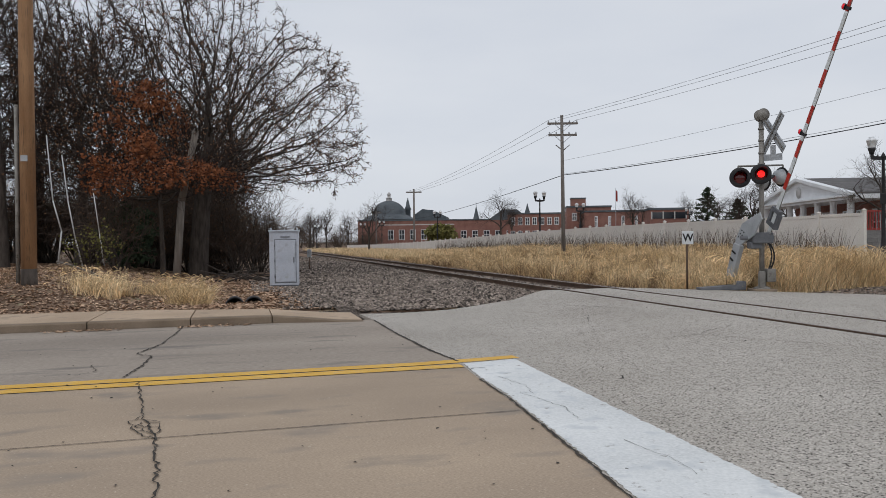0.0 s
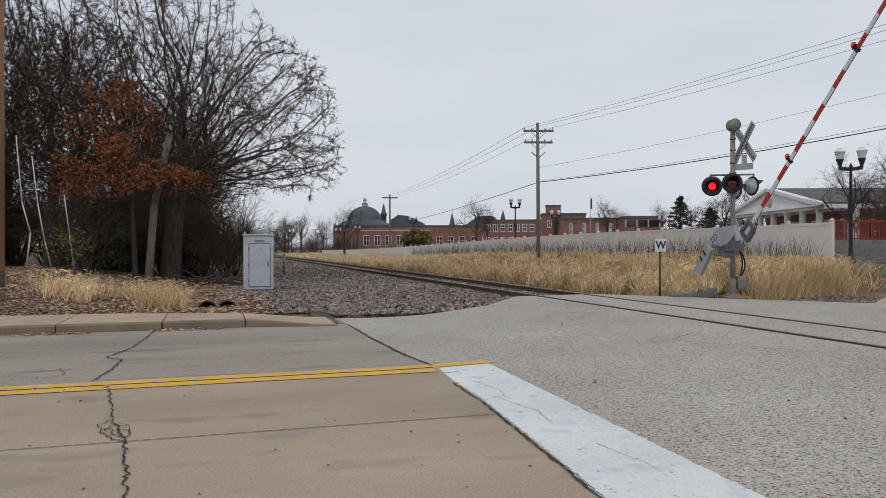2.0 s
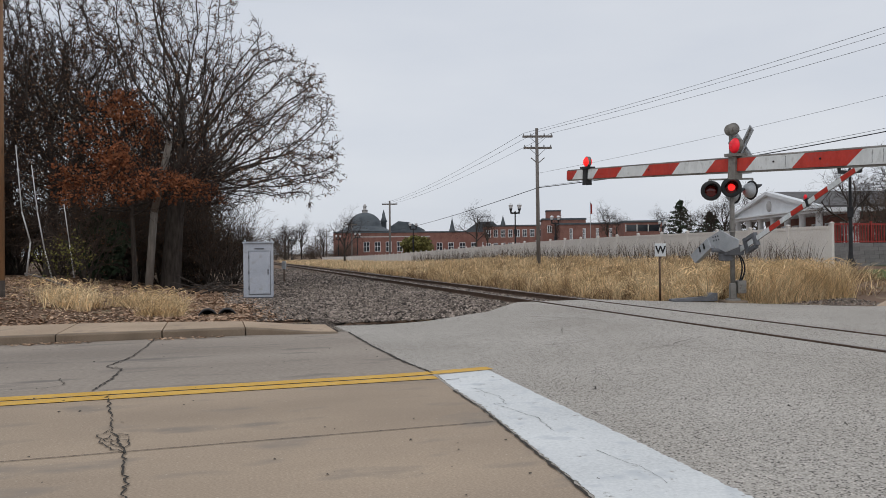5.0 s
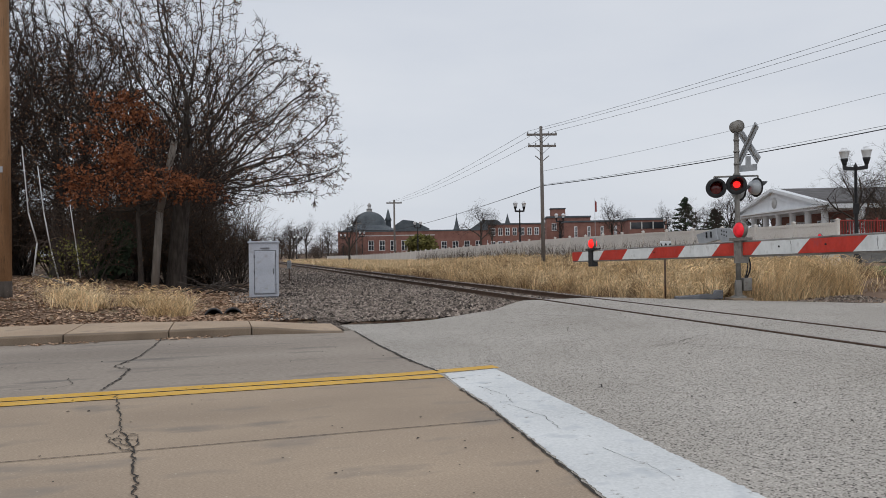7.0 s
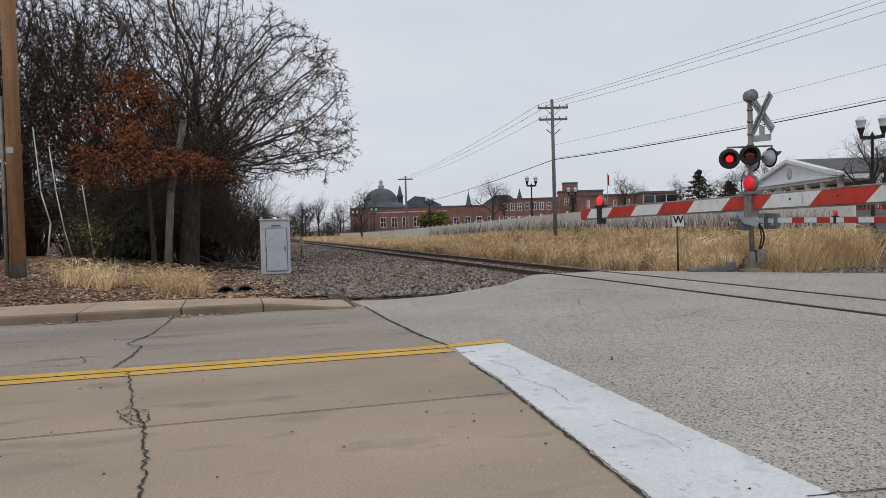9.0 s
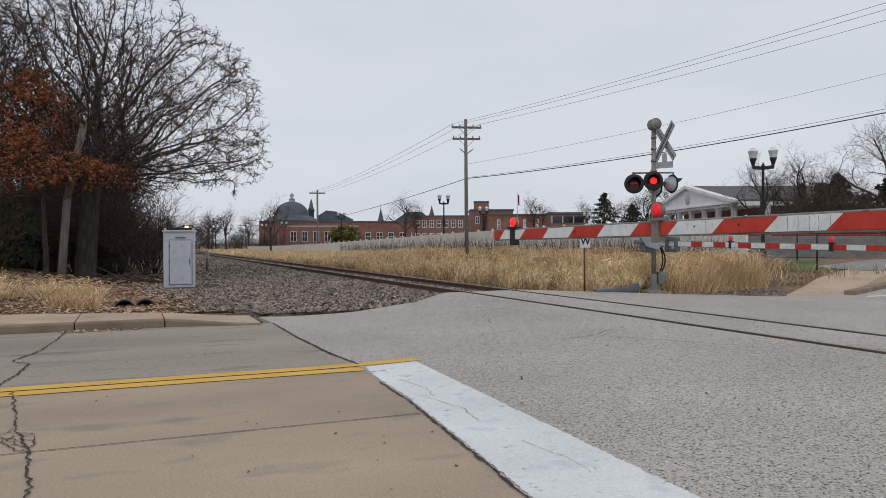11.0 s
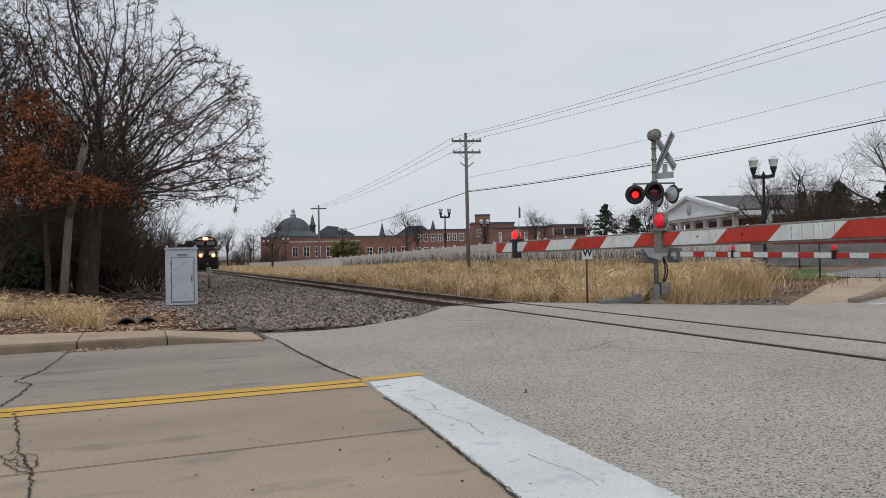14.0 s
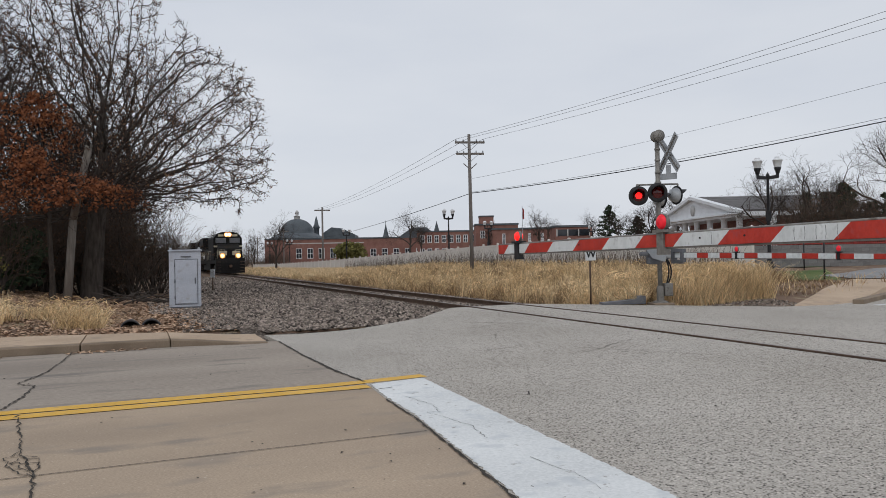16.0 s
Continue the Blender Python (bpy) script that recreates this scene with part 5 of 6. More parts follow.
blades("dry_grass", rooted(sp), [rs.uniform(0.55, 1.4) for _ in sp], M_straw, "dense clump of tall pale dead grass beside the signal", "dry grass", 0.006, 0.42, 33, 0.25)
sp = scatter(11000, (12.0, 24.0, 17, 60), lambda p, s, r: bank_keep(p, s, r) and noise.noise((p * 0.35, s * 0.35, 19)) > 0.05, 34, 1.4)
blades("brown_weeds", rooted(sp), [rs.uniform(0.3, 0.72) for _ in sp], M_strawdark, "brown withered weeds among the grass", "weeds", 0.010, 0.8, 34, 0.3)
sp = scatter(2600, (22.2, 24.4, 25, 85), lambda p, s, r: noise.noise((s * 0.5, 2, 0)) + r.uniform(-0.4, 0.5) > -0.1, 35, 1.2)
blades("weed_stalks", rooted(sp), [rs.uniform(0.8, 1.6) for _ in sp], M_stalk, "dark dead weed stalks standing along the fence", "weeds", 0.010, 0.25, 35)
sp = scatter(2300, (-4.2, -0.7, 19.4, 23.6), lambda p, s, r: noise.noise((p * 0.6, s * 0.5, 3)) + r.uniform(-0.25, 0.35) > 0.12, 36)
blades("dry_grass", rooted(sp), [rs.uniform(0.25, 0.62) for _ in sp], M_straw, "drooping yellow dead grass in front of the wood", "dry grass", 0.007, 0.75, 36, 0.75)
sp = scatter(1500, (-17, -5.5, 19.5, 27), lambda p, s, r: noise.noise((p * 0.5, s * 0.5, 13)) + r.uniform(-0.3, 0.3) > 0.12, 37)
blades("dry_grass", rooted(sp), [rs.uniform(0.12, 0.42) for _ in sp], M_strawdark, "short tan dead grass on the wooded verge", "dry grass", 0.008, 0.9, 37, 0.5)
sp = scatter(4500, (11.4, 13.2, 17.5, 90), lambda p, s, r: s > road_edge(p) + 0.3, 38, 1.8)
blades("dry_grass", rooted(sp), [rs.uniform(0.08, 0.25) for _ in sp], M_strawdark, "short trampled grass beside the ballast", "dry grass", 0.008, 0.9, 38)
sp = scatter(2600, (17, 24.5, 15.8, 22.5), lambda p, s, r: s > 16.6 and s > road_edge(p) + 2.0, 39)
blades("dry_grass", rooted(sp), [rs.uniform(0.04, 0.16) for _ in sp], M_strawdark, "thin mown winter grass near the pavement", "dry grass", 0.012, 0.9, 39)


def scraps(name, spots, size, material, label, category, seed, height):
    """Small folded leaves lying about."""
    rnd = random.Random(seed)
    verts, faces = [], []
    for p, s in spots:
        b = len(verts)
        c = at(p, s, height(p, s) + 0.012).translation
        a, l = rnd.uniform(0, 6.28), size * rnd.uniform(0.6, 1.4)
        d = Vector((math.cos(a), math.sin(a), rnd.uniform(-0.1, 0.35))) * l
        e = Vector((-math.sin(a), math.cos(a), rnd.uniform(0.1, 0.7))) * l * 0.45
        f = Vector((math.sin(a), -math.cos(a), rnd.uniform(0.0, 0.6))) * l * 0.45
        verts += [tuple(c - d * 0.5), tuple(c + e), tuple(c + d * 0.5), tuple(c + f)]
        faces += [(b, b + 1, b + 2), (b, b + 2, b + 3)]
    return tagged(data_part(name, verts, faces, material), label, category, kind="stuff")


sp = scatter(30000, (-19, 2.2, 16.5, 27), lambda p, s, r: s > 17.35 - 0.9 * smooth(-3, 1.5, p), 41, 1.5)
scraps("fallen_leaves", sp, 0.085, M_litter, "fallen tan oak leaves covering the verge", "fallen leaves", 41, ground_z)
sp = scatter(13000, (-15, 1.5, 27, 38), lambda p, s, r: True, 44, 1.2)
scraps("fallen_leaves", scatter(2200, (-1.5, 1.5, 18.2, 32), lambda p, s, r: r.random() < 1.1 - 0.6 * smooth(0.3, 1.5, p), 47), 0.10, M_litter, "brown leaves strewn between the wood and the ballast", "fallen leaves", 47, lambda p, s: max(ground_z(p, s), 0.0) + 0.02)
scraps("fallen_leaves", sp, 0.12, M_litter, "fallen brown leaves under the trees", "fallen leaves", 44, ground_z)
sp = scatter(420, (-11, 0.2, 14.72, 14.99), lambda p, s, r: noise.noise((p * 0.9, 0, 5)) + r.uniform(-0.3, 0.3) > 0.05, 42)
scraps("fallen_leaves", sp, 0.07, M_litter, "brown leaves gathered in the gutter at the kerb", "fallen leaves", 42, lambda p, s: 0.0)
sp = scatter(260, (-9, 8, 2, 14.6), lambda p, s, r: True, 43)
scraps("road_debris", sp, 0.028, M_crack, "small dark bits of dirt and leaves on the road", "debris", 43, lambda p, s: max(0, road_z(p)) - 0.005)


def stones(name, spots, lo, hi, label, seed, height):
    rnd = random.Random(seed)
    verts, faces = [], []
    for p, s in spots:
        b = len(verts)
        c = at(p, s, height(p, s)).translation
        r = rnd.uniform(lo, hi)
        for d in ((1, 0, 0), (-1, 0, 0), (0, 1, 0), (0, -1, 0), (0, 0, 1), (0, 0, -0.6)):
            verts.append((c.x + (d[0] + rnd.uniform(-0.35, 0.35)) * r, c.y + (d[1] + rnd.uniform(-0.35, 0.35)) * r, c.z + (d[2] * 0.75 + rnd.uniform(-0.2, 0.3)) * r))
        for f in ((0, 2, 4), (2, 1, 4), (1, 3, 4), (3, 0, 4), (2, 0, 5), (1, 2, 5), (3, 1, 5), (0, 3, 5)):
            faces.append((b + f[0], b + f[1], b + f[2]))
    return tagged(data_part(name, verts, faces, M_stone), label, "gravel", kind="stuff")


def bed_keep(p, s, rnd):
    return s > road_edge(p) + 0.06 and (p > 0.9 + 1.2 * rnd.random() or s > 24) and not (abs(p - 8.5) < 0.09 or abs(p - 10.0) < 0.09)


sp = scatter(24000, (0.4, 11.8, 15.8, 34), bed_keep, 51, 1.25)
stones("ballast_stones", sp, 0.026, 0.07, "angular brown-grey ballast stones", 51, bed_z)
sp = scatter(9000, (1.5, 11.6, 34, 75), bed_keep, 52, 1.4)
stones("ballast_stones", sp, 0.04, 0.08, "angular brown-grey ballast stones farther up the track", 52, bed_z)
sp = scatter(700, (11.6, 13.0, 17.2, 18.6), lambda p, s, r: s > road_edge(p), 53)
stones("pale_gravel", sp, 0.02, 0.05, "pale loose gravel at the signal's foot", 53, lambda p, s: ground_z(p, s))
sp = scatter(1500, (14.0, 17.0, 14.6, 16.4), lambda p, s, r: s > road_edge(p) + 0.02 and s > p * 0.66 + 3.7, 54)
stones("pale_gravel", sp, 0.015, 0.04, "loose gravel along the road edge", 54, lambda p, s: max(ground_z(p, s), 0.0))


# ---- small things by the track ----
for p in (-0.12, 0.36):
    pipe = thing("culvert_pipe", at(p, 19.9, -0.03), "black plastic culvert pipe end half buried in gravel", "culvert pipe", "culvert pipes")
    bm = bmesh.new()
    # the back is closed by an added disc that keeps light out of the bore
    lathe(bm, [(0.20, 0.0), (0.225, 0.0), (0.225, 0.45), (0.0, 0.45), (0.0, 0.4), (0.20, 0.4), (0.20, 0.0)], 28, pose(0, 0, 0, -90, 0, 0))
    part("pipe", bm, M_black, pipe)
    bm = bmesh.new()
    lathe(bm, [(0.226, -0.01), (0.245, -0.01), (0.245, 0.05), (0.226, 0.05), (0.226, -0.01)], 28, pose(0, 0, 0, -90, 0, 0))
    part("rim", bm, M_roofgrey, pipe, "dark grey end ring")

wsign = thing("whistle_sign", pose(6.85, 20.8, 0.12, 0, 0, 10), "white whistle-post sign with a black W on a rusty post", "sign")
tube_part("post", (0, 0, -0.3), (0, 0, 1.66), 0.028, 0.028, M_rail, wsign, n=8)
box_part("plate", (-0.17, -0.05, 1.31), (0.17, -0.032, 1.68), M_trim, wsign, "white sign plate", bevel=0.006)
tc = bpy.data.curves.new("letter", "FONT")
tc.body, tc.size, tc.align_x, tc.align_y, tc.extrude = "W", 0.30, "CENTER", "CENTER", 0.003
tc.offset = 0.008
tc.materials.append(M_black)
letter = new("letter", tc)
letter.parent = wsign
letter.matrix_basis = pose(0, -0.056, 1.49, 90, 0, 0)
letter["label"] = "black letter W"

mpost = thing("marker_post", pose(-7.45, 41.0, 0.05), "thin track-side post with a small grey box", "post")
tube_part("post", (0, 0, -0.3), (0, 0, 1.2), 0.035, 0.035, M_rail, mpost, n=8)
box_part("box", (-0.11, -0.1, 0.72), (0.11, 0.08, 1.15), M_galv, mpost, bevel=0.01)

beam = thing("steel_beam", at(12.35, 17.75, ground_z(12.35, 17.75) + 0.06, -70), "short dark steel beam lying in the gravel", "beam")
bm = bmesh.new()
prism(bm, [(-0.08, -0.1), (0.08, -0.1), (0.08, -0.07), (0.015, -0.06), (0.015, 0.06), (0.05, 0.08), (0.05, 0.1), (-0.05, 0.1), (-0.05, 0.08), (-0.015, 0.06), (-0.015, -0.06), (-0.08, -0.07)], -0.75, 0.75, pose(0, 0, 0.02, 2, 0, 0))
part("section", bm, M_rail, beam)


def bent_branch(name, pts, r, material, label, category):
    bm = bmesh.new()
    for i, (a, b) in enumerate(zip(pts, pts[1:])):
        f = 1 - i / len(pts) * 0.6
        tube(bm, a, b, r * f, r * (f - 0.6 / len(pts)), 8)
    me = bpy.data.meshes.new(name)
    bm.to_mesh(me)
    bm.free()
    me.materials.append(material)
    return tagged(new(name, me), label, category)


def on_ground(x, y, dz):
    return (x, y, ground_at(x, y) + dz)


bent_branch("fallen_branch", [on_ground(-13.2, 25.2, 0.35), on_ground(-12.2, 24.3, 0.28), on_ground(-11.1, 23.6, 0.14), on_ground(-10.4, 23.0, 0.05)], 0.035, M_barkpale, "pale fallen branch lying on the verge", "branch")
bent_branch("fallen_branch", [on_ground(-11.6, 24.0, 0.22), on_ground(-11.0, 23.2, 0.2), on_ground(-10.3, 22.2, 0.05)], 0.03, M_barkpale, "pale fallen branch lying on the verge", "branch")
for pts, r in (([(-14.1, 27.0, 0.9), (-13.95, 27.0, 2.1), (-14.25, 27, 3.2), (-14.45, 27.0, 5.6)], 0.034), ([(-13.3, 27.2, 0.8), (-13.55, 27.2, 1.8), (-13.8, 27.2, 3.2), (-14.0, 27.2, 4.9)], 0.03), ([(-12.6, 27.4, 0.8), (-12.75, 27.4, 2.0), (-12.95, 27.4, 3.5)], 0.026)):
    bent_branch("pale_sapling", pts, r, M_stoneband, "thin pale dead sapling stem leaning in the thicket", "sapling")
for i in range(14):
    rb = random.Random(60 + i)
    x, y = -7.6 + rb.uniform(-1.3, 1.2), 28.6 + rb.uniform(-1.2, 2.0)
    a = rb.uniform(0, 3.1)
    bent_branch("brush_branch", [on_ground(x - math.cos(a), y - math.sin(a) * 0.5, 0.1), on_ground(x, y, rb.uniform(0.2, 0.5)), on_ground(x + math.cos(a), y + math.sin(a) * 0.5, rb.uniform(0.1, 0.8))], 0.03, M_bark, "dark fallen limb in a brush pile", "branch")

bm = bmesh.new()
prism(bm, [(0, 0), (1.2, 0), (1.2, 0.22), (1.05, 0.22), (0.95, 0.12), (0, 0.06)], -0.18, 0.18)
tagged(part("steel_wedge", bm, M_boxdark, None, bevel=0.01, m=pose(6.75, 19.6, 0.23)), "dark grey steel wedge lying in pale gravel by the track", "metal wedge")

bare_tree("shrub", pose(-12.7, 26.6, ground_at(-12.7, 26.6)), "small shrub with a few yellow-green leaves", 71,
          [(0, (math.cos(a) * 0.6, math.sin(a) * 0.6, 1), 1.3, 0.014) for a in (0, 1.2, 2.4, 3.7, 5)], levels=2, kids=(6, 5), cut=0.01, category="shrub", leaf=(500, 0.08, M_olive))

# dark evergreen understorey inside the wood
def leaf_cloud(name, m, label, category, radius, count, size, material, seed, shape=None, group=""):
    rnd = random.Random(seed)
    tw = Twigs(0.0)
    tw.tube([Vector((0, 0, -0.4)), Vector((0, 0, radius[2] * 0.8))], [0.12, 0.05])
    while len(tw.leaf[1]) < count:
        d = Vector((rnd.gauss(0, 1), rnd.gauss(0, 1), rnd.gauss(0, 1))).normalized() * rnd.random() ** 0.4
        k = 0.75 + 0.5 * noise.noise(d * 2.2 + Vector((seed, 0, 0)))
        q = Vector((d.x * radius[0] * k, d.y * radius[1] * k, radius[2] * (1 + d.z * k)))
        if shape and not shape(q, rnd):
            continue
        tw.add_leaf(q, size * rnd.uniform(0.6, 1.4), rnd)
    t = thing(name, m, label, category, group)
    data_part("trunk", *tw.big, M_bark, t)
    data_part("foliage", *tw.leaf, material, t)
    return t


leaf_cloud("cedar", pose(-13.9, 32.5, ground_at(-13.9, 32.5)), "dark evergreen cedar inside the wood", "tree", (1.6, 1.3, 1.5), 2600, 0.2, M_evergreen, 81)
leaf_cloud("shrub", pose(-0.5, 142, 0.8), "rounded olive-green evergreen shrub by the fence", "shrub", (3.7, 2.5, 2.2), 2600, 0.55, M_olive, 82)


def conifer(m, height, seed, label, width=0.33, each=40, size=0.42):
    rnd = random.Random(seed)
    tw = Twigs(0.0)
    tw.tube([Vector((0, 0, -0.5)), Vector((0, 0, height * 0.95))], [height * 0.02, 0.03])
    n = int(height * 6)
    for i in range(n):
        f = 0.08 + 0.92 * i / n
        z = height * f
        reach = height * width * (1 - f) ** 0.85 * rnd.uniform(0.6, 1.1) + 0.15
        a = i * 2.4
        for k in range(each):
            g = rnd.random() ** 0.7
            q = Vector((math.cos(a) * reach * g + rnd.gauss(0, 0.12) * reach * 0.6, math.sin(a) * reach * g + rnd.gauss(0, 0.12) * reach * 0.6, z - 0.25 * reach * g + 0.15 * g * g * reach + rnd.gauss(0, 0.08)))
            tw.add_leaf(q, size * rnd.uniform(0.6, 1.3), rnd)
    t = thing("conifer", m, label, "tree", "conifers behind the fence")
    data_part("trunk", *tw.big, M_bark, t)
    data_part("foliage", *tw.leaf, M_evergreen, t)
    return t


pine = conifer(pose(41.2, 115.5, 2.6), 6.9, 91, "dark green conifer with a pointed top and layered boughs", 0.6, 110, 0.27)
copy_thing(pine, pose(47.0, 118, 2.6, 0, 0, 70) @ Matrix.Diagonal((1.0, 1.0, 0.75, 1)))
copy_thing(pine, pose(51.0, 118, 2.6, 0, 0, 170) @ Matrix.Diagonal((0.9, 0.9, 0.68, 1)))
arbor = conifer(pose(33.6, 51.4, 1.2), 4.7, 92, "tall dark columnar evergreen", 0.26, 130, 0.2)
for i in range(9):
    k = 0.9 + 0.16 * math.sin(i * 2.3)
    copy_thing(arbor, pose(35.2 + 1.55 * i, 51.2 - 0.15 * i + 0.5 * math.sin(i * 1.7), 1.2, 0, 0, i * 77) @ Matrix.Diagonal((1.6, 1.6, k * 1.12, 1)))
for i in range(9):
    k = 1.0 + 0.2 * math.sin(i * 1.9)
    copy_thing(wood_c, pose(29.2 + 0.85 * i, 46.6 + 0.9 * math.sin(i * 2.7), 1.0, 0, 0, i * 67) @ Matrix.Diagonal((k, k, k, 1)))

# bare scrub closing the distance beyond the track
for i in range(26):
    x = -58 + 1.6 * i
    k = 1.1 + 0.35 * math.sin(i * 2.1)
    copy_thing(wood_c, pose(x, 215 + 6 * math.sin(i * 1.3), -0.2, 0, 0, i * 53) @ Matrix.Diagonal((1.5, 1.5, k, 1)))

# bare trees behind the fence and in the distance
far_a = bare_tree("tree", pose(9.6, 125, 1.2), "bare deciduous tree behind the fence", 95,
                  [(2.2, (0.7, 0, 0.7), 3.8, 0.10), (2.6, (-0.7, 0.2, 0.7), 3.8, 0.10), (3.2, (0.3, -0.4, 1), 3.8, 0.10), (3.8, (-0.2, 0.3, 1), 3.6, 0.09), (2.4, (0.1, 0.7, 0.8), 3.4, 0.08), (3.0, (-0.4, -0.6, 0.8), 3.4, 0.08)],
                  levels=3, kids=(6, 6, 5), trunk=(4.4, 0.2, (0.1, 0)), group="bare trees in the distance", bend=0.18)
rnd = random.Random(8)
for x, y, z, k in ((33.8, 132, 2.0, 0.95), (37.0, 138, 2.2, 0.8), (44, 133, 2.2, 0.85), (-28.5, 180, 0.2, 1.15), (-31, 176, 0.2, 1.05), (-24.5, 190, 0.2, 1.0), (-36, 200, 0, 1.1), (12.5, 135, 1.5, 0.75), (28, 150, 2.0, 0.75),
                   (-47, 260, 0, 1.2), (-60, 300, 0, 1.3), (-75, 330, 0, 1.3), (-90, 350, 0, 1.4), (-11.9, 118, -0.6, 1.05), (-40, 220, 0, 1.0), (-55, 240, 0, 1.1),
                   (28.8, 48.5, 1.2, 0.72), (31.5, 48.0, 1.2, 0.78), (34.0, 49, 1.2, 0.7), (43.8, 55.5, 1.2, 1.25), (50, 57, 1.2, 1.1)):
    copy_thing(far_a, pose(x, y, z, 0, 0, rnd.uniform(0, 360)) @ Matrix.Diagonal((k, k, k, 1)))
for i in range(16):
    x = 41 + 2.6 * i + rnd.uniform(-1, 1)
    copy_thing(far_a, pose(x, 112 - 0.35 * i + rnd.uniform(-5, 5), 1.0, 0, 0, rnd.uniform(0, 360)) @ Matrix.Diagonal((1, 1, rnd.uniform(0.85, 1.15), 1)))
for i in range(26):
    x = -130 + 14 * i + rnd.uniform(-5, 5)
    copy_thing(far_a, pose(x, 420 + rnd.uniform(-30, 30), 0, 0, 0, rnd.uniform(0, 360)) @ Matrix.Diagonal((1.7, 1.7, rnd.uniform(1.0, 1.5), 1)))


# ---- town behind the fence ----
def window_unit(parent, w, h, m, arch=False):
    win = new("window")
    win.parent = parent
    win.matrix_basis = m
    win["label"] = "white-framed dark window"
    bm = bmesh.new()
    for lo, hi in (((-w / 2, -0.06, 0), (-w / 2 + 0.12, 0.06, h)), ((w / 2 - 0.12, -0.06, 0), (w / 2, 0.06, h)), ((-w / 2 + 0.12, -0.06, h - 0.12), (w / 2 - 0.12, 0.06, h)), ((-w / 2 + 0.12, -0.06, 0), (w / 2 - 0.12, 0.06, 0.12)), ((-0.05, -0.05, 0.12), (0.05, 0.05, h - 0.12)), ((-w / 2 + 0.12, -0.045, h * 0.5), (-0.05, 0.045, h * 0.5 + 0.1)), ((0.05, -0.045, h * 0.5), (w / 2 - 0.12, 0.045, h * 0.5 + 0.1))):
        cuboid(bm, lo, hi)
    part("window_frame", bm, M_trim, win)
    box_part("pane", (-w / 2 + 0.12, -0.02, 0.12), (w / 2 - 0.12, 0.0, h - 0.12), M_pane, win)
    return win


def block(name, m, w, d, h, label, rows=(), coping=True, category="building", material=None):
    """A flat-roofed building: front face at y = 0, w wide along x. rows: (sill height, window width, height, count, margin)."""
    t = thing(name, m, label, category, "brick buildings of the town")
    box_part("wall", (0, 0, -3), (w, d, h), material or M_brick, t, "red brick wall")
    if coping:
        box_part("coping", (-0.15, -0.15, h), (w + 0.15, d + 0.15, h + 0.35), M_slate, t, "dark roof edge")
    for z, ww, wh, n, margin in rows:
        for i in range(n):
            x = margin + (w - 2 * margin) * (i + 0.5) / n
            window_unit(t, ww, wh, pose(x, -0.03, z))
    return t


dome_hall = block("domed_hall", pose(-25.4, 219.5, 0.4, 0, 0, -4), 29.5, 26, 7.2, "red brick hall with a dark slate dome and lantern", ((1.6, 1.7, 3.0, 4, 8.2),))
bm = bmesh.new()
lathe(bm, [(6.9, -0.2), (6.9, 1.0), (6.5, 1.05)], 32, pose(7.4, 14, 7.4))
part("drum", bm, M_stoneband, dome_hall, "pale stone band under the dome")
bm = bmesh.new()
lathe(bm, [(8.8, 0.3), (5.6, 1.9)] + [(5.2 * math.cos(a), 1.9 + 4.5 * math.sin(a)) for a in np.linspace(0, 1.45, 10)] + [(0, 6.4)], 32, pose(7.4, 14, 7.6))
part("dome", bm, M_slate, dome_hall, "grey-green slate dome")
bm = bmesh.new()
lathe(bm, [(0.9, 0), (0.9, 0.9), (1.1, 1.0), (0.5, 1.1), (0.5, 1.9), (0.7, 2.0), (0.3, 2.7), (0.0, 3.0)], 14, pose(7.4, 14, 13.8))
part("lantern", bm, M_stoneband, dome_hall, "small pale lantern")
bm = bmesh.new()
prism(bm, [(14.5, 7.5), (25.0, 7.5), (25.0, 9.0), (21.0, 11.0), (17.5, 11.4), (14.5, 9.4)], 18, 34)
part("side_roof", bm, M_slate, dome_hall, "grey hipped roof")
bm = bmesh.new()
lathe(bm, [(0.9, 0), (0.9, 2.2), (1.2, 2.4), (0.7, 3.4), (0.5, 4.6), (0.1, 6.0), (0, 6.2)], 10, pose(12.6, 20, 9.0))
part("turret", bm, M_slate, dome_hall, "small pointed turret")
box_part("parapet_band", (6.0, -0.06, 5.9), (29.0, -0.0, 6.2), M_stoneband, dome_hall)
mid_hall = block("brick_hall", pose(3.0, 205, 0.4, 0, 0, -6), 21, 18, 6.8, "low red brick building with pale stone trim", ((1.6, 1.6, 2.4, 6, 1.0),))
wing = block("school_wing", pose(16.0, 184.6, 1.0, 0, 0, -8), 17.0, 12, 7.0, "long two-storey dark brick wing with pale window frames", ((1.0, 1.1, 1.9, 9, 0.4), (4.3, 1.1, 1.9, 9, 0.4)))
tower = block("brick_tower", pose(26.4, 158, 1.0, 0, 0, -7), 9.2, 9, 7.4, "red brick block with a taller square tower", ((4.6, 1.0, 1.6, 4, 0.5),))
box_part("tower", (0.9, 1.0, 7.4), (4.0, 4.5, 9.3), M_brick, tower, "square brick tower")
box_part("tower_coping", (0.8, 0.9, 9.3), (4.1, 4.6, 9.55), M_slate, tower)
low = block("brick_hall", pose(28.2, 148, 1.0, 0, 0, -7), 12.4, 9, 6.0, "low red brick building with narrow windows", ((3.0, 0.6, 2.2, 4, 1.0),))
flat = block("flat_roofed_building", pose(35.3, 126.6, 1.4, 0, 0, -7), 6.4, 6, 5.1, "flat-roofed building with a wide dark window band", ())
box_part("window_band", (0.3, -0.08, 3.6), (6.1, -0.01, 4.7), M_pane, flat, "dark glass band")
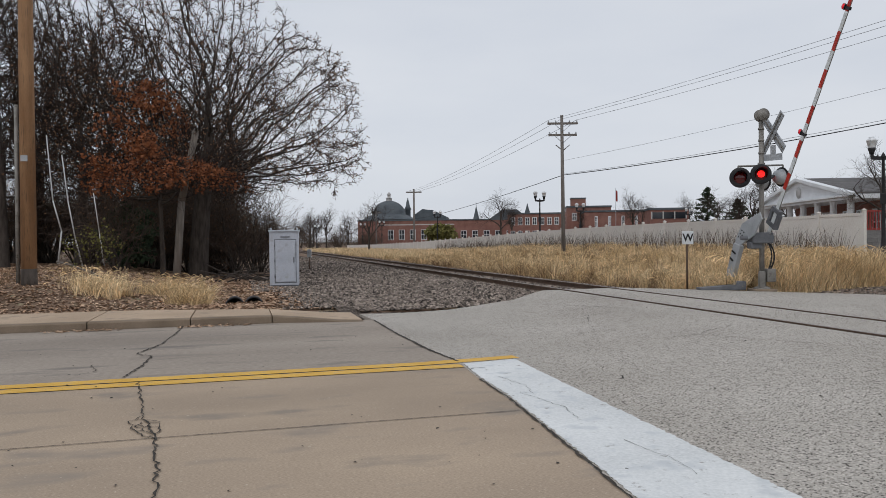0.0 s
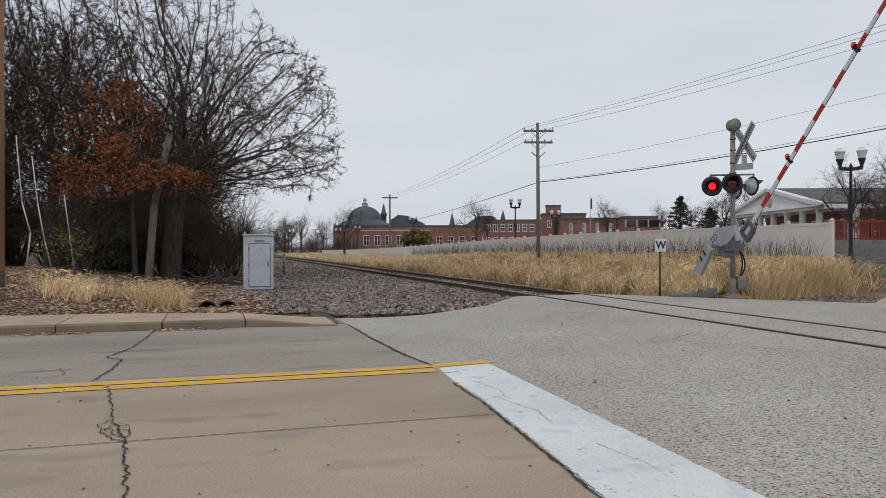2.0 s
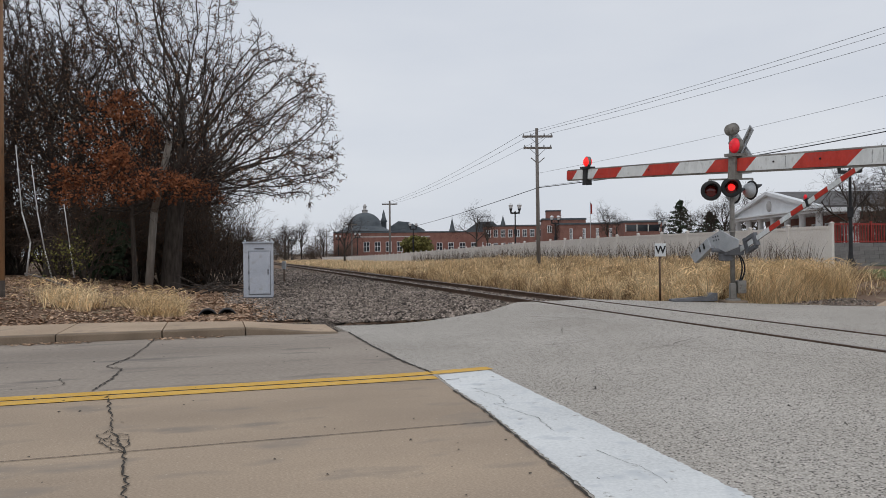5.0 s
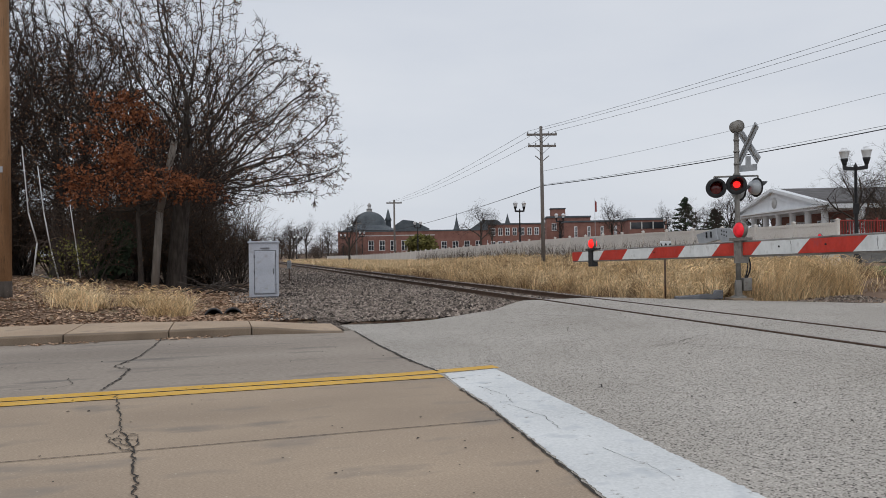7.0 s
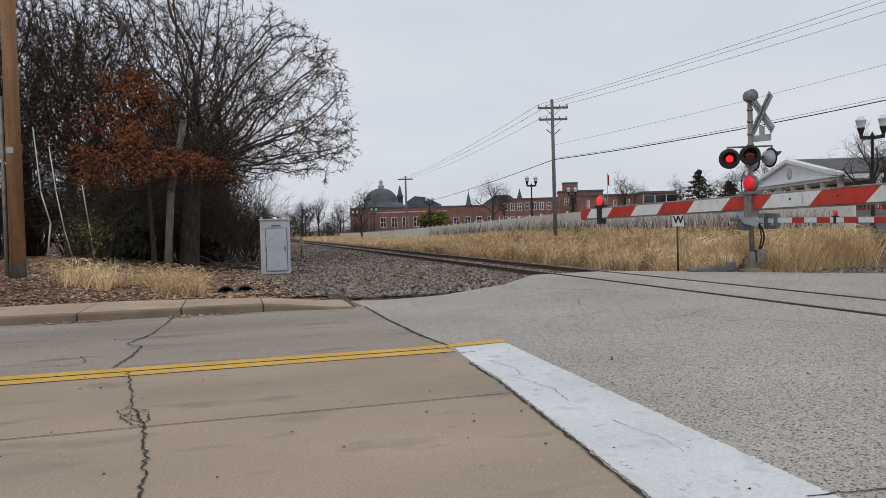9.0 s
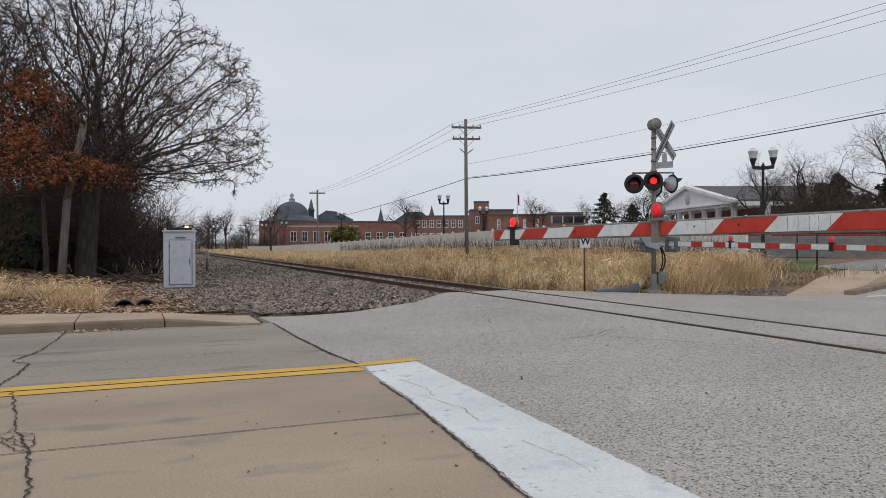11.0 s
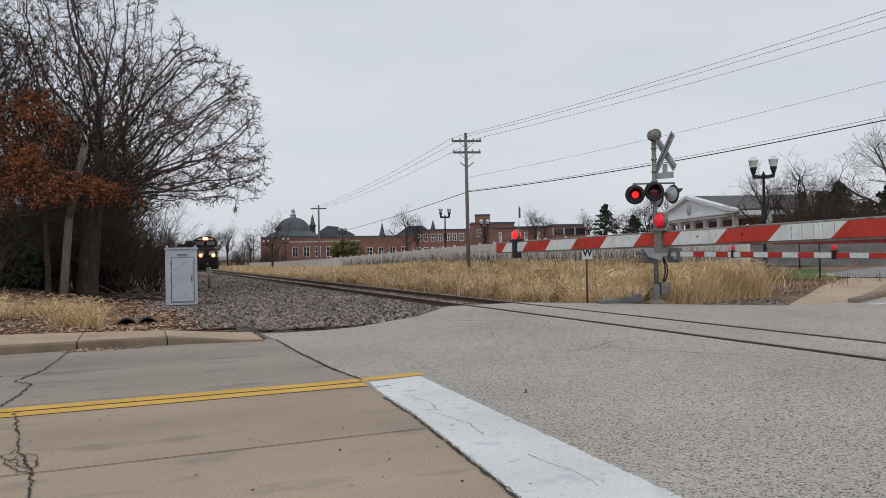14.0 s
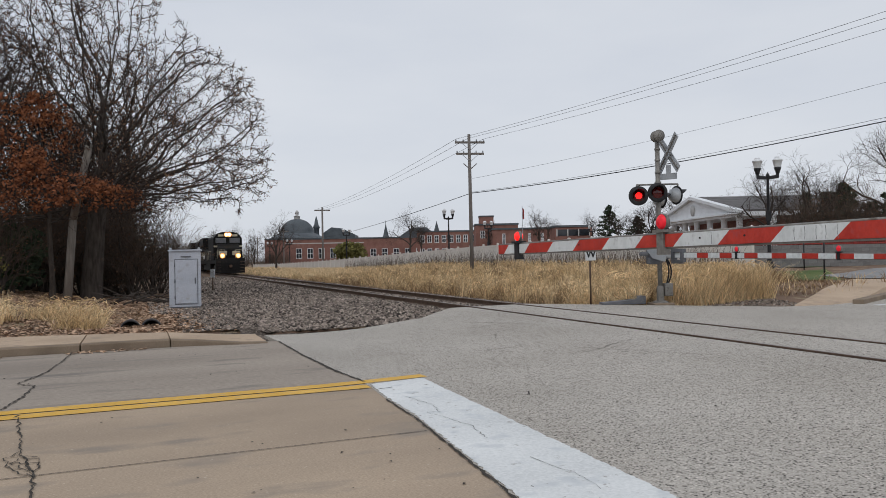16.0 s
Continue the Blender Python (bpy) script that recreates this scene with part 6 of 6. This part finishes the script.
for x in (0.3, 2.2, 4.1, 6.0):
    box_part("mullion", (x - 0.1, -0.14, 3.5), (x + 0.1, -0.02, 4.8), M_stoneband, flat)
spire = thing("church_spire", pose(10.7, 241, -3.0), "slender church spire of grey slate on a pale belfry", "church")
bm = bmesh.new()
lathe(bm, [(1.3, 0), (1.3, 9.6), (1.5, 9.7), (1.5, 9.9)], 8)
part("belfry", bm, M_stoneband, spire, "pale stone belfry")
bm = bmesh.new()
lathe(bm, [(1.65, 9.9), (0.8, 12.4), (0.1, 15.6), (0.05, 17.0), (0, 17.1)], 8)
part("spire", bm, M_slate, spire, "grey slate spire")
sroof = thing("church_roof", pose(15, 236, 1), "steep grey church roof behind the brick hall", "church")
bm = bmesh.new()
prism(bm, [(0, 6), (12, 6), (12, 7.6), (8.5, 10.4), (4, 10.4), (0, 7.6)], 0, 10)
part("roof", bm, M_slate, sroof)
bm = bmesh.new()
lathe(bm, [(0.8, 6), (0.8, 9.6), (0.4, 11), (0, 12.6)], 8, pose(12, 2, 0))
part("turret", bm, M_slate, sroof)

# flag pole
flagpole = thing("flagpole", pose(32.6, 140, 1.4), "thin flagpole with a hanging flag", "flagpole")
tube_part("pole", (0, 0, -1), (0, 0, 9.8), 0.07, 0.04, M_galv, flagpole, n=8)
bm = bmesh.new()
for i in range(6):
    x0, x1 = 0.05 + 0.05 * i, 0.05 + 0.05 * (i + 1)
    y0, y1 = 0.06 * math.sin(i * 1.7), 0.06 * math.sin((i + 1) * 1.7)
    v = [bm.verts.new(c) for c in ((x0, y0, 9.5 - 0.35 * i / 6), (x1, y1, 9.5 - 0.35 * (i + 1) / 6), (x1, y1, 7.3), (x0, y0, 7.3))]
    bm.faces.new(v)
part("flag", bm, M_redrail, flagpole, "limp dark red and blue flag")


# ---- white porticoed house ----
house = thing("portico_house", pose(32.06, 74.46, 1.0, 0, 0, -93.8), "brick house with a white columned portico and grey roof", "house")
PW, EAVE, APEX, DEEP = 18.0, 3.78, 5.5, 12.0
bm = bmesh.new()
prism(bm, [(-0.2, EAVE), (PW + 0.2, EAVE), (PW / 2, APEX)], 0.0, 0.3)
ped = part("pediment", bm, M_trim, house, "white triangular pediment")
for sx in (0, 1):
    bm = bmesh.new()
    a, b = Vector((-0.6 if not sx else PW + 0.6, 0, EAVE - 0.08)), Vector((PW / 2, 0, APEX + 0.02))
    vs = []
    for y in (-0.35, 0.3):
        for q, k in ((a, 0), (b, 0), (b, 0.28), (a, 0.28)):
            vs.append(bm.verts.new(q + Vector((0, y, k))))
    for f in ((0, 1, 2, 3), (4, 7, 6, 5), (0, 4, 5, 1), (1, 5, 6, 2), (2, 6, 7, 3), (3, 7, 4, 0)):
        bm.faces.new([vs[i] for i in f])
    part("raking_cornice", bm, M_trim, ped)
bm = bmesh.new()
lathe(bm, [(0.0, 0.06), (0.5, 0.06), (0.5, 0.0), (0.36, 0.0), (0.36, 0.03), (0, 0.03)], 20, pose(PW / 2, -0.01, 4.5, 90, 0, 0))
part("round_ornament", bm, M_stoneband, ped, "round grey emblem")
box_part("entablature", (-0.3, -0.1, EAVE - 0.34), (PW + 0.3, 3.2, EAVE), M_trim, house, "white beam above the columns")
box_part("cornice", (-0.6, -0.35, EAVE - 0.12), (PW + 0.6, -0.1, EAVE + 0.02), M_trim, house)
for i in range(7):
    x = 0.3 + (PW - 0.6) * i / 6
    bm = bmesh.new()
    lathe(bm, [(0.36, 0), (0.36, 0.2), (0.27, 0.25), (0.27, 1.2), (0.25, EAVE - 0.5), (0.31, EAVE - 0.45), (0.31, EAVE - 0.34)], 16, pose(x, 0.35, 0))
    part("column", bm, M_trim, house)
box_part("porch_floor", (-0.4, -0.3, -1.5), (PW + 0.4, 3.4, 0.0), M_stoneband, house)
box_part("wall", (0.2, 3.2, -1.5), (PW - 0.2, DEEP, EAVE - 0.1), M_brick, house, "dark red brick wall")
for x in (2.0, 4.6, 7.0, 11.0, 13.4, 16.0):
    window_unit(house, 1.3, 2.2, pose(x, 3.16, 0.6))
for y in (5.0, 7.6, 10.2):
    window_unit(house, 1.2, 2.0, pose(PW - 0.17, y, 0.7, 0, 0, 90))
box_part("front_door", (8.3, 3.12, 0), (9.7, 3.2, 2.6), M_pane, house)
for sx in (0, 1):
    bm = bmesh.new()
    e = -0.6 if not sx else PW + 0.6
    vs = [bm.verts.new(c) for c in ((e, 0.3, EAVE + 0.06), (PW / 2, 0.3, APEX + 0.14), (PW / 2, DEEP + 0.4, APEX + 0.14), (e, DEEP + 0.4, EAVE + 0.06), (e, 0.3, EAVE + 0.2), (PW / 2, 0.3, APEX + 0.28), (PW / 2, DEEP + 0.4, APEX + 0.28), (e, DEEP + 0.4, EAVE + 0.2))]
    for f in ((0, 1, 2, 3), (4, 7, 6, 5), (0, 4, 5, 1), (1, 5, 6, 2), (2, 6, 7, 3), (3, 7, 4, 0)):
        bm.faces.new([vs[i] for i in f])
    part("roof", bm, M_roofgrey, house, "grey shingle roof slope")
box_part("eave", (PW + 0.3, 0.3, EAVE - 0.3), (PW + 0.62, DEEP + 0.4, EAVE + 0.05), M_trim, house, "white eave board")
for y in (2.8, 5.4, 8.0):
    bm = bmesh.new()
    lathe(bm, [(0.25, -1.0), (0.25, EAVE - 0.3)], 12, pose(PW + 0.4, y, 0))
    part("column", bm, M_trim, house)

# retaining wall of blocks, red railing, lawn, side street
rwall = thing("retaining_wall", pose(20.3, 35.8, 0.95, 0, 0, 14), "grey concrete block retaining wall", "wall")
rwall["kind"] = "structure"
blk = bmesh.new()
cuboid(blk, (0.01, 0, 0.005), (0.59, 0.3, 0.195))
blk0 = part("wall_block", blk, M_sidewall, rwall)
first = True
for r in range(6):
    for i in range(38):
        o = blk0
        if not first:
            o = blk0.copy()
            scene.collection.objects.link(o)
        first = False
        o.location = (i * 0.6 + (0.3 if r % 2 else 0), 0.02 * r, -0.25 + r * 0.2)
box_part("wall_core", (0.05, 0.12, -0.6), (23, 0.4, 0.9), M_roofgrey, rwall)
redrail = thing("red_railing", pose(20.5, 36.05, 1.84, 0, 0, 14), "red painted metal railing on the retaining wall", "railing")
bar_bm = bmesh.new()
cuboid(bar_bm, (-0.02, -0.02, 0), (0.02, 0.02, 1.05))
bar0 = part("bar", bar_bm, M_redrail, redrail)
for i in range(1, 130):
    o = bar0.copy()
    scene.collection.objects.link(o)
    o.location = (0.17 * i, 0, 0)
for z in (0.12, 1.0):
    box_part("rail", (-0.05, -0.03, z - 0.03), (22.2, 0.03, z + 0.03), M_redrail, redrail)
for i in range(10):
    box_part("post", (2.4 * i - 0.04, -0.04, -0.25), (2.4 * i + 0.04, 0.04, 1.15), M_redrail, redrail)


def patch(name, outline, lift, material, label, category):
    """A sheet that follows the ground inside a four-cornered outline of (p, s)."""
    (a, b, c, d) = [Vector((*q, 0)) for q in outline]
    n = 14
    verts, faces = [], []
    for i in range(n + 1):
        for j in range(n + 1):
            u, v = i / n, j / n
            q = a.lerp(b, u).lerp(d.lerp(c, u), v)
            verts.append(tuple(at(q.x, q.y, max(ground_z(q.x, q.y), 0.05) + lift).translation))
    for i in range(n):
        for j in range(n):
            k = i * (n + 1) + j
            faces.append((k, k + n + 1, k + n + 2, k + 1))
    return tagged(data_part(name, verts, faces, material), label, category, kind="structure")


patch("lawn", ((24.2, 25.2), (22.4, 21.9), (25.4, 20.6), (30.0, 25.4)), 0.03, M_grass, "patch of green lawn by the side street", "lawn")
patch("side_street", ((26.6, 22.9), (28.2, 19.8), (60, 26), (60, 32)), 0.045, M_asphaltdark, "grey side street", "road")
patch("lawn", ((31, 28.3), (60, 33), (60, 38), (33, 34)), 0.03, M_grass, "strip of lawn beyond the side street", "lawn")
patch("pavement", ((15.8, 14.45), (18.3, 14.5), (27.2, 18.8), (25.8, 20.6)), 0.06, M_pave, "tan concrete pavement curving round the street corner", "pavement")
bm = bmesh.new()
cuboid(bm, (-0.5, -0.14, -0.3), (10.2, 0.14, 0.0))
tagged(part("kerb", bm, M_kerbface, None, m=at(18.4, 14.42, 0.26, 26), bevel=0.02), "low concrete kerb round the street corner", "kerb", kind="structure")
marking("white_line", line_points(17.8, 13.6, 30, 13.6), 0.25, M_white_line, "white painted edge line beyond the crossing", "road marking", 0.01)


# ---- street lamps ----
def street_lamp(m, h):
    t = thing("street_lamp", m, "black twin-headed street lamp with frosted glass lanterns", "street lamp", "black street lamps")
    bm = bmesh.new()
    lathe(bm, [(0.22, 0), (0.22, 0.3), (0.12, 0.5), (0.09, 0.9), (0.06, h - 1.0), (0.08, h - 0.95), (0.05, h - 0.85)], 14)
    part("post", bm, M_black, t)
    bm = bmesh.new()
    cuboid(bm, (-0.13, -0.10, h - 3.1), (0.13, 0.14, h - 2.6))
    part("control_box", bm, M_black, t, bevel=0.02)
    bm = bmesh.new()
    lathe(bm, [(0.09, 0), (0.12, 0.05), (0.05, 0.2), (0.0, 0.3)], 12, pose(0, 0, h - 1.0))
    part("finial", bm, M_black, t)
    for sx in (-1, 1):
        bm = bmesh.new()
        prism(bm, [(0.0, -0.11), (sx * 0.5, -0.05), (sx * 0.52, 0.22), (sx * 0.38, 0.22), (sx * 0.36, 0.09), (0.0, 0.06)], -0.055, 0.055, pose(0, 0, h - 0.98))
        arm = part("arm", bm, M_black, t, bevel=0.012)
        bm = bmesh.new()
        lathe(bm, [(0.0, 0), (0.09, 0.0), (0.11, 0.1), (0.15, 0.2), (0.17, 0.3), (0.0, 0.3)], 12, pose(sx * 0.45, 0, h - 0.80))
        part("lantern_base", bm, M_black, arm)
        bm = bmesh.new()
        lathe(bm, [(0.15, 0), (0.22, 0.30), (0.235, 0.31), (0.235, 0.36), (0.15, 0.42), (0.13, 0.44), (0.12, 0.50), (0, 0.52)], 14, pose(sx * 0.45, 0, h - 0.50))
        part("lantern", bm, M_lampglass, arm, "frosted white glass lantern")
    return t


lamp0 = street_lamp(pose(20.1, 33.8, 0.66, 0, 0, -30), 5.5)
for x, y, z in ((9.7, 74.4, 1.0), (17.0, 92, 0.6), (-0.9, 110, 0.6), (-12.5, 150, 0.3), (-18, 165, 0.2), (36.5, 110, 0.6), (-30, 175, 0.2)):
    copy_thing(lamp0, pose(x, y, z, 0, 0, 10))
signpost = thing("sign_post", pose(18.6, 27.4, 0.35), "thin dark roadside sign post", "post")
tube_part("post", (0, 0, -0.3), (0, 0, 1.9), 0.035, 0.035, M_black, signpost, n=8)
signpost2 = copy_thing(signpost, pose(21.5, 33.2, 0.5))


# ---- train ----
train = []


def wheel_set(parent, y):
    bm = bmesh.new()
    for x in (-0.7525, 0.7525):
        lathe(bm, [(0.0, -0.06), (0.5, -0.06), (0.5, 0.06), (0.0, 0.06)], 20, pose(x, y, 0.5, 0, 90, 0))
    tube(bm, (-0.75, y, 0.5), (0.75, y, 0.5), 0.08, 0.08, 8)
    part("wheelset", bm, M_rail, parent)


def side_frame(parent, y0, y1):
    for x in (-1.05, 1.05):
        bm = bmesh.new()
        prism(bm, [(y0, 0.45), (y0 + 0.5, 0.35), (y1 - 0.5, 0.35), (y1, 0.45), (y1, 0.85), (y1 - 0.8, 1.0), (y0 + 0.8, 1.0), (y0, 0.85)], -0.09, 0.09, pose(x, 0, 0, 0, 0, 90))
        part("truck_frame", bm, M_loco, parent)


def locomotive(m):
    t = thing("locomotive", m, "black diesel freight locomotive with cream stripe and lit headlights", "locomotive", "train")
    box_part("underframe", (-1.5, 0.45, 1.15), (1.5, 21.6, 1.55), M_loco, t)
    bm = bmesh.new()
    prism(bm, [(0.0, 0.12), (0.55, 0.12), (0.55, 1.75), (0.12, 1.75), (0.0, 1.2)], -1.5, 1.5, pose(0, 0, 0, 0, 0, 90))
    pilot = part("pilot", bm, M_loco, t, "black front plate and steps")
    for x in (-1.25, 1.25):
        for k in range(4):
            box_part("step", (x - 0.24, -0.04, 0.35 + 0.32 * k), (x + 0.24, 0.02, 0.38 + 0.32 * k), M_rail, pilot)
    box_part("coupler", (-0.14, -0.45, 0.72), (0.14, 0.1, 1.0), M_rail, pilot, bevel=0.03)
    bm = bmesh.new()
    for x in (-1.35, -0.55, 0.55, 1.35):
        tube(bm, (x, 0.1, 1.7), (x, 0.1, 2.6), 0.025, 0.025, 6)
    tube(bm, (-1.35, 0.1, 2.6), (-0.55, 0.1, 2.6), 0.025, 0.025, 6)
    tube(bm, (0.55, 0.1, 2.6), (1.35, 0.1, 2.6), 0.025, 0.025, 6)
    part("front_handrail", bm, M_cream, t)
    bm = bmesh.new()
    prism(bm, [(0.75, 1.5), (2.6, 1.5), (2.6, 3.35), (1.9, 3.25), (0.9, 2.85), (0.75, 2.6)], -1.12, 1.12, pose(0, 0, 0, 0, 0, 90))
    nose = part("nose", bm, M_loco, t, "broad black nose", bevel=0.05)
    box_part("nose_stripe", (-1.13, 0.735, 2.05), (1.13, 0.8, 2.5), M_cream, nose, "cream band with dark emblem")
    box_part("nose_emblem", (-0.28, 0.70, 1.9), (0.28, 0.77, 2.72), M_loco, nose)
    bm = bmesh.new()
    prism(bm, [(-1.52, 1.55), (1.52, 1.55), (1.52, 3.95), (1.1, 4.45), (0.55, 4.62), (-0.55, 4.62), (-1.1, 4.45), (-1.52, 3.95)], 2.3, 5.2)
    cab = part("cab", bm, M_loco, t, "black cab", bevel=0.03)
    for x in (-0.74, 0.74):
        box_part("windscreen", (x - 0.55, 2.26, 3.42), (x + 0.55, 2.30, 3.95), M_boxdark, cab, "grey windscreen pane")
        box_part("number_board", (x - 0.28, 2.24, 4.12), (x + 0.28, 2.30, 4.34), M_cream, cab)
    box_part("cab_stripe", (-1.5, 2.262, 2.95), (1.5, 2.295, 3.12), M_cream, cab)
    box_part("headlight_case", (-0.3, 2.16, 4.12), (0.3, 2.3, 4.48), M_loco, cab)
    for x in (-0.16, 0.16):
        bm = bmesh.new()
        lathe(bm, [(0.17, 0), (0.14, 0.03), (0, 0.05)], 16, pose(x, 2.15, 4.3, 90, 0, 0))
        lamp = part("headlight", bm, M_headlight, cab, "bright warm headlight")
        # added glowing ring: the headlight's orange halo made as a shape
        bm = bmesh.new()
        lathe(bm, [(0.17, 0.01), (0.25, 0.02), (0.25, 0.0)], 16, pose(x, 2.15, 4.3, 90, 0, 0))
        part("reflector", bm, M_halo, lamp, "amber glowing ring standing in for the lamp halo")
    for x in (-0.82, 0.82):
        bm = bmesh.new()
        lathe(bm, [(0.19, 0), (0.15, 0.03), (0, 0.05)], 16, pose(x, -0.02, 1.98, 90, 0, 0))
        lamp = part("ditch_light", bm, M_ditch, t, "amber-white ditch light")
        # the same added halo ring round the ditch light
        bm = bmesh.new()
        lathe(bm, [(0.19, 0.01), (0.28, 0.02), (0.28, 0.0)], 16, pose(x, -0.02, 1.98, 90, 0, 0))
        part("reflector", bm, M_halo, lamp, "amber glowing ring standing in for the lamp halo")
        box_part("ditch_light_case", (x - 0.17, 0.0, 1.76), (x + 0.17, 0.2, 2.16), M_loco, t)
    bm = bmesh.new()
    prism(bm, [(-0.92, 1.55), (0.92, 1.55), (0.92, 4.1), (0.7, 4.4), (-0.7, 4.4), (-0.92, 4.1)], 5.2, 17)
    hood = part("engine_hood", bm, M_loco, t, "long black engine hood")
    bm = bmesh.new()
    prism(bm, [(-1.5, 3.4), (-0.92, 2.9), (0.92, 2.9), (1.5, 3.4), (1.5, 4.4), (-1.5, 4.4)], 16.4, 21.0)
    part("radiator", bm, M_loco, hood)
    box_part("rear_hood", (-0.92, 17, 1.55), (0.92, 21.2, 2.95), M_loco, hood)
    for y in (7.5, 10, 12.5):
        box_part("roof_blower", (-0.6, y - 0.6, 4.4), (0.6, y + 0.6, 4.62), M_loco, hood)
    box_part("fuel_tank", (-1.35, 8.2, 0.35), (1.35, 13.6, 1.15), M_loco, t, bevel=0.08)
    for y0 in (1.4, 15.0):
        side_frame(t, y0, y0 + 5.2)
        for k in (0.6, 2.6, 4.6):
            wheel_set(t, y0 + k)
    for sx in (-1, 1):
        bm = bmesh.new()
        for k in range(9):
            tube(bm, (sx * 1.45, 5.6 + 1.8 * k, 1.55), (sx * 1.45, 5.6 + 1.8 * k, 2.55), 0.02, 0.02, 6)
        tube(bm, (sx * 1.45, 5.6, 2.55), (sx * 1.45, 20, 2.55), 0.02, 0.02, 6)
        part("side_handrail", bm, M_cream, t)
    return t


def hopper(m, material, label):
    t = thing("hopper_car", m, label, "freight car", "train")
    bm = bmesh.new()
    prism(bm, [(-1.55, 1.4), (-1.2, 1.1), (1.2, 1.1), (1.55, 1.4), (1.6, 3.9), (1.1, 4.45), (-1.1, 4.45), (-1.6, 3.9)], 0.9, 16.1)
    part("body", bm, material, t, bevel=0.03)
    for k in range(10):
        for x in (-1.6, 1.6):
            box_part("rib", (x - 0.05, 1.0 + 1.62 * k, 1.4), (x + 0.05, 1.12 + 1.62 * k, 3.9), material, t)
    box_part("walkway", (-0.4, 0.9, 4.45), (0.4, 16.1, 4.55), M_mast, t)
    box_part("sill", (-1.3, 0.1, 0.95), (1.3, 16.9, 1.15), M_rail, t)
    for y0 in (1.2, 13.4):
        side_frame(t, y0, y0 + 2.4)
        for k in (0.35, 2.05):
            wheel_set(t, y0 + k)
    return t


M_hopper = mat("pale_hopper_paint", (0.28, 0.27, 0.26), (0.40, 0.39, 0.37), 1, 0.7, 0.1, 20, c3=(0.22, 0.18, 0.15), rand=0.2)
loco = locomotive(at(9.25, 82, RAIL_TOP))
train.append((loco, 0.0))
loco2 = copy_thing(loco, at(9.25, 104, RAIL_TOP))
for o in list(loco2.children_recursive):
    if o.name.startswith(("headlight.", "ditch_light.", "reflector.")):
        o.data = o.data.copy()
        o.data.materials[0] = M_lampglass
        o["label"] = "unlit lamp"
loco2["label"] = "second black diesel locomotive coupled behind the first"
train.append((loco2, 22.3))
car0 = hopper(at(9.25, 130, RAIL_TOP), M_hopper, "weathered pale grey covered hopper car")
train.append((car0, 44.8))
for k in range(1, 12):
    train.append((copy_thing(car0, at(9.25, 130 + 17.2 * k, RAIL_TOP)), 44.8 + 17.2 * k))


def motions():
    """Keys the train, the gate arms and the flashing lamps."""
    def swing(arm, base, rows):
        walk(arm, [(t, base @ pose(0, 0, 0, -e, 0, 0)) for t, e in rows])
    near_base = near_gate.matrix_basis.inverted() @ at(*NEAR_PIVOT, 180)
    far_base = signal.matrix_basis.inverted() @ at(13.2, 16.23, 1.55, -5.4)
    swing(near_arm, near_base, [(0, 49), (1, 40), (2, 31), (3, 22), (3.5, 17.5), (3.8, 14.5), (4.0, 12.7), (4.2, 10.8), (5.0, 4.2), (5.7, -0.2), (6.1, 0.0), (6.3, -0.2), (6.7, -1.6), (7.0, -1.4), (7.5, -1.3), (8.0, -0.9), (8.5, -0.45), (16, -0.45)])
    swing(far_arm, far_base, [(0, 59.4), (0.5, 56.0), (1, 52.4), (1.5, 48.5), (2, 44.7), (2.5, 41.1), (3.0, 37.8), (3.5, 34.3), (4.0, 30.3), (4.2, 28.9), (6.3, 8.5), (6.7, 4.5), (7.3, 0.8), (7.7, -0.2), (8.1, -1.4), (8.5, -1.0), (9, -0.7), (16, -0.7)])
    # flashers: each lit disc sits before its lens for 0.605 s, then sinks behind it for as long
    half, first = 0.606, 0.17
    for (head, bulb), right in zip(flashers, (False, True, True, False)):
        rows, t, on = [], 0.0, right
        out, back = pose(0, -0.045, 0), pose(0, 0.05, 0)
        rows.append((0.0, out if on else back))
        t = first
        while t < 15.95:
            rows.append((t, out if on else back))
            on = not on
            rows.append((t + 0.067, out if on else back))
            t += half
        rows.append((16.0, out if on else back))
        walk(bulb, rows)
    # the train rolls towards the crossing at a steady pace
    for car, offset in train:
        walk(car, [(t, at(9.25, 82.0 + 11.4 * (16 - t) + offset, RAIL_TOP + 0.003, 0)) for t in (0.0, 4.0, 8.0, 12.0, 16.0)])


motions()
